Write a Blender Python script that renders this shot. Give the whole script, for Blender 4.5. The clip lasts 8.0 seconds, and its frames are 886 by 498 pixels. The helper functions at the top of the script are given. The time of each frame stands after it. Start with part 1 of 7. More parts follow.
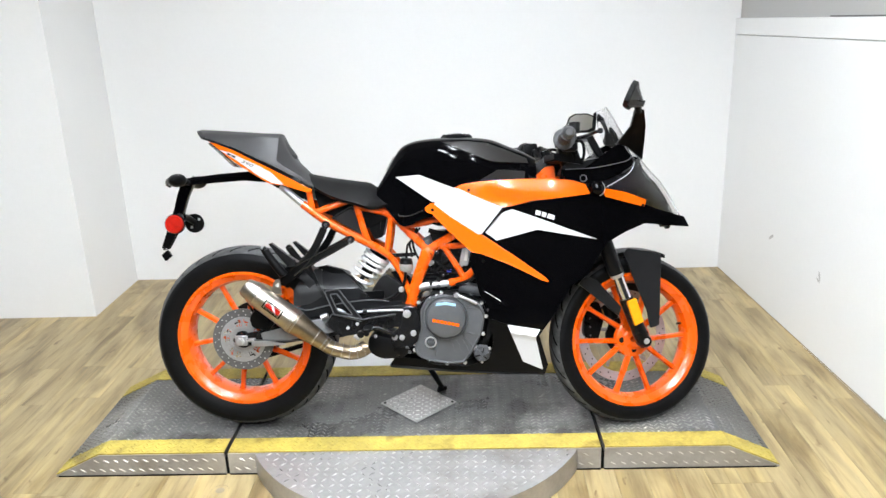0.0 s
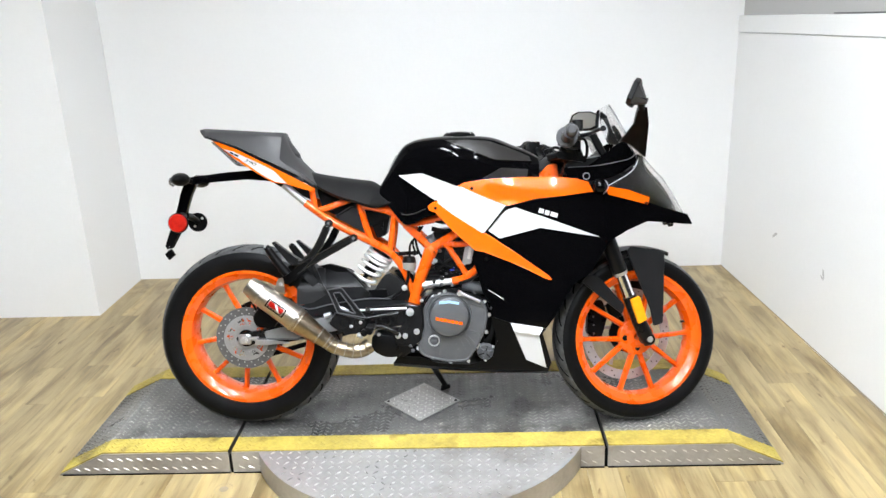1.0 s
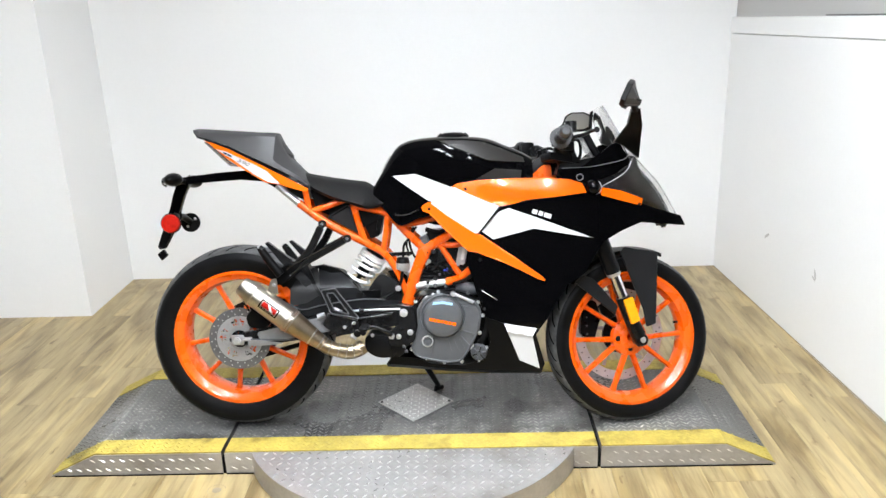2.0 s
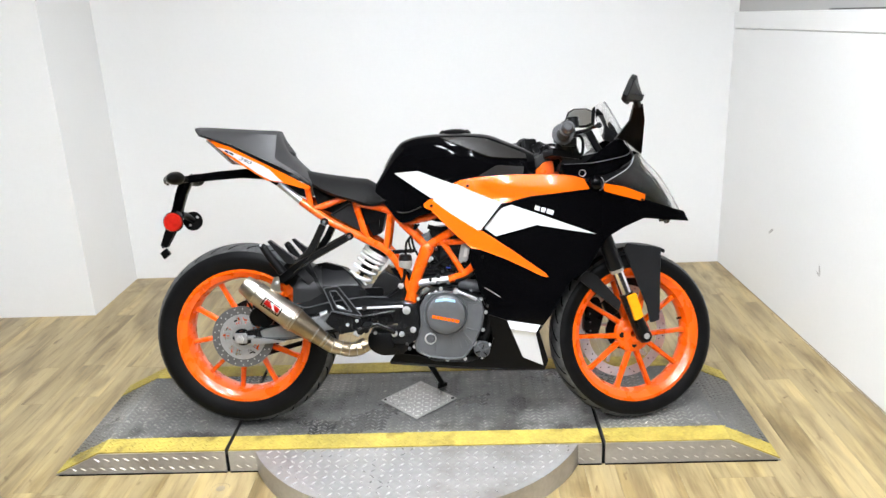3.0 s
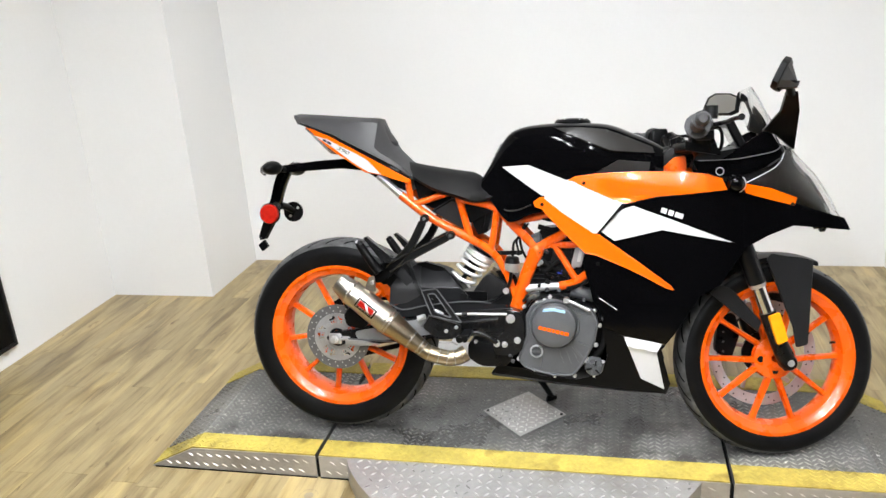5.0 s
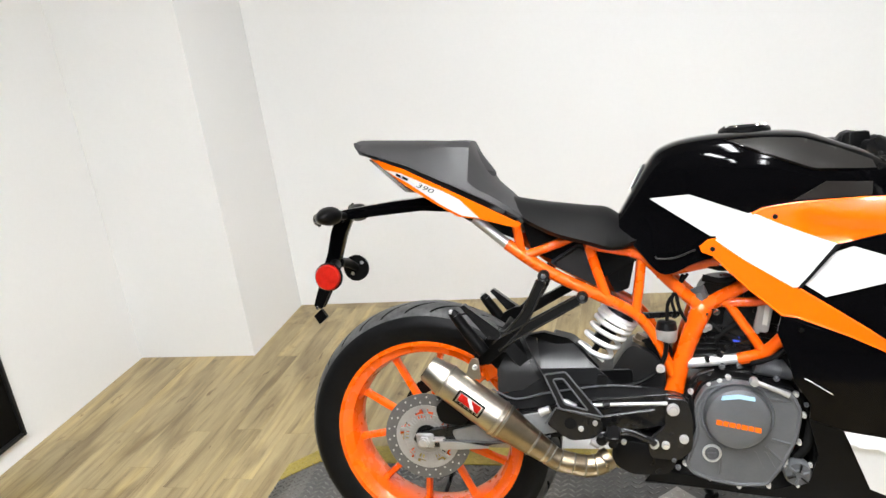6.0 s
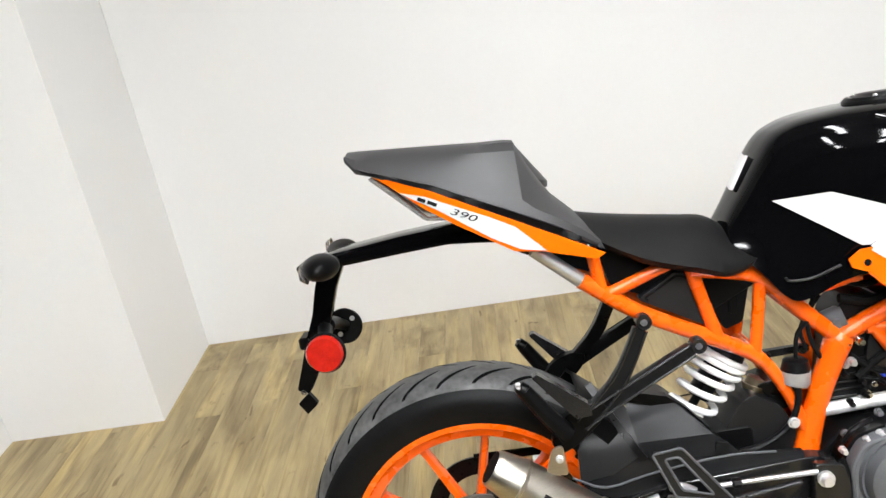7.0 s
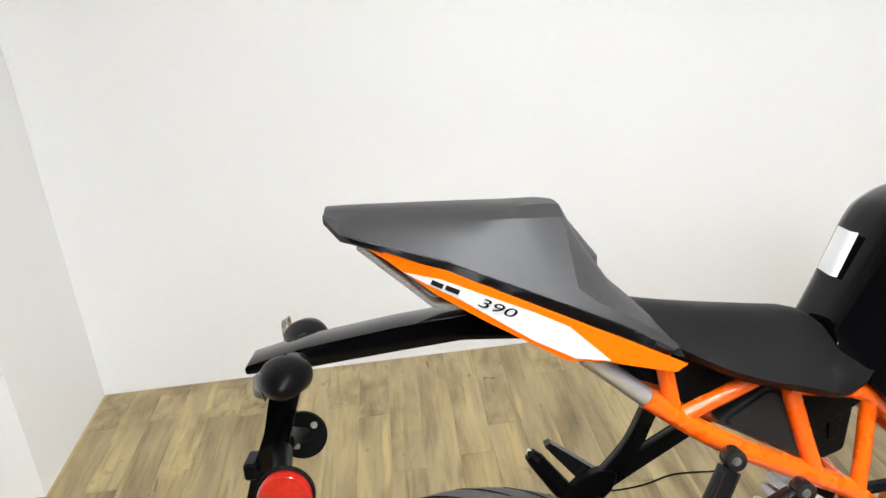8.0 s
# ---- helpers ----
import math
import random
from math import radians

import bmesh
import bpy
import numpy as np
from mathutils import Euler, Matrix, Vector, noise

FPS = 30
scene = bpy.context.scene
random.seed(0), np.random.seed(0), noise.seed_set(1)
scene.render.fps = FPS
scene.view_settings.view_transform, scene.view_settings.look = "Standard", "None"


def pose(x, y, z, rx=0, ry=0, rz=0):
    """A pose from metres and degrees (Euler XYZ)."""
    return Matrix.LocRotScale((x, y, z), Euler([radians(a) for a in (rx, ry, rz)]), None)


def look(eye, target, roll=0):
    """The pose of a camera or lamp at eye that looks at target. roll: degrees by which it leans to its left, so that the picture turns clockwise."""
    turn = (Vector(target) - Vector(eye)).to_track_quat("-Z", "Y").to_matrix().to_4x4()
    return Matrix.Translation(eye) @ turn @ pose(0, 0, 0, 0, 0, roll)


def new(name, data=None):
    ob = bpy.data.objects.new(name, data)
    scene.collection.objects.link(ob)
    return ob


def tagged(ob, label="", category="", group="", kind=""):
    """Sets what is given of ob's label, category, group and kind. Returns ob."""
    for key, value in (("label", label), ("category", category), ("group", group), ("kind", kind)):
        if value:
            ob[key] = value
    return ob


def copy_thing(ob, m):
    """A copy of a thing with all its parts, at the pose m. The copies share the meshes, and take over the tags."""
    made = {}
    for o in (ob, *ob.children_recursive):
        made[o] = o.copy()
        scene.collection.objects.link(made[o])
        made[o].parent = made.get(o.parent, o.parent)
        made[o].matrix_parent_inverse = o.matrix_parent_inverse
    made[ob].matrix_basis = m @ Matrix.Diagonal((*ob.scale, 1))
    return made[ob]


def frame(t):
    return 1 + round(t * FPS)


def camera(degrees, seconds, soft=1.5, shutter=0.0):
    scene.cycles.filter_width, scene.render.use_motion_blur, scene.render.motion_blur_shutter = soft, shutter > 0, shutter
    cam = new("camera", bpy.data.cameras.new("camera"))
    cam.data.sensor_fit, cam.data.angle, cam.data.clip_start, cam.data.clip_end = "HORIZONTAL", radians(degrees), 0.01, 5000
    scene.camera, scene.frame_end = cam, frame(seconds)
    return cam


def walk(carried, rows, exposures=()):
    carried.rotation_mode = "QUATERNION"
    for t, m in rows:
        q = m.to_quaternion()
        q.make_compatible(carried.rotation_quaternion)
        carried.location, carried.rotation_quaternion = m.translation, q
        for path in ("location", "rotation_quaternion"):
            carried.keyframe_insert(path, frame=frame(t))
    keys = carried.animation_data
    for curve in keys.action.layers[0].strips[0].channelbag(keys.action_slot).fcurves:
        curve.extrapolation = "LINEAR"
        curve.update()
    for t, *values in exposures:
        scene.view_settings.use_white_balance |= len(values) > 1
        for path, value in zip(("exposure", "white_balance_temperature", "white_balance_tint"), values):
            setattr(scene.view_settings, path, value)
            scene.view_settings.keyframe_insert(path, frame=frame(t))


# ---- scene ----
# The camera and its walk
cam = camera(59.2, 8.0)
PATH = [
    (0, (0.148, -2.512, 1.523), (0.08, -0.611, 0.907), -2.0),
    (0.5, (0.144, -2.515, 1.52), (0.066, -0.614, 0.904), -2.2),
    (1, (0.148, -2.512, 1.52), (0.072, -0.611, 0.902), -2.2),
    (1.5, (0.145, -2.512, 1.525), (0.088, -0.61, 0.907), -1.8),
    (3, (0.15, -2.507, 1.519), (0.082, -0.608, 0.895), -2.4),
    (3.5, (0.152, -2.503, 1.521), (0.082, -0.604, 0.897), -2.4),
    (4, (0.17, -2.483, 1.514), (0.101, -0.587, 0.88), -2.6),
    (4.5, (0.25, -2.414, 1.511), (0.037, -0.529, 0.875), -2.9),
    (4.7, (0.264, -2.357, 1.513), (-0.103, -0.5, 0.867), -1.3),
    (5.8, (-0.062, -1.770, 1.474), (-0.504, 0.047, 0.768), -9.4),
    (6, (-0.116, -1.627, 1.452), (-0.609, 0.200, 0.806), -7.9),
    (6.3, (-0.217, -1.431, 1.456), (-0.734, 0.388, 0.804), -7.2),
    (6.5, (-0.330, -1.337, 1.447), (-0.728, 0.502, 0.768), -8.3),
    (6.8, (-0.453, -1.201, 1.437), (-0.711, 0.645, 0.712), -9.4),
    (7, (-0.535, -1.132, 1.431), (-0.678, 0.717, 0.684), -10.2),
    (7.2, (-0.563, -1.043, 1.414), (-0.648, 0.807, 0.660), -9.2),
    (7.5, (-0.610, -0.869, 1.410), (-0.659, 1.004, 0.712), -8.7),
    (7.7, (-0.632, -0.791, 1.420), (-0.586, 1.059, 0.664), -7.8),
    (8, (-0.674, -0.747, 1.403), (-0.582, 1.107, 0.657), -5.7),
]
EXPOSURE = [(0, 0.20, 6380, 9), (3.5, 0.18, 6500, 10), (4.5, 0.12, 6600, 10), (5.8, 0.12, 6750, 10), (6.5, 0.12, 6800, 10), (8, 0.12, 6700, 10)]
walk(cam, [(t, look(eye, target, roll)) for t, eye, target, roll in PATH], EXPOSURE)

# ---- world and light ----
world = bpy.data.worlds.new("world")
scene.world = world
world.use_nodes = True
world.node_tree.nodes["Background"].inputs[0].default_value = (0.9, 0.95, 1.0, 1)
world.node_tree.nodes["Background"].inputs[1].default_value = 0.05
CEIL = 2.75
LAMP_GLOW = 113.0
LAMP_TINT = (0.925, 0.965, 1.02, 1)
# centres of the ceiling troffers
LAMPS = [(-0.60, -1.70), (0.55, -1.70), (-0.60, -3.6), (0.55, -3.6), (-0.05, -0.45)]


# ---- materials ----
def mat(name, color, rough=0.5, metal=0.0, coat=0.0, vary=0.15, scale=12.0, fine=120.0, bump=0.0, rough_vary=0.1,
        random_amount=0.0, stretch=(1, 1, 1), transmission=0.0, alpha_ior=1.45, spec=0.5, emission=0.0):
    m = bpy.data.materials.new(name)
    m.use_nodes = True
    nt = m.node_tree
    b = nt.nodes["Principled BSDF"]
    tc = nt.nodes.new("ShaderNodeTexCoord")
    mp = nt.nodes.new("ShaderNodeMapping")
    mp.inputs["Scale"].default_value = stretch
    nt.links.new(tc.outputs["Object"], mp.inputs["Vector"])
    n1 = nt.nodes.new("ShaderNodeTexNoise")
    n1.inputs["Scale"].default_value, n1.inputs["Detail"].default_value = scale, 5
    n2 = nt.nodes.new("ShaderNodeTexNoise")
    n2.inputs["Scale"].default_value, n2.inputs["Detail"].default_value = fine, 3
    for n in (n1, n2):
        nt.links.new(mp.outputs[0], n.inputs["Vector"])
    add = nt.nodes.new("ShaderNodeMath")
    add.operation = "MULTIPLY_ADD"
    add.inputs[1].default_value = 0.65
    nt.links.new(n1.outputs["Fac"], add.inputs[0])
    half = nt.nodes.new("ShaderNodeMath")
    half.operation = "MULTIPLY"
    half.inputs[1].default_value = 0.35
    nt.links.new(n2.outputs["Fac"], half.inputs[0])
    nt.links.new(half.outputs[0], add.inputs[2])
    val = add.outputs[0]
    if random_amount:
        oi = nt.nodes.new("ShaderNodeObjectInfo")
        r = nt.nodes.new("ShaderNodeMath")
        r.operation = "MULTIPLY_ADD"
        r.inputs[1].default_value = random_amount
        nt.links.new(oi.outputs["Random"], r.inputs[0])
        nt.links.new(val, r.inputs[2])
        off = nt.nodes.new("ShaderNodeMath")
        off.operation = "SUBTRACT"
        off.inputs[1].default_value = random_amount / 2
        nt.links.new(r.outputs[0], off.inputs[0])
        val = off.outputs[0]
    ramp = nt.nodes.new("ShaderNodeMapRange")
    ramp.inputs["From Min"].default_value, ramp.inputs["From Max"].default_value = 0.25, 0.75
    ramp.inputs["To Min"].default_value, ramp.inputs["To Max"].default_value = 1 - vary, 1 + vary
    nt.links.new(val, ramp.inputs["Value"])
    mul = nt.nodes.new("ShaderNodeVectorMath")
    mul.operation = "SCALE"
    mul.inputs[0].default_value = color
    nt.links.new(ramp.outputs[0], mul.inputs["Scale"])
    nt.links.new(mul.outputs[0], b.inputs["Base Color"])
    rr = nt.nodes.new("ShaderNodeMapRange")
    rr.inputs["To Min"].default_value, rr.inputs["To Max"].default_value = max(0.02, rough - rough_vary), min(1, rough + rough_vary)
    nt.links.new(n1.outputs["Fac"], rr.inputs["Value"])
    nt.links.new(rr.outputs[0], b.inputs["Roughness"])
    b.inputs["Metallic"].default_value = metal
    b.inputs["Coat Weight"].default_value = coat
    b.inputs["Coat Roughness"].default_value = 0.04
    b.inputs["Specular IOR Level"].default_value = spec
    b.inputs["Transmission Weight"].default_value = transmission
    b.inputs["IOR"].default_value = alpha_ior
    if emission:
        b.inputs["Emission Color"].default_value = LAMP_TINT
        b.inputs["Emission Strength"].default_value = emission
    if bump:
        bp = nt.nodes.new("ShaderNodeBump")
        bp.inputs["Strength"].default_value, bp.inputs["Distance"].default_value = bump, 0.002
        nt.links.new(val, bp.inputs["Height"])
        nt.links.new(bp.outputs[0], b.inputs["Normal"])
    return m


M_WALL = mat("wall_paint", (0.82, 0.82, 0.815), 0.55, vary=0.025, scale=1.6, fine=60, bump=0.05)
# for the unseen surroundings, dark so that gloss black reflects little light
M_SURROUND = mat("unseen_surround_dark", (0.040, 0.040, 0.042), 0.7, vary=0.1, scale=1.5)
M_WALL_UP = mat("upper_wall_paint", (0.44, 0.435, 0.42), 0.6, vary=0.03, scale=1.6, fine=60, bump=0.05)
# the ceiling is out of view; its dark grey holds back bounced light
M_CEIL = mat("ceiling_dull_grey", (0.30, 0.30, 0.295), 0.8, vary=0.03, scale=2)
M_PLANK = mat("vinyl_plank", (0.385, 0.299, 0.153), 0.32, vary=0.20, scale=3.2, fine=22, bump=0.05, spec=0.5, random_amount=0.22, stretch=(9, 0.9, 1))


def grain(m):
    """Long dark streaks and knots along the planks, laid over the even tone, shifted from plank to plank."""
    nt = m.node_tree
    b = nt.nodes["Principled BSDF"]
    old = b.inputs["Base Color"].links[0].from_socket
    tc = nt.nodes.new("ShaderNodeTexCoord")
    oi = nt.nodes.new("ShaderNodeObjectInfo")
    shift = nt.nodes.new("ShaderNodeVectorMath")
    shift.operation = "MULTIPLY_ADD"
    shift.inputs[1].default_value = (0, 0, 9.0)
    comb = nt.nodes.new("ShaderNodeCombineXYZ")
    for k in range(3):
        nt.links.new(oi.outputs["Random"], comb.inputs[k])
    nt.links.new(comb.outputs[0], shift.inputs[0])
    nt.links.new(tc.outputs["Object"], shift.inputs[2])
    col = old
    # smoky patches, knots, fine streaks and pale streaks
    for scale, along_y, lo, hi, tint, detail in ((10.0, 0.22, 0.46, 0.72, (0.46, 0.42, 0.36, 1), 5), (27.0, 0.42, 0.66, 0.76, (0.50, 0.43, 0.36, 1), 3),
                                                 (64.0, 0.05, 0.50, 0.74, (0.70, 0.66, 0.60, 1), 3), (15.0, 0.10, 0.50, 0.74, (1.30, 1.27, 1.12, 1), 3)):
        mp = nt.nodes.new("ShaderNodeMapping")
        mp.inputs["Scale"].default_value = (1, along_y, 1)
        nt.links.new(shift.outputs[0], mp.inputs["Vector"])
        n = nt.nodes.new("ShaderNodeTexNoise")
        n.inputs["Scale"].default_value, n.inputs["Detail"].default_value, n.inputs["Distortion"].default_value = scale, detail, 0.5
        nt.links.new(mp.outputs[0], n.inputs["Vector"])
        r = nt.nodes.new("ShaderNodeMapRange")
        r.inputs["From Min"].default_value, r.inputs["From Max"].default_value = lo, hi
        nt.links.new(n.outputs["Fac"], r.inputs["Value"])
        mx = nt.nodes.new("ShaderNodeMix")
        mx.data_type, mx.blend_type = "RGBA", "MULTIPLY"
        mx.inputs[7].default_value = tint
        nt.links.new(r.outputs[0], mx.inputs[0])
        nt.links.new(col, mx.inputs[6])
        col = mx.outputs[2]
    nt.links.new(col, b.inputs["Base Color"])


grain(M_PLANK)


def blotch(m, scale, lo, hi, tint):
    """Stains with soft edges, the same on every part that lies in the same place."""
    nt = m.node_tree
    b = nt.nodes["Principled BSDF"]
    old = b.inputs["Base Color"].links[0].from_socket
    tc = nt.nodes.new("ShaderNodeTexCoord")
    n = nt.nodes.new("ShaderNodeTexNoise")
    n.inputs["Scale"].default_value, n.inputs["Detail"].default_value = scale, 6
    nt.links.new(tc.outputs["Object"], n.inputs["Vector"])
    r = nt.nodes.new("ShaderNodeMapRange")
    r.inputs["From Min"].default_value, r.inputs["From Max"].default_value = lo, hi
    nt.links.new(n.outputs["Fac"], r.inputs["Value"])
    mx = nt.nodes.new("ShaderNodeMix")
    mx.data_type, mx.blend_type = "RGBA", "MULTIPLY"
    mx.inputs[7].default_value = tint
    nt.links.new(r.outputs[0], mx.inputs[0])
    nt.links.new(old, mx.inputs[6])
    nt.links.new(mx.outputs[2], b.inputs["Base Color"])

M_SUBFLOOR = mat("plank_joint", (0.29, 0.225, 0.13), 0.7)
M_DECK = mat("deck_anti_slip", (0.066, 0.065, 0.062), 0.30, vary=0.8, scale=3.5, fine=130, bump=0.3, spec=0.75, rough_vary=0.14)
M_STUD = mat("worn_stud_tops", (0.14, 0.137, 0.13), 0.32, vary=0.7, scale=4, fine=60, spec=0.5, rough_vary=0.2)
M_YELLOW = mat("deck_yellow", (0.44, 0.345, 0.07), 0.6, vary=0.4, scale=9, fine=90, bump=0.15)
for m in (M_DECK, M_STUD):
    blotch(m, 5.5, 0.54, 0.66, (0.25, 0.24, 0.23, 1))
    blotch(m, 2.2, 0.48, 0.66, (2.0, 1.98, 1.93, 1))
    blotch(m, 40.0, 0.60, 0.72, (2.2, 2.18, 2.1, 1))
blotch(M_YELLOW, 11, 0.56, 0.70, (0.55, 0.52, 0.50, 1))
M_TREAD = mat("tread_plate", (0.42, 0.41, 0.395), 0.38, metal=0.5, vary=0.22, scale=6, fine=70, rough_vary=0.14)
M_TREAD_STUD = mat("worn_bright_studs", (0.74, 0.73, 0.71), 0.30, metal=0.6, vary=0.2, scale=8, fine=70, rough_vary=0.12)
blotch(M_TREAD, 5.0, 0.50, 0.70, (0.72, 0.69, 0.66, 1))
blotch(M_TREAD_STUD, 5.0, 0.50, 0.70, (0.55, 0.53, 0.51, 1))
M_GAP = mat("gap_rubber", (0.006, 0.006, 0.006), 0.8, spec=0.08)
M_ORANGE = mat("orange_paint", (0.84, 0.122, 0.002), 0.22, coat=0.6, vary=0.05, scale=10, rough_vary=0.05)
M_ORANGE_FRAME = mat("orange_powder_coat", (0.82, 0.102, 0.003), 0.28, coat=0.4, vary=0.08, scale=20)
M_WHITE = mat("white_paint", (0.55, 0.55, 0.55), 0.3, coat=0.4, vary=0.03, scale=10)
M_PALE = mat("pale_grey_print", (0.52, 0.52, 0.52), 0.3, coat=0.3, vary=0.04, scale=10)
M_JOINT = mat("joint_grey", (0.60, 0.60, 0.595), 0.7, vary=0.05)
M_RUBBER = mat("dark_grey_rubber", (0.009, 0.009, 0.0093), 0.36, vary=0.2, scale=30, fine=200, bump=0.1, spec=0.3)
M_SILVER = mat("silver_paint", (0.62, 0.62, 0.62), 0.35, metal=0.5, vary=0.06, scale=14)
M_BLACK = mat("gloss_black", (0.0015, 0.0015, 0.0018), 0.08, coat=0.06, vary=0.2, scale=10, rough_vary=0.03, spec=0.13)
M_SATIN = mat("satin_black_enamel", (0.009, 0.009, 0.0095), 0.22, vary=0.2, scale=30, spec=0.42, rough_vary=0.05)
M_PLASTIC = mat("matte_black_plastic", (0.0026, 0.0026, 0.0028), 0.34, vary=0.25, scale=24, fine=260, bump=0.1, spec=0.12)
M_PLASTIC_GREY = mat("dark_grey_plastic", (0.012, 0.0122, 0.013), 0.4, vary=0.2, scale=18, fine=260, bump=0.1, spec=0.3)
M_COWL = mat("satin_graphite", (0.030, 0.0292, 0.030), 0.46, vary=0.1, scale=14, fine=300, bump=0.06, spec=0.34)
M_HUGGER = mat("grey_hugger_plastic", (0.011, 0.0112, 0.012), 0.22, vary=0.15, scale=14, fine=260, bump=0.03, spec=0.22)
M_SEAT = mat("seat_vinyl", (0.0062, 0.0061, 0.0062), 0.46, vary=0.25, scale=20, fine=420, bump=0.35, spec=0.16)
M_TYRE = mat("tyre_rubber", (0.0045, 0.0045, 0.0048), 0.46, vary=0.45, scale=16, fine=140, bump=0.15, spec=0.12)
M_TREAD_RUBBER = mat("scuffed_tread_rubber", (0.066, 0.066, 0.066), 0.46, vary=0.95, scale=26, fine=90, bump=0.2, spec=0.35)
M_GRIP = mat("grey_grip_rubber", (0.055, 0.055, 0.057), 0.5, vary=0.25, scale=30, fine=200, bump=0.15, spec=0.3)
M_GROOVE = mat("tyre_groove", (0.003, 0.003, 0.003), 0.9, spec=0.05)
M_STEEL = mat("brushed_steel", (0.45, 0.415, 0.355), 0.33, metal=1.0, vary=0.2, scale=12, fine=110, rough_vary=0.08, stretch=(1, 1, 6))
M_STEEL_HOT = mat("heat_tinted_steel", (0.32, 0.26, 0.18), 0.30, metal=1.0, vary=0.25, scale=16, fine=90, rough_vary=0.06)
M_CHROME = mat("bright_metal", (0.72, 0.72, 0.72), 0.16, metal=1.0, vary=0.05, rough_vary=0.04)
M_BOLT = mat("zinc_bolt", (0.62, 0.62, 0.62), 0.35, metal=0.6, vary=0.12)
M_DISC = mat("disc_steel", (0.14, 0.138, 0.138), 0.38, metal=0.5, vary=0.15, scale=40)
M_DISC_BRIGHT = mat("bright_disc_steel", (0.50, 0.50, 0.50), 0.36, metal=0.2, vary=0.1, scale=40)
M_CUP = mat("milky_cup_plastic", (0.28, 0.27, 0.26), 0.4, vary=0.12, scale=40)
M_ALU = mat("cast_aluminium", (0.50, 0.50, 0.51), 0.42, metal=0.8, vary=0.1, scale=30)
M_ENGINE = mat("engine_grey", (0.092, 0.095, 0.101), 0.42, metal=0.15, vary=0.12, scale=30, fine=200, bump=0.08, spec=0.35)
M_DARK = mat("engine_black", (0.004, 0.004, 0.0043), 0.3, vary=0.25, scale=30, spec=0.2)
M_RED = mat("red_reflector", (0.36, 0.012, 0.007), 0.18, coat=0.6, vary=0.3, scale=60, fine=300, bump=0.35)
M_AMBER = mat("amber_reflector", (0.95, 0.36, 0.01), 0.2, coat=0.5, vary=0.1, scale=60, fine=300, bump=0.2)
M_SMOKE = mat("smoked_lens", (0.50, 0.48, 0.46), 0.08, vary=0.03, transmission=0.85, coat=0.3)
M_SCREEN = mat("clear_screen", (0.90, 0.90, 0.90), 0.05, vary=0.01, transmission=1.0, rough_vary=0.01, alpha_ior=1.12)
M_MIRROR = mat("mirror_glass", (0.85, 0.85, 0.85), 0.02, metal=1.0, vary=0.01, rough_vary=0.0)
M_SPRING = mat("spring_white", (0.80, 0.80, 0.79), 0.35, vary=0.05, scale=30)
M_BLUE = mat("pale_blue_print", (0.32, 0.52, 0.72), 0.4, vary=0.05)
M_PAPER = mat("label_paper", (0.75, 0.75, 0.74), 0.6, vary=0.04)
M_LAMP = mat("lamp_diffuser", (0.9, 0.9, 0.9), 0.5, vary=0.01, emission=LAMP_GLOW)


# ---- builders ----
def mesh_of(name, bm, material, smooth=40.0):
    bmesh.ops.recalc_face_normals(bm, faces=bm.faces)
    me = bpy.data.meshes.new(name)
    bm.to_mesh(me)
    bm.free()
    for m in material if isinstance(material, (list, tuple)) else (material,):
        me.materials.append(m)
    if smooth:
        me.shade_smooth()
        me.set_sharp_from_angle(angle=radians(smooth))
    return me


def part(name, bm, material, parent, label="", smooth=40.0, at=None, kind=""):
    """Links a bmesh as one mesh object under a thing or under a part."""
    ob = new(name, mesh_of(name, bm, material, smooth))
    ob.parent = parent
    if at is not None:
        ob.matrix_local = at
    if label or kind:
        tagged(ob, label, kind=kind)
    return ob


def curve(xs, ys):
    """A smooth line through the points, as a function."""
    m = np.gradient(np.array(ys, float), np.array(xs, float))

    def f(x):
        x = min(max(x, xs[0]), xs[-1])
        i = min(max(int(np.searchsorted(xs, x)) - 1, 0), len(xs) - 2)
        d = xs[i + 1] - xs[i]
        t = (x - xs[i]) / d
        return float((2 * t ** 3 - 3 * t * t + 1) * ys[i] + (t ** 3 - 2 * t * t + t) * d * m[i] + (-2 * t ** 3 + 3 * t * t) * ys[i + 1] + (t ** 3 - t * t) * d * m[i + 1])
    return f


def thing(name, bm, material, label, category, group="", kind="", smooth=40.0):
    return tagged(new(name, mesh_of(name, bm, material, smooth)), label, category, group, kind)


def box(x0, x1, y0, y1, z0, z1, bevel=0.0, segments=1):
    bm = bmesh.new()
    bmesh.ops.create_cube(bm, size=1, matrix=Matrix.LocRotScale(((x0 + x1) / 2, (y0 + y1) / 2, (z0 + z1) / 2), None, (x1 - x0, y1 - y0, z1 - z0)))
    if bevel:
        bmesh.ops.bevel(bm, geom=bm.edges[:], offset=bevel, segments=segments, profile=0.6, affect="EDGES")
    return bm


def join(*bms):
    """Several bmeshes as one; material indices are kept."""
    out = bmesh.new()
    for b in bms:
        me = bpy.data.meshes.new("tmp")
        b.to_mesh(me)
        b.free()
        out.from_mesh(me)
        bpy.data.meshes.remove(me)
    return out


def indexed(bm, i):
    for f in bm.faces:
        f.material_index = i
    return bm


def moved(bm, m):
    bm.transform(m)
    return bm


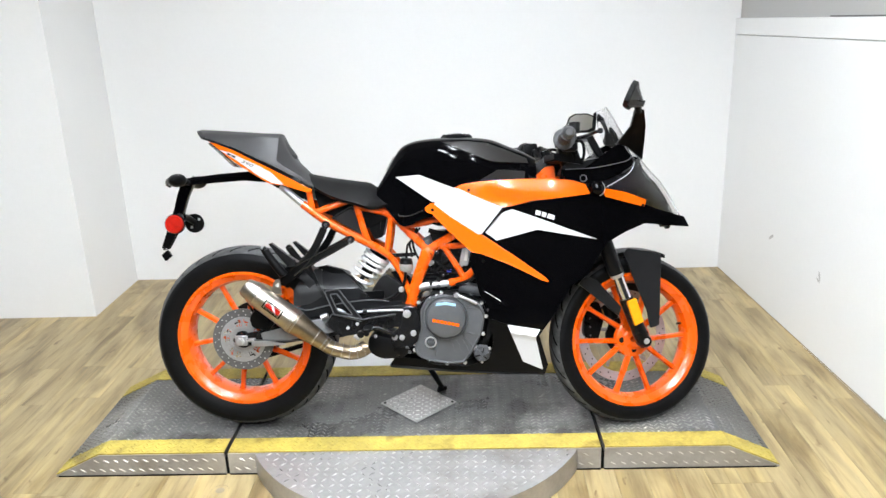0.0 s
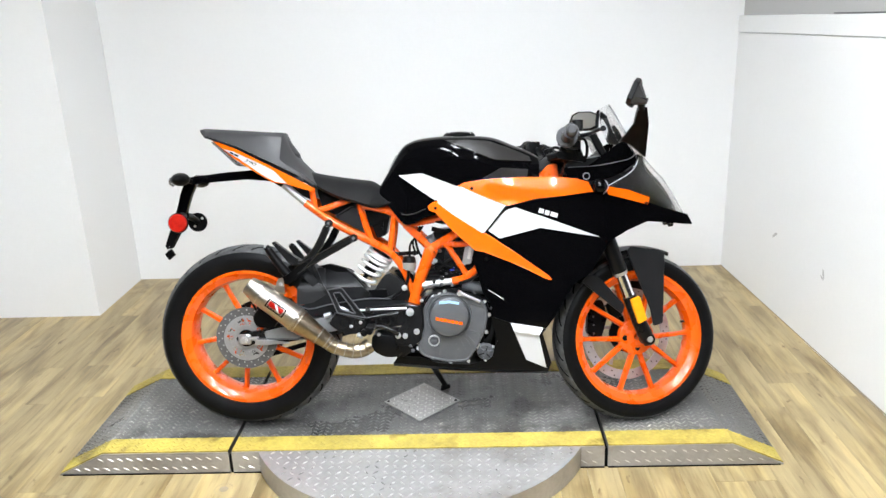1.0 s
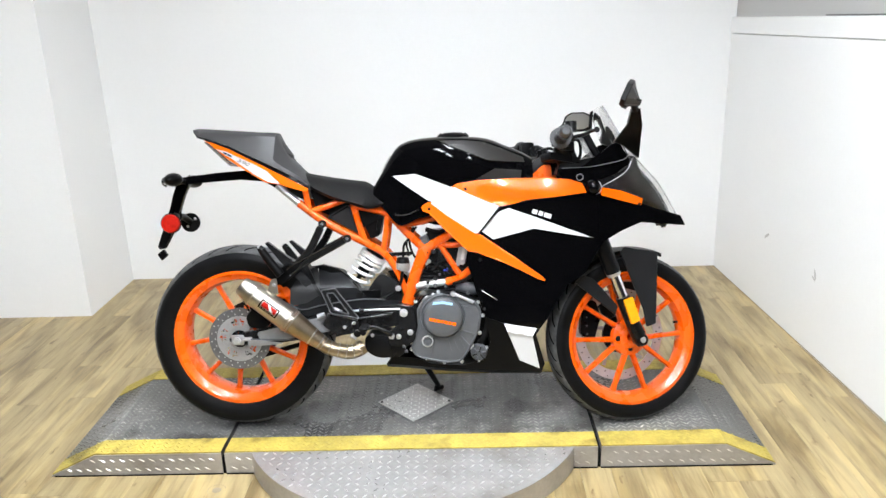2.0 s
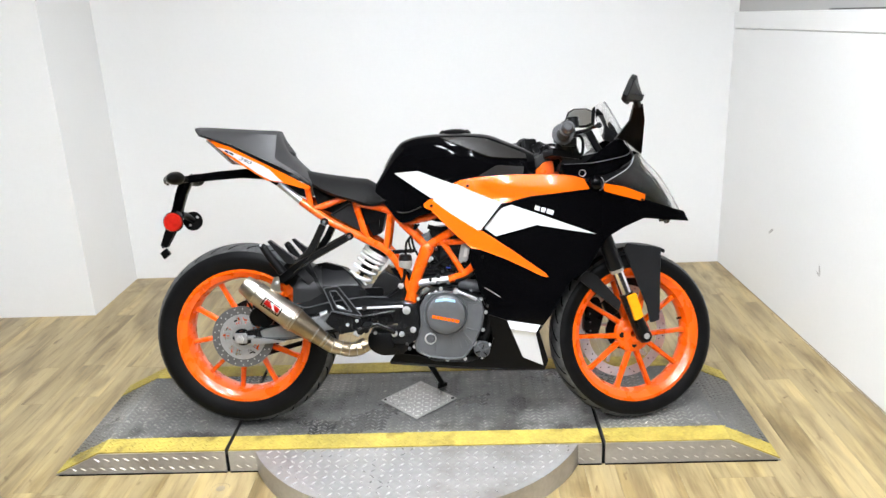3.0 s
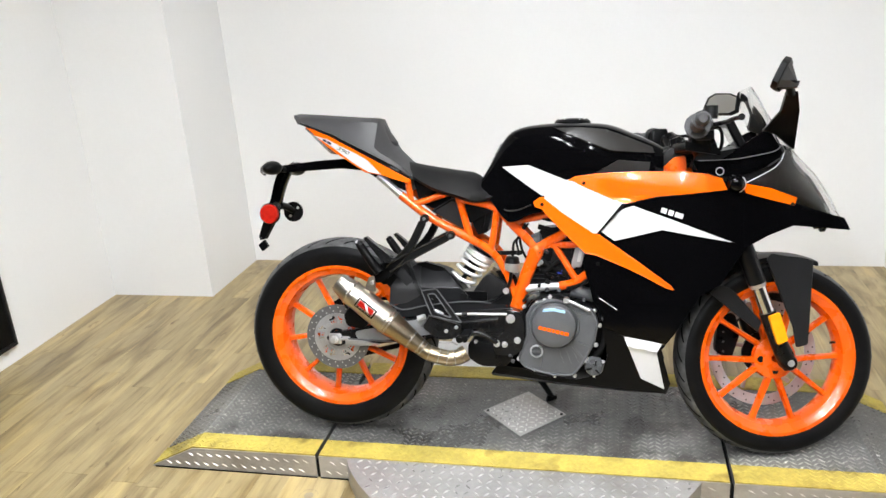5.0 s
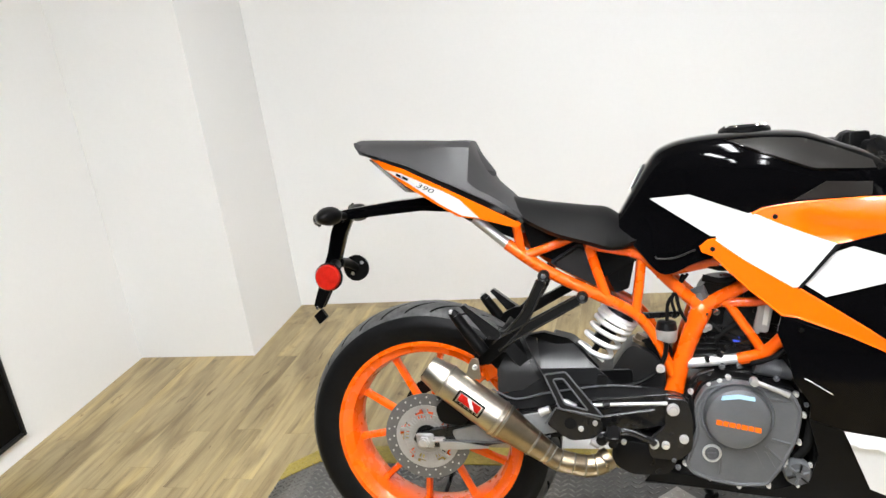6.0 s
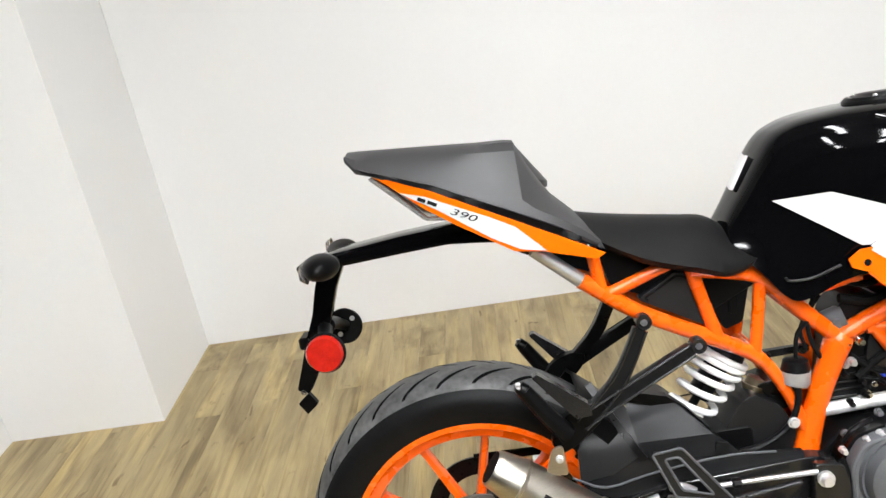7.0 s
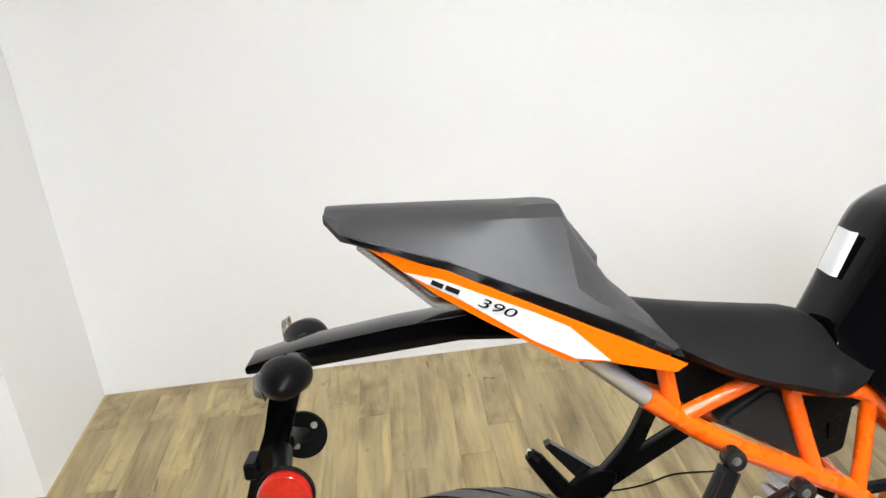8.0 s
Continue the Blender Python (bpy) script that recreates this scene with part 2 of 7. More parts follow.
def prism(outline, y0, y1, bevel=0.0, segments=1):
    """An outline of (x, z) drawn out from y0 to y1."""
    bm = bmesh.new()
    a = [bm.verts.new((x, y0, z)) for x, z in outline]
    b = [bm.verts.new((x, y1, z)) for x, z in outline]
    n = len(outline)
    bm.faces.new(a)
    bm.faces.new(b[::-1])
    for i in range(n):
        bm.faces.new((a[i], b[i], b[(i + 1) % n], a[(i + 1) % n]))
    bmesh.ops.recalc_face_normals(bm, faces=bm.faces)
    if bevel:
        bmesh.ops.bevel(bm, geom=bm.edges[:], offset=bevel, segments=segments, profile=0.6, affect="EDGES", clamp_overlap=True)
    return bm


def rounded(outline, r, n=4):
    """The outline with its corners rounded to about r."""
    out = []
    k = len(outline)
    for i in range(k):
        p, a, b = (Vector(outline[j % k]) for j in (i, i - 1, i + 1))
        u, v = (a - p), (b - p)
        d = min(r, u.length * 0.45, v.length * 0.45)
        s, e = p + u.normalized() * d, p + v.normalized() * d
        for j in range(n + 1):
            t = j / n
            out.append(tuple(s * (1 - t) ** 2 + p * 2 * t * (1 - t) + e * t * t))
    return out


def smooth_line(points, n=6):
    """A Catmull-Rom curve through the points."""
    p = [Vector(q) for q in points]
    p = [p[0] * 2 - p[1]] + p + [p[-1] * 2 - p[-2]]
    out = []
    for i in range(1, len(p) - 2):
        for j in range(n):
            t = j / n
            out.append(0.5 * (2 * p[i] + (p[i + 1] - p[i - 1]) * t + (2 * p[i - 1] - 5 * p[i] + 4 * p[i + 1] - p[i + 2]) * t * t
                              + (3 * p[i] - p[i - 1] - 3 * p[i + 1] + p[i + 2]) * t ** 3))
    out.append(p[-2])
    return out


def tube(points, radius, segments=12, curve=0, flat=1.0, closed_ends=True):
    """A round bar along the points; radius: one number, or one for each point. flat squeezes it across its second axis."""
    pts = [Vector(p) for p in points]
    rads = list(radius) if isinstance(radius, (list, tuple)) else [radius] * len(pts)
    if curve:
        k = smooth_line([(*p, r) for p, r in zip(pts, rads)], curve)
        pts, rads = [Vector(q[:3]) for q in k], [q[3] for q in k]
    bm = bmesh.new()
    rings = []
    side = None
    for i, p in enumerate(pts):
        d = (pts[min(i + 1, len(pts) - 1)] - pts[max(i - 1, 0)]).normalized()
        if side is None:
            side = d.orthogonal().normalized() if abs(d.y) > 0.9 else d.cross(Vector((0, 1, 0))).normalized()
        side = (side - d * side.dot(d)).normalized()
        other = d.cross(side)
        rings.append([bm.verts.new(p + (side * math.cos(a) + other * math.sin(a) * flat) * rads[i]) for a in (2 * math.pi * j / segments for j in range(segments))])
    for a, b in zip(rings, rings[1:]):
        for j in range(segments):
            bm.faces.new((a[j], a[(j + 1) % segments], b[(j + 1) % segments], b[j]))
    if closed_ends:
        bm.faces.new(rings[0][::-1])
        bm.faces.new(rings[-1])
    return bm


def lathe(profile, segments=48, closed=False, centre=(0, 0, 0), start=0.0):
    """A profile of (y, radius) turned round the y axis."""
    bm = bmesh.new()
    rings = []
    for k in range(segments):
        a = start + 2 * math.pi * k / segments
        rings.append([bm.verts.new((centre[0] + r * math.cos(a), centre[1] + y, centre[2] + r * math.sin(a))) for y, r in profile])
    n = len(profile)
    for k in range(segments):
        a, b = rings[k], rings[(k + 1) % segments]
        for i in range(n if closed else n - 1):
            bm.faces.new((a[i], b[i], b[(i + 1) % n], a[(i + 1) % n]))
    bmesh.ops.remove_doubles(bm, verts=bm.verts, dist=1e-6)
    return bm


def bolt(x, y, z, r=0.007, length=0.008, sides=6):
    """A bolt head with its washer that faces -y."""
    r *= 0.74
    head = lathe([(0, 0), (0, r * 0.85), (length * 0.3, r), (length * 0.6, r), (length * 0.6, r * 1.35), (length, r * 1.35)], sides * 2, centre=(x, y - length, z))
    return head


class Loft:
    """A body symmetrical about y = 0, from stations (x, [(y, z) from the top's middle outwards and down])."""

    def __init__(self, stations, cuts=2, along=4):
        flat = self.refine(stations, along)
        self.xs = [row[0] for row in flat]
        self.rows = []
        for row in flat:
            prof = [(row[1 + 2 * i], row[2 + 2 * i]) for i in range((len(row) - 1) // 2)]
            for _ in range(cuts):
                nxt = [prof[0]]
                for a, b in zip(prof, prof[1:]):
                    nxt.append((a[0] * 0.75 + b[0] * 0.25, a[1] * 0.75 + b[1] * 0.25))
                    nxt.append((a[0] * 0.25 + b[0] * 0.75, a[1] * 0.25 + b[1] * 0.75))
                nxt.append(prof[-1])
                prof = nxt
            self.rows.append(prof)

    @staticmethod
    def refine(stations, n):
        rows = [np.array([x, *[c for p in prof for c in p]]) for x, prof in stations]
        rows = [rows[0] * 2 - rows[1]] + rows + [rows[-1] * 2 - rows[-2]]
        out = []
        for i in range(1, len(rows) - 2):
            for j in range(n):
                t = j / n
                m0, m1 = (rows[i + 1] - rows[i - 1]) / 2, (rows[i + 2] - rows[i]) / 2
                out.append((2 * t ** 3 - 3 * t * t + 1) * rows[i] + (t ** 3 - 2 * t * t + t) * m0 + (-2 * t ** 3 + 3 * t * t) * rows[i + 1] + (t ** 3 - t * t) * m1)
        out.append(rows[-2])
        return out

    def h(self, x, z):
        """The half width at x and z."""
        i = int(np.clip(np.searchsorted(self.xs, x), 1, len(self.xs) - 1))
        t = float(np.clip((x - self.xs[i - 1]) / (self.xs[i] - self.xs[i - 1]), 0, 1))
        vals = []
        for row in (self.rows[i - 1], self.rows[i]):
            zs = [p[1] for p in row][::-1]
            ys = [p[0] for p in row][::-1]
            vals.append(float(np.interp(z, zs, ys)))
        return vals[0] * (1 - t) + vals[1] * t

    def mesh(self):
        bm = bmesh.new()
        rings = []
        for x, prof in zip(self.xs, self.rows):
            right = [bm.verts.new((x, -y, z)) for y, z in prof]
            left = [bm.verts.new((x, y, z)) for y, z in prof[1:]]
            rings.append(right[::-1] + left)
        for a, b in zip(rings, rings[1:]):
            for i in range(len(a)):
                bm.faces.new((a[i], a[(i + 1) % len(a)], b[(i + 1) % len(a)], b[i]))
        bm.faces.new(rings[0])
        bm.faces.new(rings[-1][::-1])
        return bm


def panel(outline, h, thick=0.003, proud=0.0, side=-1, step=0.03, cut=True):
    """A shell piece: the outline of (x, z) laid on the half width h(x, z); side -1 is the bike's right."""
    bm = bmesh.new()
    bm.faces.new([bm.verts.new((x, 0, z)) for x, z in outline])
    if cut:
        xs, zs = [p[0] for p in outline], [p[1] for p in outline]
        for k in range(1, int((max(xs) - min(xs)) / step) + 1):
            bmesh.ops.bisect_plane(bm, geom=bm.verts[:] + bm.edges[:] + bm.faces[:], plane_co=(min(xs) + k * step, 0, 0), plane_no=(1, 0, 0))
        for k in range(1, int((max(zs) - min(zs)) / step) + 1):
            bmesh.ops.bisect_plane(bm, geom=bm.verts[:] + bm.edges[:] + bm.faces[:], plane_co=(0, 0, min(zs) + k * step), plane_no=(0, 0, 1))
    bmesh.ops.triangulate(bm, faces=[f for f in bm.faces if len(f.verts) > 4])
    bm.verts.index_update()
    co = [(v.co.x, v.co.z) for v in bm.verts]
    faces = [[v.index for v in f.verts] for f in bm.faces]
    rim = [[v.index for v in e.verts] for e in bm.edges if len(e.link_faces) == 1]
    bm.free()
    out = bmesh.new()
    a = [out.verts.new((x, side * (h(x, z) + proud), z)) for x, z in co]
    b = [out.verts.new((x, side * (h(x, z) + proud - thick), z)) for x, z in co]
    for f in faces:
        out.faces.new([a[i] for i in f])
        out.faces.new([b[i] for i in f[::-1]])
    for i, j in rim:
        out.faces.new((a[i], a[j], b[j], b[i]))
    return out


def both(name, outline, h, material, parent, label="", thick=0.003, proud=0.0, step=0.03):
    for side in (-1, 1):
        part(name, panel(outline, h, thick, proud, side, step), material, parent, label)

# ---- the bay: floor, walls, ceiling ----
XL, XP, YB, YP, YF = -2.37, -1.80, 1.737, 1.19, -7.0
RIGHT_TOP = 1.284


def right_x(y):
    """The right-hand wall stands a little askew."""
    return 1.56 + (YB - y) * 0.0505


structure = dict(kind="structure")
floor = thing("floor", box(-5.2, 5.0, YF - 0.2, YB + 0.2, -0.12, -0.004), M_SUBFLOOR, "light oak vinyl plank floor of the photo bay", "floor", **structure)
thing("floor_shop", box(-5.0, 4.8, YF, -3.61, -0.0035, 0.0), M_SURROUND, "unseen dark floor beyond the bay", "floor", **structure)
thing("wall_back", box(XP - 0.6, 1.75, YB, YB + 0.12, -0.02, CEIL), M_WALL, "plain white painted back wall", "wall", **structure)
thing("wall_pier", box(XL - 0.12, XP, YP, YB - 0.002, -0.02, CEIL), M_WALL, "white painted pier that steps out of the wall", "wall", **structure)
thing("wall_left", box(XL - 0.12, XL, -0.55, YP - 0.002, -0.02, CEIL), M_WALL, "plain white painted side wall", "wall", **structure)
thing("wall_front", box(-5.2, 5.0, YF - 0.12, YF, -0.02, CEIL), M_SURROUND, "unseen dark far wall, added to darken reflections", "wall", **structure)


def along_right(z0, z1, set_back, thick=0.12, y1=YB - 0.002, bevel=0.0):
    bm = box(0, thick, -0.55, y1, z0, z1, bevel)
    for v in bm.verts:
        v.co.x += right_x(v.co.y) + set_back
        if v.co.z > 1.0 and v.co.z < CEIL - 0.1:
            v.co.z += (YB - v.co.y) * 0.028
    return bm


thing("wall_right", along_right(-0.02, RIGHT_TOP - 0.004, 0.0), M_WALL, "white side wall panel with grey scuffs", "wall", **structure)
# a strip on the wall's foot paints the shadow line of its gap
thing("wall_right_gap", along_right(0.0, 0.0035, -0.0022, 0.01), M_SUBFLOOR, "thin brown strip for the shadow line under the side wall panel", "trim", **structure)
thing("wall_right_rail", along_right(RIGHT_TOP, RIGHT_TOP + 0.082, -0.004, 0.12, bevel=0.003), M_WALL, "white rail along the top of the side wall panel", "trim", **structure)
thing("wall_right_joint", along_right(RIGHT_TOP - 0.004, RIGHT_TOP, 0.006, 0.1), M_JOINT, "grey shadow joint under the rail", "trim", **structure)
thing("wall_right_upper", along_right(RIGHT_TOP + 0.082, CEIL, 0.02), M_WALL_UP, "pale grey upper part of the side wall", "wall", **structure)
slot = box(0, 0.1, -0.5, 0.78, RIGHT_TOP + 0.0822, RIGHT_TOP + 0.0885)
for v in slot.verts:
    v.co.x += right_x(v.co.y) + 0.004
    v.co.z += (YB - v.co.y) * 0.028
thing("wall_right_slot", slot, mat("slot_grey", (0.13, 0.13, 0.125), 0.7, vary=0.1), "grey slot along the top of the side wall rail", "trim", **structure)
thing("ceiling", box(-5.2, 5.0, -0.55, YB + 0.12, CEIL, CEIL + 0.1), M_CEIL, "unseen dull grey ceiling, kept dark to cut bounced light", "ceiling", **structure)
thing("ceiling_shop", box(-5.2, 5.0, YF - 0.12, -0.55, CEIL, CEIL + 0.1), M_SURROUND, "unseen dark ceiling outside the bay, added to darken reflections", "ceiling", **structure)
for name, x0, x1 in (("wall_shop_left", -5.2, -5.08), ("wall_shop_right", 4.88, 5.0)):
    thing(name, box(x0, x1, YF, -0.55, -0.02, CEIL), M_SURROUND, "unseen dark side wall, added to darken reflections", "wall", **structure)
for name, x0, x1 in (("wall_return_left", -5.2, XL - 0.12), ("wall_return_right", 1.80, 5.0)):
    thing(name, box(x0, x1, -0.55, -0.43, -0.02, CEIL), M_SURROUND, "unseen dark return wall beside the bay, added to darken reflections", "wall", **structure)


def ceiling_light(x, y):
    ob = new("ceiling_light")
    ob.location = (x, y, CEIL)
    tagged(ob, "long white fluorescent ceiling light with a glowing diffuser", "ceiling light", "ceiling lights")
    frame_bm = join(box(-0.09, -0.074, -0.62, 0.62, -0.05, 0.0, 0.003), box(0.074, 0.09, -0.62, 0.62, -0.05, 0.0, 0.003),
                    box(-0.074, 0.074, -0.62, -0.6, -0.05, 0.0, 0.003), box(-0.074, 0.074, 0.6, 0.62, -0.05, 0.0, 0.003))
    part("light_frame", frame_bm, M_WALL, ob, "white metal frame", 0)
    part("diffuser", box(-0.072, 0.072, -0.598, 0.598, -0.042, -0.03), M_LAMP, ob, "glowing diffuser", 0)
    return ob


light = ceiling_light(*LAMPS[0])
for x, y in LAMPS[1:]:
    copy_thing(light, pose(x, y, CEIL))


# ---- the display deck ----
DECK = 0.082
X_A, X_B = -0.690, 0.575          # the gaps between the three sections
Y_F, Y_K = -0.240, 0.385          # front and back edge
X_L0, X_L1, X_R0, X_R1 = -1.128, -1.287, 0.990, 1.160
STRIPE = 0.085

deck = new("display_deck")
tagged(deck, "low motorcycle display deck, black with yellow edge stripes", "display deck")


def slope_z(x, over=0.0):
    """The height of the deck's top: level, with a ramp at both ends."""
    if x < X_L0:
        return 0.006 + (DECK - 0.006) * max(0.0, (x - X_L1) / (X_L0 - X_L1)) + over
    if x > X_R0:
        return 0.006 + (DECK - 0.006) * max(0.0, (X_R1 - x) / (X_R1 - X_R0)) + over
    return DECK + over


def deck_block(x0, x1, y0, y1, bottom, over=0.0):
    """A block under the deck's top line from x0 to x1."""
    xs = sorted({x0, x1, *[s for s in (X_L0, X_R0) if x0 < s < x1]})
    top = [(x, slope_z(x, over)) for x in xs]
    low = [(x, (bottom if bottom is not None else slope_z(x, over) - 0.004)) for x in xs[::-1]]
    return prism(top + low, y0, y1)


def treads(bm, xs, ys, z_of, length=0.026, width=0.006, height=0.0018, zigzag=False):
    """Raised lens-shaped studs in rows, turned by turns."""
    for i, x in enumerate(xs):
        for j, y in enumerate(ys):
            z = z_of(x, y)
            if z is None:
                continue
            a = radians(45 if (i if zigzag else i + j) % 2 else -45)
            c, s = math.cos(a), math.sin(a)
            ring = [(-length / 2, 0), (0, -width / 2), (length / 2, 0), (0, width / 2)]
            vs = [bm.verts.new((x + u * c - v * s, y + u * s + v * c, z)) for u, v in ring]
            top = [bm.verts.new((x + (u * c - v * s) * 0.45, y + (u * s + v * c) * 0.45, z + height)) for u, v in ring]
            for k in range(4):
                bm.faces.new((vs[k], vs[(k + 1) % 4], top[(k + 1) % 4], top[k]))
            bm.faces.new(top)


SECTIONS = [(X_L1, X_A - 0.006), (X_A + 0.006, X_B - 0.006), (X_B + 0.006, X_R1)]
for x0, x1 in SECTIONS:
    sec = part("deck_section", deck_block(x0, x1, Y_F + 0.004, Y_K, 0.0), M_DECK, deck, "black gritty deck section", 0)
    grit = bmesh.new()
    nx, ny = int((x1 - x0) / 0.021), int((Y_K - Y_F) / 0.021)
    treads(grit, [x0 + 0.012 + i * 0.021 for i in range(nx)], [Y_F + 0.012 + j * 0.021 for j in range(ny)],
           lambda x, y: None if Y_F + STRIPE > y or y > Y_K - STRIPE + 0.005 or abs(x + 0.055) + abs(y - 0.075) < 0.16 else slope_z(x), 0.029, 0.007, 0.0014, True)
    part("deck_studs", grit, M_STUD, deck, "small raised studs of the deck", 0, kind="stuff")
    for y0, y1 in ((Y_F, Y_F + STRIPE), (Y_K - STRIPE, Y_K + 0.002)):
        part("edge_stripe", deck_block(x0 + 0.001, x1 - 0.001, y0, y1, None, 0.003), M_YELLOW, deck, "worn yellow paint stripe", 0)
    grit = bmesh.new()
    treads(grit, [x0 + 0.012 + i * 0.021 for i in range(nx)], [Y_F + 0.015 + j * 0.021 for j in range(4)] + [Y_K - 0.015 - j * 0.021 for j in range(4)], lambda x, y: slope_z(x, 0.003) if x0 + 0.01 < x < x1 - 0.01 else None, 0.029, 0.007, 0.0012, True)
    part("stripe_studs", grit, M_YELLOW, deck, "small raised studs under the yellow paint", 0, kind="stuff")
    # a black strip draws the thin dark line below the front plate
    part("rubber_foot", box(x0 + (0.01 if x0 < -1 else 0.0), x1 - (0.01 if x1 > 1 else 0.0), Y_F - 0.006, Y_F + 0.01, 0.0, 0.004), M_GAP, deck, "thin black strip along the bottom of the front plate", 0)
    # tread plate along the front
    plate = deck_block(x0, x1, Y_F - 0.003, Y_F + 0.003, 0.0, -0.002)
    part("front_plate", plate, M_TREAD, deck, "silver tread plate edge", 0)
    studs = bmesh.new()
    for i in range(int((x1 - x0) / 0.034)):
        for j, z in enumerate((0.022, 0.058)):
            x = x0 + 0.03 + i * 0.034 + (0.017 if j else 0)
            if x > x1 - 0.02 or z + 0.012 > slope_z(x):
                continue
            vs = [studs.verts.new((x + u, Y_F - 0.003, z + v)) for u, v in ((-0.011, 0.006), (-0.001, -0.002), (0.011, -0.006), (0.001, 0.002))]
            tp = [studs.verts.new((x + u, Y_F - 0.005, z + v)) for u, v in ((-0.005, 0.003), (0, -0.001), (0.005, -0.003), (0, 0.001))]
            for k in range(4):
                studs.faces.new((vs[k], vs[(k + 1) % 4], tp[(k + 1) % 4], tp[k]))
            studs.faces.new(tp)
    part("plate_studs", studs, M_TREAD_STUD, deck, "raised tread studs", 0, kind="stuff")
for x in (X_A, X_B):
    part("gap_seal", box(x - 0.0058, x + 0.0058, Y_F + 0.002, Y_K, 0.0, DECK - 0.02), M_GAP, deck, "black gap between the sections", 0)

# the round plate that the deck turns on, in front of the deck
DISC_X, DISC_Y, DISC_R = -0.05, 0.018, 0.60
half_round = [(DISC_X + DISC_R * math.cos(a), DISC_Y + DISC_R * math.sin(a)) for a in (math.pi + math.asin((DISC_Y - Y_F + 0.004) / DISC_R) + k / 48 * (math.pi - 2 * math.asin((DISC_Y - Y_F + 0.004) / DISC_R)) for k in range(49))]
bm = bmesh.new()
lo = [bm.verts.new((x, y, 0.0)) for x, y in half_round]
hi = [bm.verts.new((x, y, DECK - 0.002)) for x, y in half_round]
bm.faces.new(lo[::-1])
bm.faces.new(hi)
for k in range(len(lo)):
    j = (k + 1) % len(lo)
    bm.faces.new((lo[k], lo[j], hi[j], hi[k]))
part("turntable_plate", bm, M_TREAD, deck, "silver half-round tread plate", 30)
studs = bmesh.new()
treads(studs, [DISC_X - 0.58 + i * 0.030 for i in range(40)], [Y_F - 0.012 - j * 0.030 for j in range(12)],
       lambda x, y: DECK - 0.002 if (x - DISC_X) ** 2 + (y - DISC_Y) ** 2 < (DISC_R - 0.016) ** 2 else None, 0.025, 0.0058, 0.0028)
part("turntable_studs", studs, M_TREAD_STUD, deck, "raised tread studs", 0, kind="stuff")

# the square plate set into the deck, corner to the front
bm = box(-0.101, 0.101, -0.101, 0.101, 0.0, 0.004, 0.001)
part("centre_plate", moved(bm, pose(-0.055, 0.075, DECK, 0, 0, 45)), M_TREAD, deck, "square silver tread plate set corner to the front", 0)
studs = bmesh.new()
treads(studs, [-0.085 + i * 0.0212 for i in range(9)], [-0.085 + j * 0.0212 for j in range(9)], lambda x, y: 0.004, 0.019, 0.0055, 0.0020)
part("centre_plate_studs", moved(studs, pose(-0.055, 0.075, DECK, 0, 0, 45)), M_TREAD_STUD, deck, "raised tread studs", 0, kind="stuff")
for a in (0, 2):
    x, y = -0.055 + 0.125 * (1 - a), 0.075
    part("plate_bolt", moved(lathe([(0, 0), (0, 0.005), (0.003, 0.006)], 12), pose(x, y, DECK + 0.0065, -90)), M_DARK, deck, "dark bolt head", 30)

# a pale board that lies on the floor behind the deck
thing("loose_board", join(box(-0.530, 0.150, 0.405, 0.720, 0.0, 0.014, 0.003), box(-0.530, 0.150, 0.716, 0.724, 0.0, 0.020, 0.002)), M_JOINT, "pale grey-white board lying on the floor behind the deck", "board")

# ---- the motorcycle, in its own upright frame: x ahead, y to its left, z up from the tyres' contact ----
bike = new("motorcycle")
bike.matrix_world = pose(0, -0.05, 0.078, -11.5)
tagged(bike, "orange, black and white sport motorcycle leaning on its side stand", "motorcycle")

# the front end turns about the steering head
HEAD = Vector((0.663, 0, 0.29))
HEAD_UP = Vector((-math.sin(radians(20.3)), 0, math.cos(radians(20.3))))
STEER = Matrix.Translation(HEAD) @ Matrix.Rotation(radians(14.0), 4, HEAD_UP) @ Matrix.Translation(-HEAD)


FAIR_X = curve([-0.2, 0, 0.15, 0.3, 0.45, 0.57, 0.7, 0.85, 0.95], [0.10, 0.108, 0.128, 0.15, 0.161, 0.15, 0.117, 0.065, 0.03])
FAIR_Z = curve([0.12, 0.2, 0.3, 0.45, 0.7, 0.85, 0.95], [0.72, 0.82, 0.93, 1, 1, 0.95, 0.8])


def fair(x, z):
    """Half width of the fairing."""
    return FAIR_X(x) * FAIR_Z(z)


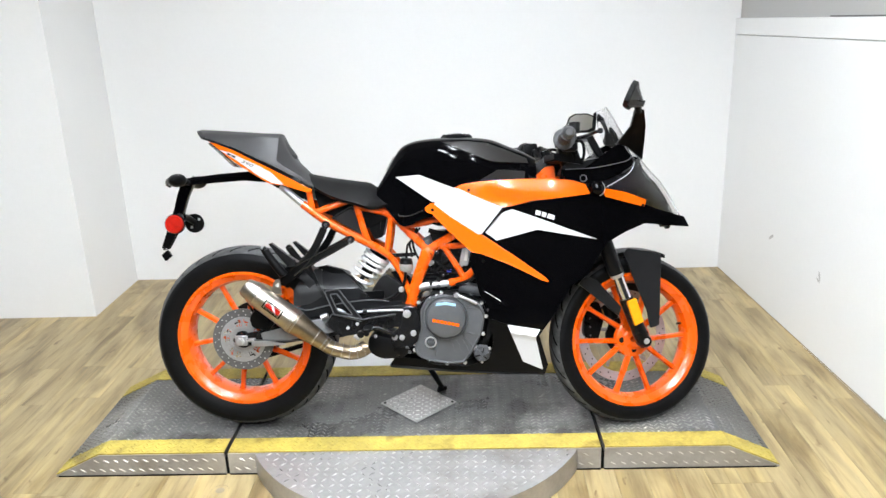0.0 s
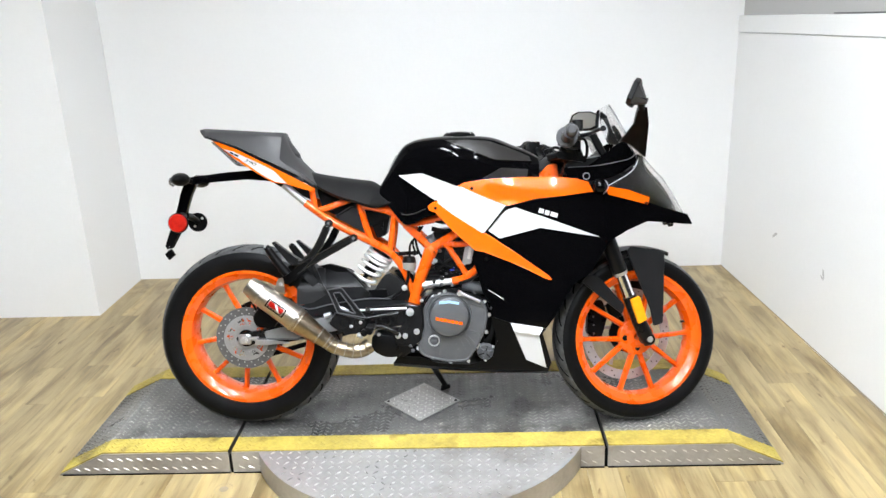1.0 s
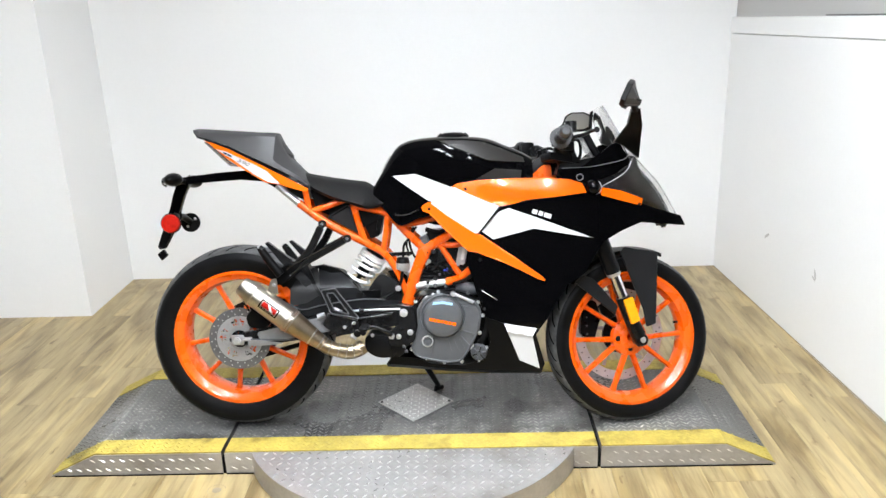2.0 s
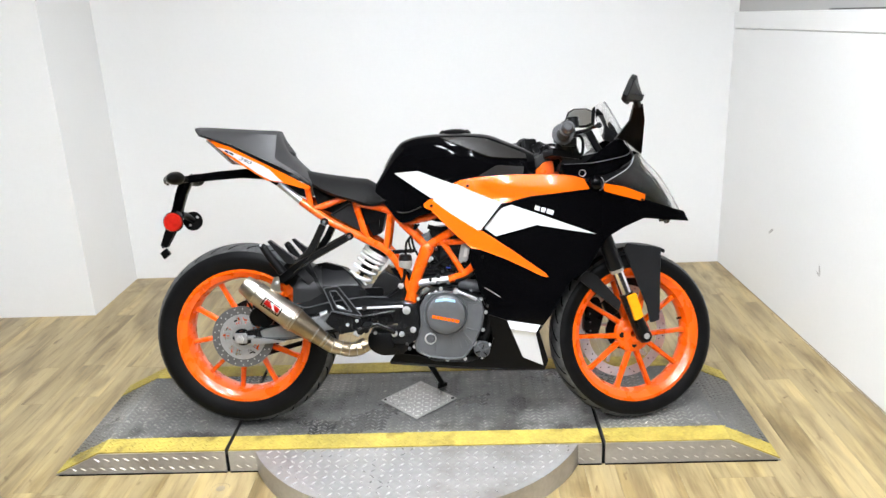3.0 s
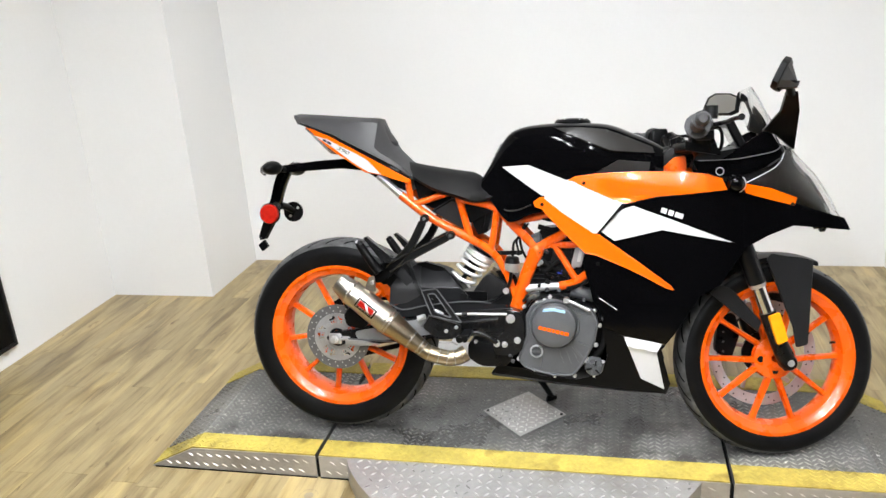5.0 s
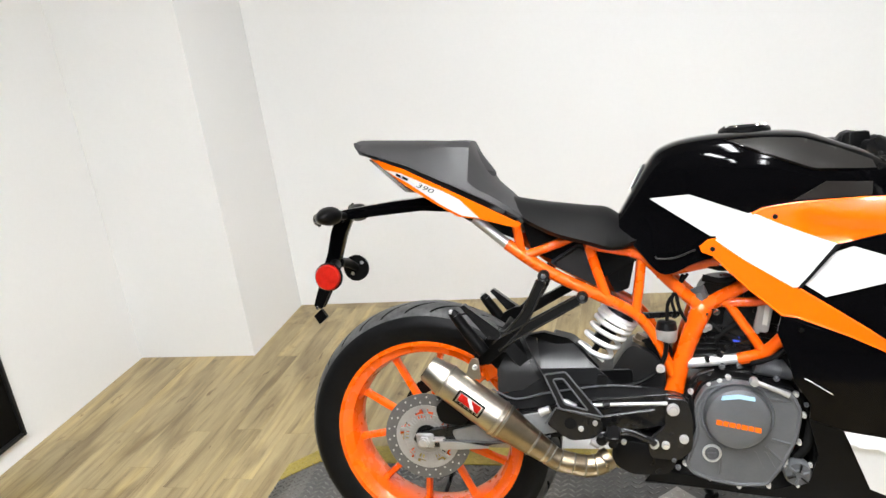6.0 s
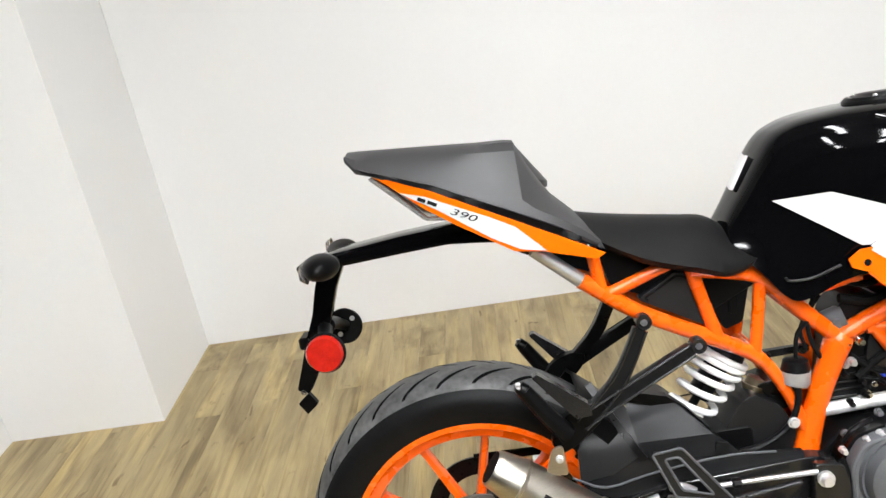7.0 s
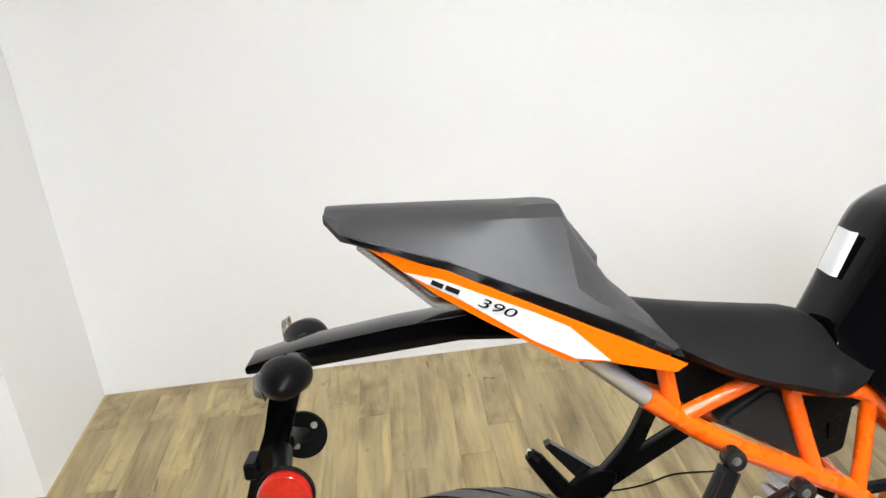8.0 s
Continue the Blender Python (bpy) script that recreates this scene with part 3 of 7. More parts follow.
# wheels
def tyre_mesh(R, W, rim_r, rim_w, pitch, count):
    prof = [(-rim_w + 0.006, rim_r + 0.006), (-rim_w - 0.002, rim_r + 0.0075), (-W * 0.93, rim_r + (R - rim_r) * 0.28), (-W, rim_r + (R - rim_r) * 0.50),
            (-W * 0.97, rim_r + (R - rim_r) * 0.63), (-W * 0.86, rim_r + (R - rim_r) * 0.77), (-W * 0.66, rim_r + (R - rim_r) * 0.89),
            (-W * 0.42, rim_r + (R - rim_r) * 0.96), (-W * 0.2, rim_r + (R - rim_r) * 0.99), (0, R)]
    full = prof + [(-y, r) for y, r in prof[-2::-1]]
    ys, rs = [p[0] for p in full], [p[1] for p in full]
    body = lathe(full, 96)
    for f in body.faces:
        c = f.calc_center_median()
        f.material_index = 1 if math.hypot(c.x, c.z) > rim_r + (R - rim_r) * 0.70 else 0
    grooves = bmesh.new()
    for k in range(count):
        for sgn in (-1, 1):
            base = 2 * math.pi * (k + (0.5 if sgn > 0 else 0)) / count
            rows = []
            for i in range(9):
                u = i / 8
                y = sgn * W * (0.08 + 0.66 * u)
                a = base + pitch * (u - 0.25 * u * u)
                r = float(np.interp(y, ys[3:-3], rs[3:-3])) + 0.0006
                wdt = (0.0030 + 0.0034 * math.sin(math.pi * u)) / r
                rows.append([(r * math.cos(a + d), y, r * math.sin(a + d)) for d in (-wdt, wdt)])
            vs = [[grooves.verts.new(c) for c in row] for row in rows]
            for a, b in zip(vs, vs[1:]):
                grooves.faces.new((a[0], a[1], b[1], b[0]))
    return body, grooves


def rim_mesh(r, w):
    # the flange, the sloping face and the barrel, as one closed section
    prof = [(-w, r), (-w - 0.003, r + 0.004), (-w - 0.003, r - 0.006), (-w + 0.006, r - 0.014), (-w + 0.012, r - 0.026), (-w + 0.028, r - 0.031),
            (0, r - 0.036), (w - 0.028, r - 0.031), (w - 0.012, r - 0.026), (w - 0.006, r - 0.014), (w + 0.003, r - 0.006), (w + 0.003, r + 0.004), (w, r),
            (w - 0.02, r - 0.010), (0, r - 0.018), (-w + 0.02, r - 0.010)]
    return lathe(prof, 96, closed=True)


def spoke_mesh(r0, r1, a0, a1, y0, y1, w0, w1, t):
    """A tapered spoke from the hub at angle a0 to the rim at angle a1."""
    p, q = Vector((r0 * math.cos(a0), y0, r0 * math.sin(a0))), Vector((r1 * math.cos(a1), y1, r1 * math.sin(a1)))
    bm = bmesh.new()
    d = (q - p).normalized()
    side = d.cross(Vector((0, 1, 0))).normalized()
    rings = []
    for u in (0, 0.12, 0.5, 0.88, 1.0):
        c = p.lerp(q, u)
        w = w0 + (w1 - w0) * u + (0.006 if u in (0, 1.0) else 0)
        ring = [(-1, -0.4), (-0.6, -1), (0.6, -1), (1, -0.4), (1, 0.7), (-1, 0.7)]
        rings.append([bm.verts.new(c + side * (a * w / 2) + Vector((0, b * t / 2, 0))) for a, b in ring])
    for a, b in zip(rings, rings[1:]):
        for i in range(6):
            bm.faces.new((a[i], a[(i + 1) % 6], b[(i + 1) % 6], b[i]))
    bm.faces.new(rings[0])
    bm.faces.new(rings[-1][::-1])
    return bm


def disc_mesh(r0, r1, y, t, holes, waves=0):
    """A brake disc with a ring of drilled holes."""
    bm = bmesh.new()
    n = 120
    grid = []
    for k in range(n):
        a = 2 * math.pi * k / n
        ro = r1 + (0.0025 * math.sin(waves * a) if waves else 0)
        grid.append([(rr, yy, a) for rr, yy in ((r0, y - t / 2), (ro, y - t / 2), (ro, y + t / 2), (r0, y + t / 2))])
    vs = [[bm.verts.new((rr * math.cos(a), yy, rr * math.sin(a))) for rr, yy, a in g] for g in grid]
    for k in range(n):
        a, b = vs[k], vs[(k + 1) % n]
        for i in range(4):
            bm.faces.new((a[i], b[i], b[(i + 1) % 4], a[(i + 1) % 4]))
    dots = []
    for k in range(holes):
        for j, rr in enumerate((r0 + (r1 - r0) * 0.3, r0 + (r1 - r0) * 0.72)):
            a = 2 * math.pi * (k + j * 0.33) / holes
            d = lathe([(0, 0), (0, 0.0026)], 8, centre=(rr * math.cos(a), y - t / 2 - 0.0004, rr * math.sin(a)))
            dots.append(indexed(d, 1))
            d = lathe([(0, 0), (0, 0.0026)], 8, centre=(rr * math.cos(a), y + t / 2 + 0.0004, rr * math.sin(a)))
            dots.append(indexed(d, 1))
    return join(bm, *dots)


def pierced_ring(radii, n, is_open, y, t):
    """A flat ring with openings: radii of its bands; is_open(band, step) says which cells are cut out."""
    bm = bmesh.new()
    grid = [[[bm.verts.new((r * math.cos(2 * math.pi * k / n), yy, r * math.sin(2 * math.pi * k / n))) for k in range(n)] for r in radii] for yy in (y - t / 2, y + t / 2)]
    solid = {(b, k) for b in range(len(radii) - 1) for k in range(n) if not is_open(b, k)}
    f, g = grid
    for b, k in solid:
        j = (k + 1) % n
        bm.faces.new((f[b][k], f[b][j], f[b + 1][j], f[b + 1][k]))
        bm.faces.new((g[b][k], g[b + 1][k], g[b + 1][j], g[b][j]))
        for cell, p, q in (((b - 1, k), (b, k), (b, j)), ((b + 1, k), (b + 1, k), (b + 1, j)), ((b, (k - 1) % n), (b, k), (b + 1, k)), ((b, j), (b, j), (b + 1, j))):
            if cell not in solid:
                bm.faces.new((f[p[0]][p[1]], f[q[0]][q[1]], g[q[0]][q[1]], g[p[0]][p[1]]))
    bmesh.ops.delete(bm, geom=[v for v in bm.verts if not v.link_faces], context="VERTS")
    return bm


def wheel(name, R, W, rim_r, rim_w, at, phase, disc_y, disc_r, label, inner, disc_mats):
    hub = part(name, lathe([(-rim_w * 0.75, 0.014), (-rim_w * 0.75, 0.034), (-rim_w * 0.55, 0.046), (-0.012, 0.056), (0.012, 0.056), (rim_w * 0.55, 0.046), (rim_w * 0.75, 0.034), (rim_w * 0.75, 0.014)], 32, closed=True),
               M_ORANGE_FRAME, bike, label, at=at)
    body, grooves = tyre_mesh(R, W, rim_r, rim_w, 0.30, 30)
    part("tyre", body, (M_TYRE, M_TREAD_RUBBER), hub, "black grooved road tyre")
    part("tread_pattern", grooves, M_GROOVE, hub, "slanting tread grooves", kind="stuff")
    part("rim", rim_mesh(rim_r + 0.004, rim_w), M_ORANGE_FRAME, hub, "glossy orange cast rim")
    for k in range(10):
        pair = (k // 2) * 72 + 18
        a1 = radians(phase + pair + (-18 if k % 2 == 0 else 18))
        a0 = radians(phase + pair + (-9 if k % 2 == 0 else 9))
        part("spoke", spoke_mesh(0.044, rim_r - 0.028, a0, a1, -rim_w * 0.30, -rim_w * 0.12, 0.019, 0.014, 0.024), M_ORANGE_FRAME, hub, smooth=25)
    disc = part("brake_disc", disc_mesh(disc_r * inner, disc_r, disc_y, 0.004, 22, 0), disc_mats, hub, "drilled steel brake disc")
    carrier = []
    for k in range(5):
        a = 2 * math.pi * k / 5 + 0.3
        carrier.append(tube([(0.03 * math.cos(a - 0.3), disc_y, 0.03 * math.sin(a - 0.3)), (disc_r * 0.5 * math.cos(a), disc_y, disc_r * 0.5 * math.sin(a)), (disc_r * 0.76 * math.cos(a + 0.12), disc_y, disc_r * 0.76 * math.sin(a + 0.12))], [0.012, 0.006, 0.007], 8, 4, 0.3))
    part("disc_carrier", join(*carrier), M_ALU, hub, "silver arms of the disc carrier")
    part("carrier_boss", lathe([(disc_y - 0.004, 0.022), (disc_y - 0.004, disc_r * 0.40), (disc_y + 0.003, disc_r * 0.40), (disc_y + 0.003, 0.022)], 40, closed=True), M_DARK, hub, "black middle of the disc carrier")
    return hub


rear_wheel = wheel("rear_wheel", 0.318, 0.076, 0.226, 0.062, Matrix.Translation((-0.641, 0, 0.331)), 8.5, -0.075, 0.107, "orange hub of the rear wheel", 0.72, (M_DISC, M_BOLT))
part("sensor_ring", pierced_ring([0.030, 0.040, 0.047, 0.064, 0.070, 0.079], 120, lambda b, k: (b == 2 and k % 24 < 15) or (b == 3 and 3 < k % 24 < 11), -0.079, 0.003), M_ALU, rear_wheel, "silver carrier with five openings", 30)
part("sensor_comb", pierced_ring([0.040, 0.043, 0.056, 0.059], 160, lambda b, k: b == 1 and k % 4 < 2, -0.0825, 0.002), M_ALU, rear_wheel, "fine silver comb of the sensor ring", 0)
part("axle_nut", join(lathe([(-0.118, 0), (-0.118, 0.013), (-0.10, 0.015), (-0.10, 0.019), (-0.07, 0.019)], 6), lathe([(-0.122, 0), (-0.122, 0.008), (-0.118, 0.009)], 16)), M_BOLT, rear_wheel, "bright axle nut", 20)
part("sprocket", disc_mesh(0.07, 0.105, 0.075, 0.005, 16), (M_DARK, M_GAP), rear_wheel, "dark rear sprocket")

front_wheel = wheel("front_wheel", 0.294, 0.056, 0.224, 0.045, STEER @ Matrix.Translation((0.706, 0, 0.290)), 36, 0.062, 0.165, "orange hub of the front wheel", 0.80, (M_DISC_BRIGHT, M_GAP))
part("hub_face", lathe([(-0.030, 0.012), (-0.030, 0.054), (-0.025, 0.063), (-0.010, 0.066)], 40), M_ORANGE_FRAME, front_wheel, "broad orange hub face")
for x, z, r in ((-0.045, -0.002, 0.0095), (0.0, -0.040, 0.0085), (0.040, 0.010, 0.0085)):
    part("hub_hole", lathe([(-0.0306, 0), (-0.0306, r), (-0.029, r + 0.001)], 16, centre=(x, 0, z)), M_GAP, front_wheel, "dark hole in the hub")
part("valve", tube([(0.200, -0.005, 0.041), (0.174, -0.010, 0.040)], 0.004, 8), M_DARK, front_wheel, "black tyre valve")

# swingarm, chain and hugger
for s in (-1, 1):
    arm = prism(rounded([(-0.675, 0.333), (-0.655, 0.350), (-0.56, 0.366), (-0.30, 0.425), (-0.06, 0.445), (-0.02, 0.42), (-0.04, 0.375), (-0.30, 0.345), (-0.56, 0.310), (-0.655, 0.316)], 0.02), s * 0.088 - 0.014, s * 0.088 + 0.014, 0.004)
    part("swingarm", arm, M_SATIN, bike, "dark grey cast swingarm")
part("swingarm_face", prism(rounded([(-0.575, 0.357), (-0.40, 0.396), (-0.33, 0.408), (-0.31, 0.358), (-0.40, 0.340), (-0.560, 0.322)], 0.012), -0.1055, -0.100, 0.002), mat("swingarm_grey", (0.24, 0.243, 0.25), 0.4, metal=0.3, vary=0.15, scale=20), bike, "grey cast outer face of the swingarm")
part("swingarm_bridge", box(-0.30, -0.10, -0.075, 0.075, 0.36, 0.43, 0.012, 2), M_DARK, bike, "black swingarm bridge")
part("swingarm_rib", tube([(-0.62, -0.108, 0.335), (-0.44, -0.106, 0.330), (-0.34, -0.104, 0.345)], 0.0028, 8, 4), M_ENGINE, bike, "grey edge of the swingarm")
part("axle_strip", prism([(-0.604, 0.331), (-0.556, 0.331), (-0.486, 0.3195), (-0.486, 0.3165), (-0.556, 0.312), (-0.604, 0.311)], -0.112, -0.106, 0.001), M_ALU, bike, "pointed bright strip along the swingarm")
part("axle_adjuster", join(box(-0.662, -0.618, -0.110, -0.101, 0.314, 0.350, 0.004), box(-0.622, -0.590, -0.108, -0.101, 0.327, 0.341, 0.003), tube([(-0.62, -0.108, 0.333), (-0.595, -0.108, 0.335)], 0.004, 8)), M_ALU, bike, "silver chain adjuster plate")
def hug_h(x, z):
    return 0.094 - 0.10 * max(0.0, z - 0.465) - 0.70 * max(0.0, z - 0.508)


part("hugger", panel([(-0.363, 0.562), (-0.327, 0.568), (-0.284, 0.556), (-0.245, 0.518), (-0.185, 0.462), (-0.329, 0.468), (-0.349, 0.483)], hug_h, 0.006, 0.0, -1, 0.02), M_HUGGER, bike, "satin grey plate of the rear hugger", 14)
part("hugger_rear", panel([(-0.385, 0.566), (-0.366, 0.566), (-0.343, 0.485), (-0.400, 0.452), (-0.457, 0.443), (-0.455, 0.500), (-0.430, 0.540)], hug_h, 0.006, -0.001, -1, 0.02), M_PLASTIC_GREY, bike, "dark grey rear plate of the hugger")
part("hugger_lower", panel([(-0.400, 0.451), (-0.343, 0.483), (-0.329, 0.466), (-0.185, 0.460), (-0.085, 0.452), (-0.080, 0.425), (-0.250, 0.425), (-0.420, 0.405), (-0.457, 0.441)], hug_h, 0.010, -0.002, -1, 0.02), M_HUGGER, bike, "satin grey lower hugger")
part("hugger_lip", panel([(-0.384, 0.572), (-0.346, 0.578), (-0.290, 0.563), (-0.258, 0.536), (-0.223, 0.493), (-0.240, 0.483), (-0.276, 0.532), (-0.340, 0.558)], lambda x, z: 0.056, 0.02, 0.0, -1, 0.02), M_PLASTIC, bike, "black lip of the hugger")
part("hugger_core", prism(rounded([(-0.335, 0.560), (-0.284, 0.545), (-0.226, 0.484), (-0.150, 0.486), (-0.150, 0.430), (-0.308, 0.430), (-0.333, 0.500)], 0.010), -0.050, 0.050, 0.006), M_PLASTIC, bike, "matte black middle of the hugger")
part("hugger_strap", panel([(-0.424, 0.590), (-0.412, 0.594), (-0.341, 0.476), (-0.352, 0.472)], lambda x, z: hug_h(x, z) + 0.004, 0.008, 0.0, -1, 0.02), M_DARK, bike, "black strap between the plates of the hugger")
# a lighter tube paints the highlight along the hugger's lower edge
part("hugger_edge", tube([(x, -hug_h(x, z) - 0.001, z) for x, z in ((-0.470, 0.456), (-0.417, 0.431), (-0.350, 0.444), (-0.276, 0.455), (-0.202, 0.462), (-0.130, 0.458))], 0.0022, 6, 3), M_ENGINE, bike, "lighter line for the highlight on the lower hugger edge")
part("hugger_badge", prism(rounded([(-0.230, 0.466), (-0.208, 0.465), (-0.205, 0.484), (-0.226, 0.488)], 0.004), -0.0975, -0.090), M_GAP, bike, "small black badge")
arc = bmesh.new()
rows = []
for k in range(15):
    a = radians(26 + k * 1.9)
    rows.append([arc.verts.new((-0.644 + rr * math.cos(a), y, 0.327 + rr * math.sin(a))) for y, rr in ((-0.088, 0.30), (-0.078, 0.328), (-0.04, 0.338), (0.04, 0.338), (0.078, 0.328), (0.088, 0.30), (0.084, 0.298), (0.074, 0.323), (0.04, 0.333), (-0.04, 0.333), (-0.074, 0.323), (-0.084, 0.298))])
for a, b in zip(rows, rows[1:]):
    for i in range(12):
        arc.faces.new((a[i], a[(i + 1) % 12], b[(i + 1) % 12], b[i]))
arc.faces.new(rows[0])
arc.faces.new(rows[-1][::-1])
part("rear_mudguard", arc, M_PLASTIC, bike, "matte black mudguard over the rear tyre")
part("chain", tube([(-0.644, 0.078, 0.432), (-0.30, 0.078, 0.43), (-0.02, 0.078, 0.415), (0.0, 0.078, 0.39), (-0.02, 0.078, 0.37), (-0.35, 0.078, 0.30), (-0.644, 0.078, 0.222)], 0.009, 8, 0, 0.7), M_GAP, bike, "black drive chain")
part("rear_caliper", join(prism(rounded([(-0.60, 0.375), (-0.545, 0.365), (-0.515, 0.40), (-0.53, 0.44), (-0.585, 0.44), (-0.61, 0.41)], 0.012), -0.105, -0.055, 0.006), tube([(-0.60, -0.09, 0.43), (-0.612, -0.10, 0.47), (-0.59, -0.105, 0.50)], 0.004, 8, 4)), M_DARK, bike, "black rear brake caliper with a hose")
part("brake_hose", tube([(-0.53, -0.108, 0.42), (-0.42, -0.10, 0.40), (-0.28, -0.10, 0.41)], 0.004, 8, 5), M_GAP, bike, "black brake hose")

# trellis frame, both sides; it is narrow in the middle and spreads to the tail and the head
TUBE = 0.0135


def frame_y(x, s):
    return s * float(np.interp(x, [-0.5, -0.367, -0.228, -0.115, 0, 0.05, 0.15, 0.25], [0.085, 0.080, 0.068, 0.047, 0.042, 0.048, 0.070, 0.085]))


def frame_points(points, s):
    return [(x, frame_y(x, s), z) for x, z in points]


for s in (-1, 1):
    spine = frame_points([(-0.482, 0.856), (-0.412, 0.793), (-0.323, 0.724), (-0.206, 0.658), (-0.138, 0.615), (-0.103, 0.570), (-0.077, 0.515), (-0.062, 0.470)], s)
    part("frame_tail_tube", tube(spine[:2], TUBE * 0.88), M_ALU, bike, "silver rear end of the subframe tube")
    part("frame_tube", tube(spine[1:], [TUBE, TUBE, TUBE, 0.0125, 0.0112, 0.0105, 0.0105], 12, 4), M_ORANGE_FRAME, bike, "orange lower subframe tube")
    for name, pts, r in (("rear_post", [(-0.390, 0.845), (-0.380, 0.770)], 0.0105), ("brace", [(-0.370, 0.764), (-0.310, 0.783), (-0.250, 0.803)], 0.0105),
                         ("post", [(-0.232, 0.785), (-0.217, 0.725), (-0.198, 0.658)], 0.0115), ("post", [(-0.117, 0.740), (-0.126, 0.675), (-0.136, 0.618)], 0.0105),
                         ("upper_tube", [(-0.235, 0.782), (-0.175, 0.768), (-0.115, 0.746), (-0.055, 0.683), (0.010, 0.617)], 0.0140),
                         ("tank_brace", [(-0.088, 0.704), (-0.02, 0.715), (0.045, 0.728)], 0.0115), ("front_tube", [(0.0, 0.620), (0.05, 0.648), (0.10, 0.677), (0.24, 0.77)], 0.0150),
                         ("cross_tube", [(0.05, 0.634), (0.135, 0.640), (0.22, 0.67)], 0.0105), ("diagonal", [(0.057, 0.640), (0.124, 0.533)], 0.0105),
                         ("lower_rail_front", [(0.078, 0.508), (0.120, 0.520), (0.155, 0.546), (0.20, 0.60)], 0.0140)):
        part("frame_" + name, tube(frame_points(pts, s), r, 12, 5 if len(pts) > 2 else 0), M_ORANGE_FRAME, bike)
    part("frame_lower_rail", tube(frame_points([(-0.03, 0.496), (0.088, 0.510)], s), 0.0115), M_SILVER, bike, "silver lower frame rail")
    y = frame_y(0, s)
    spar = tube([(x, y, z) for x, z in ((-0.061, 0.426), (-0.056, 0.447), (-0.044, 0.490), (-0.027, 0.540), (-0.006, 0.590), (0.006, 0.618), (0.012, 0.630))], [0.0225, 0.0205, 0.0195, 0.0200, 0.0220, 0.0235, 0.0180], 20, 4, 0.85)
    part("frame_spar", spar, M_ORANGE_FRAME, bike, "broad orange frame spar")
    part("frame_gusset", prism(rounded([(-0.025, 0.605), (0.05, 0.625), (0.05, 0.652), (-0.01, 0.635)], 0.008), y - 0.006, y + 0.006, 0.002), M_ORANGE_FRAME, bike, "orange weld gusset")
    for bx, bz, br, bl in ((-0.067, 0.419, 0.0135, 0.016), (-0.047, 0.352, 0.010, 0.012), (-0.086, 0.338, 0.009, 0.014), (-0.110, 0.340, 0.010, 0.016)):
        bm = bolt(bx, -0.130, bz, br, bl, 8)
        if s > 0:
            bm = moved(bm, Matrix.Diagonal((1, -1, 1, 1)))
        part("frame_bolt", bm, M_BOLT, bike, "bright frame bolt", 25)
    plate = prism(rounded([(-0.085, 0.445), (-0.035, 0.440), (-0.025, 0.40), (-0.030, 0.325), (-0.06, 0.30), (-0.12, 0.305), (-0.125, 0.345), (-0.085, 0.38)], 0.012), s * 0.122 - 0.008, s * 0.122 + 0.008, 0.003)
    part("pivot_plate", plate, M_SATIN, bike, "black swingarm pivot plate")
part("frame_crossbar", tube([(-0.138, -0.05, 0.614), (-0.138, 0.05, 0.614)], 0.010), M_ORANGE_FRAME, bike)
part("steering_head", join(tube([(0.428, 0, 0.868), (0.455, 0, 0.78)], 0.030, 20), prism(rounded([(0.33, 0.84), (0.385, 0.872), (0.410, 0.896), (0.44, 0.900), (0.45, 0.80), (0.30, 0.78)], 0.01), -0.042, 0.042, 0.006)), M_ORANGE_FRAME, bike, "orange steering head")

# engine
part("crankcase", prism(rounded([(-0.055, 0.30), (-0.02, 0.255), (0.13, 0.235), (0.20, 0.27), (0.225, 0.36), (0.20, 0.44), (0.12, 0.485), (0.0, 0.475), (-0.05, 0.42)], 0.025), -0.06, 0.06, 0.01), M_DARK, bike, "black engine crankcase")
cover = rounded([(-0.022, 0.430), (-0.020, 0.364), (-0.036, 0.318), (-0.048, 0.293), (-0.032, 0.267), (0.002, 0.254), (0.064, 0.242), (0.121, 0.244), (0.152, 0.285), (0.184, 0.350), (0.195, 0.410), (0.180, 0.448), (0.134, 0.462), (0.100, 0.470), (0.047, 0.480), (0.0, 0.466)], 0.012)
part("cover_flange", prism(rounded([(x + (0.004 if x > 0.07 else -0.004), z + (0.004 if z > 0.36 else -0.004)) for x, z in cover], 0.002, 2), -0.100, -0.055, 0.002), M_DARK, bike, "black flange of the side cover")
part("engine_side_cover", prism(cover, -0.122, -0.055, 0.008, 2), M_ENGINE, bike, "grey engine side cover")
part("cover_rib", tube([(0.066 + (x - 0.066) * 0.965, -0.1215, 0.362 + (z - 0.362) * 0.965) for x, z in cover + cover[:1]], 0.0042, 8), M_ENGINE, bike, "raised rim of the side cover")
for a0, a1 in (((0.120, 0.335), (0.150, 0.300)), ((0.132, 0.350), (0.172, 0.338)), ((0.030, 0.330), (0.024, 0.270)), ((0.125, 0.440), (0.172, 0.432))):
    part("cover_rib", tube([(a0[0], -0.121, a0[1]), (a1[0], -0.121, a1[1])], 0.004, 6), M_ENGINE, bike)
part("clutch_cover", lathe([(-0.152, 0), (-0.152, 0.045), (-0.150, 0.058), (-0.146, 0.064), (-0.120, 0.0695), (-0.11, 0.0695)], 56, centre=(0.064, 0, 0.402)), M_ENGINE, bike, "round dark grey clutch cover")
part("clutch_rim", lathe([(-0.128, 0.0690), (-0.130, 0.0735), (-0.124, 0.0755), (-0.118, 0.0755)], 56, centre=(0.064, 0, 0.402)), M_ENGINE, bike, "raised ring of the clutch cover")
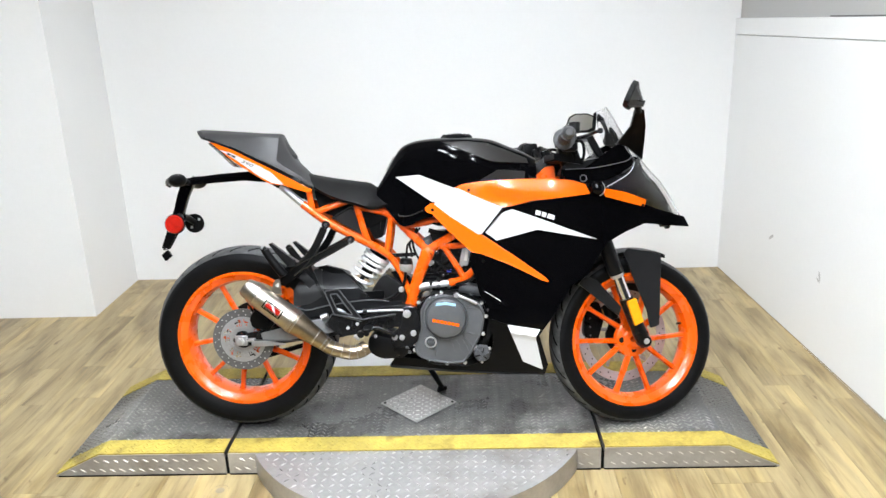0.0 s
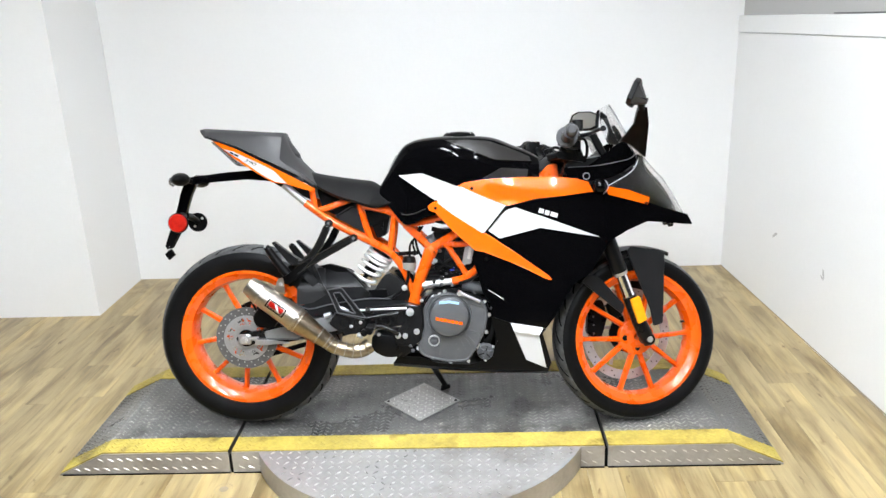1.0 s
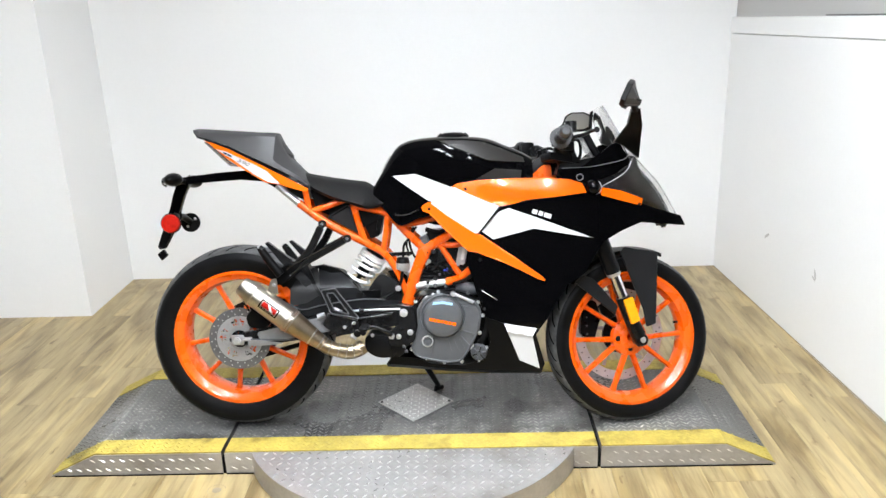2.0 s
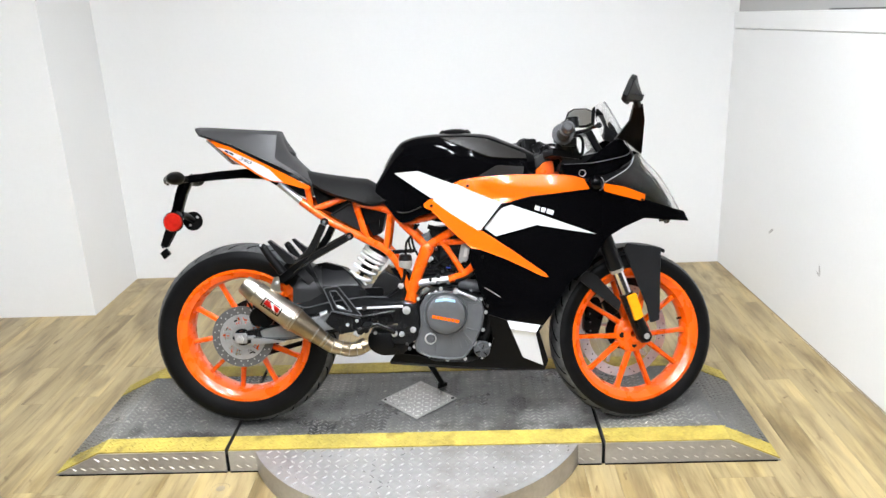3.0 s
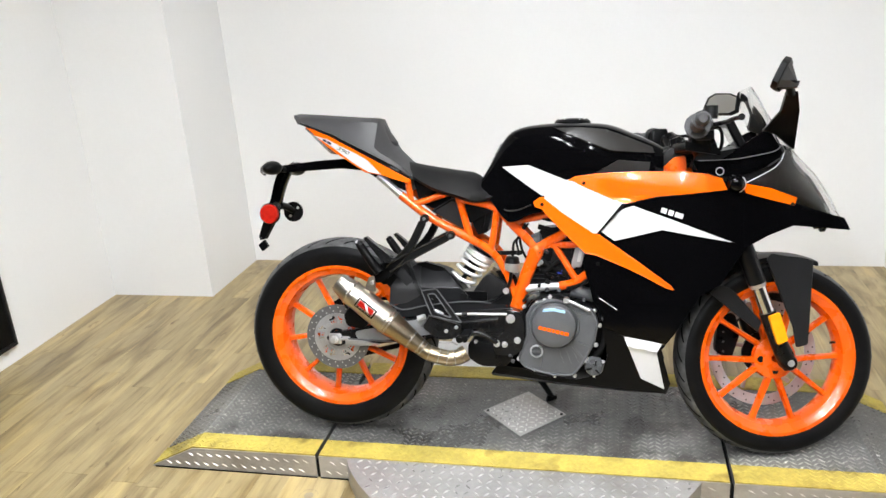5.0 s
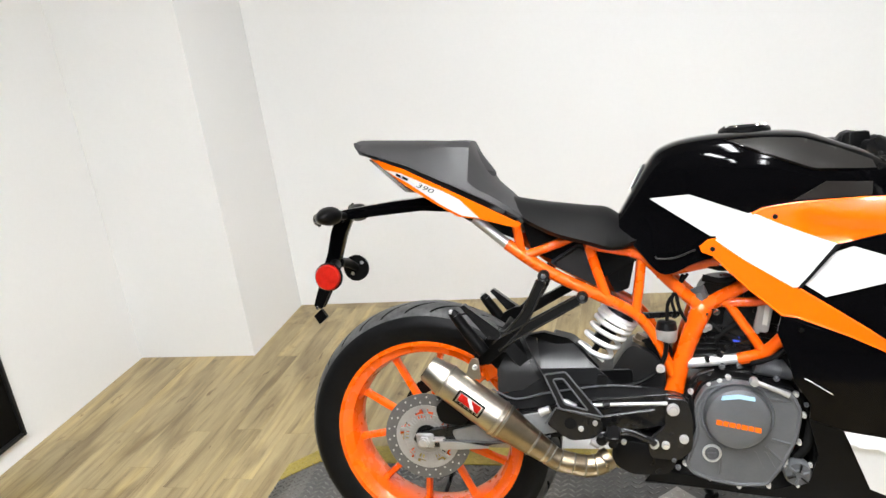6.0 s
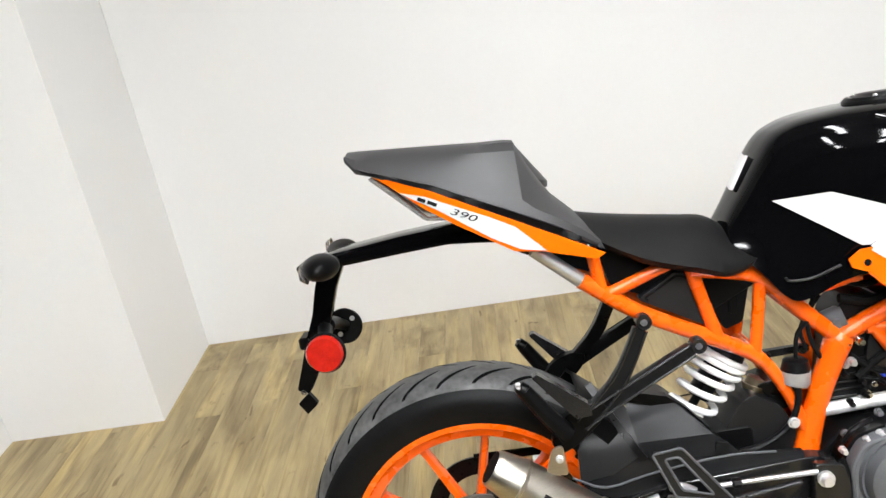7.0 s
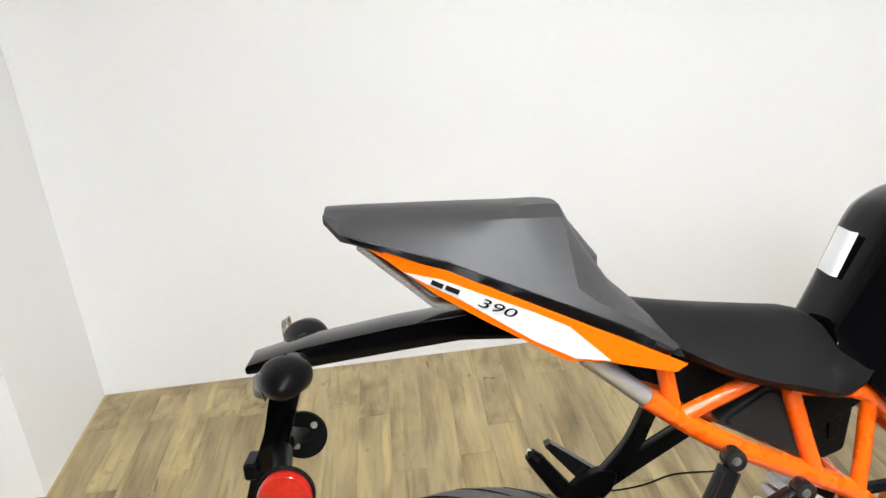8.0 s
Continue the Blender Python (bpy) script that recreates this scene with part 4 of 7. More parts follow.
for x0, x1 in ((0.018, 0.030), (0.032, 0.042), (0.044, 0.056), (0.058, 0.066), (0.068, 0.080), (0.082, 0.092), (0.094, 0.107)):
    z0, z1 = (0.394 - (x - 0.018) * 0.215 for x in (x0, x1))
    part("clutch_print", prism([(x0, z0), (x1, z1), (x1 + 0.002, z1 + 0.0105), (x0 + 0.002, z0 + 0.0105)], -0.1532, -0.151), M_ORANGE, bike, "orange printed bar", 0)
part("clutch_badge", prism(rounded([(0.030, 0.447), (0.034, 0.456), (0.066, 0.459), (0.098, 0.452), (0.098, 0.444), (0.066, 0.450)], 0.002), -0.1532, -0.149), M_BLUE, bike, "pale blue printed bar", 0)
part("oil_filler", join(lathe([(-0.128, 0), (-0.128, 0.012), (-0.12, 0.016), (-0.118, 0.016)], 20, centre=(0.010, 0, 0.318)), lathe([(-0.130, 0.010), (-0.131, 0.012), (-0.128, 0.014)], 20, centre=(0.010, 0, 0.318)), box(0.001, 0.019, -0.134, -0.127, 0.315, 0.321, 0.001)), M_ENGINE, bike, "grey oil filler cap with a grip bar")
part("filler_ring", lathe([(-0.1235, 0.0150), (-0.1295, 0.0160), (-0.1295, 0.0185), (-0.1235, 0.0205)], 28, centre=(0.010, 0, 0.318)), M_BOLT, bike, "bright ring round the oil filler")
for k, (bx, bz) in enumerate(((-0.031, 0.402), (-0.038, 0.345), (-0.046, 0.289), (0.004, 0.256), (0.064, 0.240), (0.124, 0.242), (0.160, 0.297), (0.187, 0.340), (0.198, 0.400), (-0.028, 0.453), (0.011, 0.466), (0.033, 0.474), (0.050, 0.484), (0.104, 0.472), (0.184, 0.446))):
    part("cover_bolt", bolt(bx, -0.106, bz, 0.0062, 0.016, 6), M_BOLT, bike, "bright cover bolt", 25)
for k in range(3):
    part("cover_rib", prism([(0.075 + k * 0.02, 0.322), (0.080 + k * 0.02, 0.322), (0.090 + k * 0.024, 0.285), (0.086 + k * 0.024, 0.285)], -0.1245, -0.121), M_ENGINE, bike)
part("water_pump", lathe([(-0.135, 0), (-0.135, 0.010), (-0.128, 0.012), (-0.128, 0.024), (-0.12, 0.028), (-0.10, 0.028)], 28, centre=(0.182, 0, 0.275)), M_ENGINE, bike, "round grey water pump cover")
for k in range(3):
    a = radians(30 + 120 * k)
    part("pump_bolt", bolt(0.182 + 0.030 * math.cos(a), -0.110, 0.275 + 0.030 * math.sin(a), 0.005, 0.012), M_BOLT, bike, "", 25)
for k in range(6):
    a = radians(60 * k + 15)
    part("pump_rib", moved(box(-0.002, 0.002, -0.137, -0.128, 0.006, 0.024, 0.0008), Matrix.Translation((0.182, 0, 0.275)) @ Matrix.Rotation(a, 4, "Y")), M_ENGINE if k % 2 else M_DARK, bike)
part("pump_hose", tube([(0.182, -0.10, 0.300), (0.205, -0.10, 0.330), (0.215, -0.095, 0.380), (0.212, -0.09, 0.430), (0.19, -0.08, 0.49), (0.165, -0.07, 0.53)], 0.010, 12, 6), M_GAP, bike, "thick black coolant hose")
part("clutch_arm", join(tube([(0.098, -0.128, 0.480), (0.128, -0.131, 0.468), (0.168, -0.130, 0.449)], [0.0065, 0.005, 0.006], 10, 4, 0.7), lathe([(-0.140, 0), (-0.140, 0.008), (-0.134, 0.009), (-0.118, 0.009)], 16, centre=(0.100, 0, 0.479))), M_ALU, bike, "silver clutch release arm")
part("starter_motor", join(tube([(0.110, -0.062, 0.497), (0.185, -0.062, 0.480)], 0.020, 18), tube([(0.120, -0.062, 0.495), (0.124, -0.062, 0.494)], 0.0215, 18), tube([(0.160, -0.062, 0.486), (0.164, -0.062, 0.485)], 0.0215, 18)), M_ENGINE, bike, "dark grey starter motor")
for pts, r in (([(-0.030, -0.115, 0.470), (-0.012, -0.118, 0.492), (0.020, -0.110, 0.500)], 0.0045), ([(-0.036, -0.118, 0.440), (-0.044, -0.120, 0.400), (-0.040, -0.118, 0.360)], 0.0038),
               ([(-0.045, -0.117, 0.430), (-0.053, -0.119, 0.395), (-0.050, -0.117, 0.372)], 0.0038), ([(0.10, -0.085, 0.505), (0.14, -0.095, 0.520), (0.175, -0.100, 0.545)], 0.006)):
    part("cover_hose", tube(pts, r, 8, 6), M_DARK, bike, "black hose along the side cover")
for x, y, z, r in ((-0.020, -0.10, 0.478, 0.007), (0.012, -0.10, 0.492, 0.006), (0.040, -0.09, 0.503, 0.007), (0.075, -0.08, 0.500, 0.006), (0.150, -0.085, 0.472, 0.006), (0.196, -0.10, 0.452, 0.005), (0.205, -0.10, 0.420, 0.005), (-0.070, -0.125, 0.304, 0.006), (-0.062, -0.125, 0.286, 0.006)):
    part("engine_bolt", bolt(x, y, z, r, 0.012), M_ENGINE, bike, "", 25)
cyl = [box(-0.075, 0.075, -0.040, 0.040, 0.0, 0.13, 0.012)]
for k in range(4):
    cyl.append(box(-0.082, 0.082, -0.044, 0.044, 0.02 + k * 0.026, 0.028 + k * 0.026, 0.002))
part("cylinder", moved(join(*cyl), pose(0.10, 0, 0.45, 0, 14, 0)), M_DARK, bike, "black finned cylinder")
part("cylinder_head", moved(box(-0.08, 0.085, -0.042, 0.042, 0.13, 0.225, 0.014, 2), pose(0.10, 0, 0.45, 0, 14, 0)), M_DARK, bike, "black cylinder head")
part("head_cover", moved(prism(rounded([(-0.06, 0.14), (0.06, 0.14), (0.05, 0.215), (-0.05, 0.215)], 0.02), -0.050, -0.040, 0.004), pose(0.10, 0, 0.45, 0, 14, 0)), M_DARK, bike, "black head side cover")
part("coolant_box", prism(rounded([(0.11, 0.57), (0.14, 0.565), (0.155, 0.63), (0.125, 0.64)], 0.008), -0.058, -0.04, 0.003), M_ALU, bike, "pale grey bracket")
part("coolant_label", prism([(0.128, 0.585), (0.138, 0.583), (0.146, 0.625), (0.136, 0.627)], -0.0605, -0.0575), M_PAPER, bike, "white label strip", 0)
part("wire_plug", box(0.068, 0.085, -0.055, -0.045, 0.545, 0.556, 0.002), mat("blue_plug", (0.02, 0.05, 0.5), 0.4), bike, "small blue plug")
random.seed(4)
HOSES = [([(-0.03, -0.09, 0.70), (-0.045, -0.10, 0.66), (-0.04, -0.10, 0.62), (-0.02, -0.09, 0.58)], 0.004), ([(-0.02, -0.085, 0.70), (-0.055, -0.09, 0.65), (-0.05, -0.095, 0.61)], 0.0035),
         ([(0.02, -0.10, 0.59), (0.05, -0.105, 0.565), (0.09, -0.105, 0.55), (0.12, -0.09, 0.57)], 0.005),
         ([(0.03, -0.10, 0.55), (0.06, -0.106, 0.575), (0.10, -0.10, 0.60)], 0.006), 
         ([(0.015, -0.10, 0.72), (0.06, -0.10, 0.71), (0.10, -0.09, 0.73)], 0.006), ([(0.01, -0.09, 0.69), (0.06, -0.095, 0.68), (0.11, -0.09, 0.70)], 0.008),
         ([(-0.04, -0.115, 0.43), (-0.035, -0.118, 0.40), (-0.03, -0.115, 0.36), (-0.04, -0.11, 0.30)], 0.004), ([(-0.03, -0.113, 0.44), (-0.022, -0.115, 0.40), (-0.02, -0.113, 0.37)], 0.004)]
for pts, r in HOSES:
    if max(p[2] for p in pts) > 0.5 and pts[0][0] > -0.05:
        pts = [(x, y * 0.48, z) for x, y, z in pts]
    part("hose", tube(pts, r, 8, 6), M_GAP, bike, "black hose")
for k in range(16):
    x, z = random.uniform(0.0, 0.13), random.uniform(0.50, 0.62)
    part("engine_fitting", bolt(x, random.uniform(-0.052, -0.042), z, random.uniform(0.004, 0.008), random.uniform(0.008, 0.02)), random.choice((M_CHROME, M_DARK, M_DARK, M_ALU)), bike, "", 25)
part("wire_guide", tube([(0.196, -0.140, 0.489), (0.206, -0.143, 0.484), (0.246, -0.153, 0.459)], 0.0011, 8, 3), M_ALU, bike, "thin bright straight wire")
part("airbox", prism(rounded([(-0.02, 0.70), (0.34, 0.78), (0.36, 0.86), (0.0, 0.85)], 0.02), -0.03, 0.03, 0.01), M_DARK, bike, "black airbox under the tank")
part("cylinder_barrel", prism(rounded([(-0.022, 0.480), (-0.010, 0.600), (0.002, 0.660), (0.020, 0.684), (0.066, 0.688), (0.150, 0.640), (0.200, 0.560), (0.200, 0.480)], 0.012), -0.036, 0.036, 0.006), M_DARK, bike, "black finned cylinder barrel")
part("cam_cover", prism(rounded([(0.046, 0.575), (0.055, 0.625), (0.098, 0.615), (0.130, 0.575), (0.120, 0.535), (0.066, 0.540)], 0.012), -0.046, -0.034, 0.004, 2), M_SATIN, bike, "black cam cover")
part("throttle_body", join(tube([(-0.006, -0.020, 0.640), (0.024, -0.030, 0.652)], [0.022, 0.024], 18), tube([(0.002, -0.040, 0.644), (0.004, -0.050, 0.645)], [0.012, 0.011], 14)), M_ENGINE, bike, "dark grey throttle body")
for k in range(6):
    part("cooling_fin", box(-0.014 + 0.004 * k, 0.040 + 0.004 * k, -0.0415, -0.034, 0.512 + 0.013 * k, 0.5165 + 0.013 * k, 0.001), M_SATIN, bike)
part("radiator", box(0.27, 0.31, -0.12, 0.12, 0.35, 0.68, 0.006), M_DARK, bike, "black radiator")
part("inner_duct", prism(rounded([(0.22, 0.26), (0.37, 0.24), (0.36, 0.36), (0.44, 0.50), (0.50, 0.60), (0.62, 0.68), (0.70, 0.74), (0.50, 0.80), (0.26, 0.76), (0.2, 0.62)], 0.02), -0.095, 0.095, 0.006), M_GAP, bike, "black inner ducting")

# rear shock
S0, S1 = Vector((-0.249, 0.004, 0.499)), Vector((-0.173, 0.004, 0.603))
ax = (S1 - S0).normalized()
across = Vector((ax.z, 0, -ax.x))
coil = []
for k in range(161):
    u = k / 160
    a = 2 * math.pi * 6.3 * u
    w = 0.037 + 0.005 * min(1.0, u * 1.6)
    coil.append(S0.lerp(S1, 1.75 * u - 0.75 * u * u) + across * (w * math.cos(a)) + Vector((0, w * math.sin(a), 0)))
part("shock_spring", tube(coil, 0.0060, 10), M_SPRING, bike, "white coil spring of the rear shock")
part("shock_body", tube([S0 - ax * 0.04, S0.lerp(S1, 0.30), S0.lerp(S1, 0.31), S1], [0.008, 0.008, 0.021, 0.022], 16), M_DARK, bike, "black damper")
part("shock_seat", tube([S0 - ax * 0.016, S0 - ax * 0.008], [0.026, 0.030], 20), M_DARK, bike, "black lower spring seat")
part("shock_top", tube([S1, S1 + ax * 0.012, S1 + ax * 0.03], [0.036, 0.034, 0.022], 20), M_DARK, bike, "black upper spring seat")
part("intake_boot", prism(rounded([(-0.165, 0.528), (-0.145, 0.541), (-0.097, 0.514), (-0.074, 0.464), (-0.086, 0.425), (-0.150, 0.425), (-0.203, 0.472)], 0.015), -0.045, 0.06, 0.012, 3), M_RUBBER, bike, "dark grey rubber boot")
part("boot_neck", join(tube([(-0.135, 0.0, 0.520), (-0.120, 0.0, 0.552)], [0.020, 0.017], 20), tube([(-0.128, 0.0, 0.536), (-0.126, 0.0, 0.541)], 0.0215, 20)), M_STEEL_HOT, bike, "brown metal neck above the boot")
part("reservoir_cup", tube([(-0.073, -0.048, 0.551), (-0.072, -0.048, 0.555), (-0.071, -0.048, 0.577)], [0.020, 0.0235, 0.0245], 24), M_CUP, bike, "milky fluid cup")
part("reservoir_cap", tube([(-0.071, -0.048, 0.577), (-0.0708, -0.048, 0.580), (-0.070, -0.048, 0.594), (-0.0698, -0.048, 0.597)], [0.0240, 0.0235, 0.0205, 0.016], 24), M_DARK, bike, "black cap of the fluid cup")
part("cup_bracket", join(prism(rounded([(-0.128, 0.598), (-0.128, 0.611), (-0.040, 0.613), (-0.040, 0.601)], 0.003), -0.034, -0.022, 0.002), bolt(-0.052, -0.034, 0.606, 0.008, 0.008), bolt(-0.112, -0.034, 0.605, 0.006, 0.006)), M_DARK, bike, "black bracket above the fluid cup", 30)
part("shock_link", prism(rounded([(-0.130, 0.545), (-0.098, 0.552), (-0.060, 0.530), (-0.058, 0.500), (-0.090, 0.495)], 0.008), -0.020, 0.050, 0.006), M_DARK, bike, "black link behind the shock")
part("cup_hose", tube([(-0.069, -0.048, 0.596), (-0.064, -0.050, 0.640), (-0.04, -0.05, 0.665)], 0.004, 8, 5), M_GAP, bike, "thin black hose")
part("sleeve_hose", tube([(-0.179, -0.064, 0.449), (-0.148, -0.066, 0.455), (-0.115, -0.066, 0.470), (-0.092, -0.065, 0.490), (-0.077, -0.062, 0.520), (-0.072, -0.058, 0.556)], 0.0055, 8, 6), M_DARK, bike, "black sheathed hose")
part("hose_clip", bolt(-0.088, -0.068, 0.492, 0.010, 0.008, 8), M_BOLT, bike, "bright clip bolt", 25)

# exhaust
MUF = Vector((0.79, 0, -0.613)).normalized()
m0 = Vector((-0.600, -0.165, 0.530))
def along(d):
    p = m0 + MUF * d * 1.02
    return (p.x, p.y + 0.12 * max(0, d - 0.15) ** 2, p.z)
part("silencer", tube([along(0), along(0.006), along(0.045), along(0.05), along(0.055), along(0.185), along(0.19), along(0.197)], [0.029, 0.0315, 0.0385, 0.0390, 0.0390, 0.0412, 0.0414, 0.0412], 36), M_STEEL, bike, "brushed steel silencer")
part("silencer_cone", tube([along(0.197), along(0.285), along(0.318), along(0.325)], [0.0412, 0.0295, 0.0250, 0.0245], 36), M_STEEL_HOT, bike, "heat-tinted silencer cone")
bend = smooth_line([along(0.318), along(0.345), (-0.288, -0.156, 0.302), (-0.258, -0.149, 0.294), (-0.230, -0.141, 0.296), (-0.208, -0.132, 0.306)], 5)
part("exhaust_bend", tube(bend, 0.0242, 28), M_STEEL_HOT, bike, "welded heat-tinted exhaust bend")
for k in range(2, len(bend) - 2, 4):
    d = (bend[k + 1] - bend[k - 1]).normalized() * 0.002
    part("weld_bead", tube([bend[k] - d, bend[k], bend[k] + d], [0.0242, 0.0256, 0.0242], 28), M_STEEL, bike, "weld bead")
for d, r in ((0.050, 0.0402), (0.190, 0.0428), (0.203, 0.0418), (0.283, 0.0302), (0.316, 0.0254)):
    part("silencer_belt", tube([along(d - 0.0035), along(d - 0.002), along(d + 0.002), along(d + 0.0035)], [r - 0.001, r + 0.0012, r + 0.0008, r - 0.002], 36), M_STEEL, bike, "welded belt of the silencer")
part("silencer_mouth", tube([along(0.03), along(-0.001)], 0.027, 24), M_GAP, bike, "dark mouth of the silencer")
lab = [tuple((m0 + MUF * a + Vector((MUF.z, 0, -MUF.x)) * b * 1.0)[i] for i in (0, 2)) for a, b in ((0.087, -0.018), (0.157, -0.018), (0.157, 0.014), (0.087, 0.014))]
def muf_h(x, z):
    p = Vector((x, 0, z)) - Vector((m0.x, 0, m0.z))
    d = (p - MUF * p.dot(MUF)).length
    return 0.165 + math.sqrt(max(1e-6, 0.0400 ** 2 - d * d))
part("silencer_label", panel(lab, muf_h, 0.002, 0.0010, step=0.008), M_GAP, bike, "dark label plate")
lab2 = [tuple((m0 + MUF * a + Vector((MUF.z, 0, -MUF.x)) * b)[i] for i in (0, 2)) for a, b in ((0.092, -0.014), (0.152, -0.014), (0.152, 0.010), (0.092, 0.010))]
part("label_field", panel(lab2, muf_h, 0.002, 0.0018, step=0.008), M_STEEL, bike, "bright label field")
def on_silencer(name, corners, proud, material, label):
    quad = [tuple((m0 + MUF * a + Vector((MUF.z, 0, -MUF.x)) * b)[i] for i in (0, 2)) for a, b in corners]
    part(name, panel(quad, muf_h, 0.002, proud, step=0.008), material, bike, label)


on_silencer("label_red", ((0.095, -0.013), (0.149, -0.013), (0.149, 0.004), (0.095, 0.004)), 0.0024, M_RED, "red field of the label")
on_silencer("label_slash", ((0.112, -0.013), (0.122, -0.013), (0.140, 0.004), (0.130, 0.004)), 0.0030, M_WHITE, "white slash on the label")
for a in range(5):
    on_silencer("label_print", ((0.096 + a * 0.011, 0.006), (0.104 + a * 0.011, 0.006), (0.104 + a * 0.011, 0.009), (0.096 + a * 0.011, 0.009)), 0.0024, M_GAP, "dark printed bar")
part("silencer_hanger", prism(rounded([(-0.515, 0.505), (-0.500, 0.548), (-0.482, 0.552), (-0.478, 0.500)], 0.008), -0.168, -0.162, 0.001), M_STEEL, bike, "polished silencer hanger")
part("hanger_bolt", bolt(-0.490, -0.168, 0.530, 0.007, 0.005), M_BOLT, bike, "", 25)
part("exhaust_clamp", join(tube([(-0.220, -0.137, 0.301), (-0.207, -0.131, 0.308)], 0.0258, 24), bolt(-0.211, -0.160, 0.300, 0.006, 0.012)), M_STEEL_HOT, bike, "dark exhaust clamp")
part("catalyst_box", prism(rounded([(-0.20, 0.345), (-0.11, 0.335), (-0.06, 0.30), (-0.08, 0.265), (-0.16, 0.262), (-0.205, 0.29)], 0.02), -0.12, 0.03, 0.012, 2), M_DARK, bike, "black exhaust chamber")
part("chain_guard_tab", join(prism(rounded([(-0.497, 0.497), (-0.466, 0.512), (-0.455, 0.486), (-0.487, 0.462)], 0.006), -0.068, -0.050, 0.002), tube([(-0.52, -0.06, 0.456), (-0.48, -0.06, 0.49)], 0.008, 8)), M_ORANGE_FRAME, bike, "orange lug")

# passenger foot-peg brackets, both sides
for s in (-1, 1):
    y = s * 0.126
    def leg(line, w0, w1, y0, y1, bevel):
        """A flat bar of even taper along a bent line."""
        left, right = [], []
        for k, (x, z) in enumerate(line):
            a, b = line[max(0, k - 1)], line[min(len(line) - 1, k + 1)]
            d = Vector((b[0] - a[0], b[1] - a[1])).normalized()
            w = w0 + (w1 - w0) * k / (len(line) - 1)
            left.append((x - d.y * w, z + d.x * w))
            right.append((x + d.y * w, z - d.x * w))
        return prism(left + right[::-1], y0, y1, bevel, 2)
    ARMS = (((-0.446, 0.566), (-0.414, 0.594), (-0.386, 0.622), (-0.367, 0.648), (-0.350, 0.680), (-0.334, 0.713)), ((-0.446, 0.570), (-0.405, 0.592), (-0.349, 0.621), (-0.300, 0.646), (-0.257, 0.668)))
    for line in ARMS:
        part("peg_bracket_arm", leg(line, 0.0135, 0.0110, y - 0.008, y + 0.008, 0.002), M_DARK, bike, "black peg bracket arm")
        part("bracket_groove", leg(line[1:], 0.0085, 0.0065, min(y + s * 0.0070, y + s * 0.0086), max(y + s * 0.0070, y + s * 0.0086), 0.0), M_GAP, bike, "dark groove")
        for side in (-1, 1):
            edge = []
            for k, (x, z) in enumerate(line):
                a, b = line[max(0, k - 1)], line[min(len(line) - 1, k + 1)]
                d = Vector((b[0] - a[0], b[1] - a[1])).normalized()
                w = side * (0.0112 - 0.0022 * k / (len(line) - 1))
                edge.append((x - d.y * w, y + s * 0.0082, z + d.x * w))
            part("bracket_edge", tube(edge, 0.0030, 8, 3), M_SATIN, bike, "raised edge of the bracket arm")
    for bx, bz in ((-0.328, 0.724), (-0.247, 0.673)):
        part("bracket_eye", lathe([(y - 0.010, 0.0060), (y - 0.011, 0.0115), (y - 0.009, 0.0130), (y + 0.009, 0.0130), (y + 0.011, 0.0115), (y + 0.010, 0.0060)], 24, centre=(bx, 0, bz)), M_SATIN, bike, "black bolt eye")
    part("peg_bracket_foot", prism(rounded([(-0.500, 0.545), (-0.468, 0.588), (-0.430, 0.604), (-0.400, 0.598), (-0.412, 0.570), (-0.455, 0.534), (-0.485, 0.520)], 0.01), y - 0.010, y + 0.010, 0.003), M_PLASTIC, bike, "black peg bracket foot")
    for bx, bz in ((-0.328, 0.724), (-0.247, 0.673)):
        bm = bolt(bx, -0.134, bz, 0.0055, 0.004)
        part("bracket_bolt", moved(bm, Matrix.Diagonal((1, -1, 1, 1))) if s > 0 else bm, M_ENGINE, bike, "", 25)
    yo = s * 0.15
    # the folded peg points up and back along the bracket
    sink = Matrix.Translation((0.012, 0, -0.026)) if s > 0 else Matrix.Identity(4)
    part("passenger_peg", moved(join(tube([(-0.470, yo, 0.560), (-0.500, yo, 0.60), (-0.530, yo, 0.645)], [0.016, 0.015, 0.013], 10), tube([(-0.530, yo, 0.645), (-0.538, yo, 0.655)], [0.013, 0.010], 10)), sink), M_PLASTIC, bike, "folded black passenger foot peg")
    part("peg_blade", moved(prism(rounded([(-0.516, 0.667), (-0.507, 0.672), (-0.432, 0.612), (-0.428, 0.592), (-0.455, 0.590)], 0.003), yo - 0.010, yo + 0.010, 0.003), sink), M_SATIN, bike, "black peg blade")
    bm = bolt(-0.538, -0.15, 0.655, 0.005, 0.012)
    part("peg_screw", moved(moved(bm, Matrix.Diagonal((1, -1, 1, 1))), sink) if s > 0 else bm, M_BOLT, bike, "", 25)

# rider foot controls on the right
def ring_plate(outer, inner, y0, y1):
    """A flat plate with an opening; both outlines have the same number of corners."""
    bm = bmesh.new()
    loops = [[bm.verts.new((x, y, z)) for x, z in line] for line, y in ((outer, y0), (inner, y0), (inner, y1), (outer, y1))]
    n = len(outer)
    for a, b in zip(loops, loops[1:] + loops[:1]):
        for i in range(n):
            bm.faces.new((a[i], a[(i + 1) % n], b[(i + 1) % n], b[i]))
    return bm


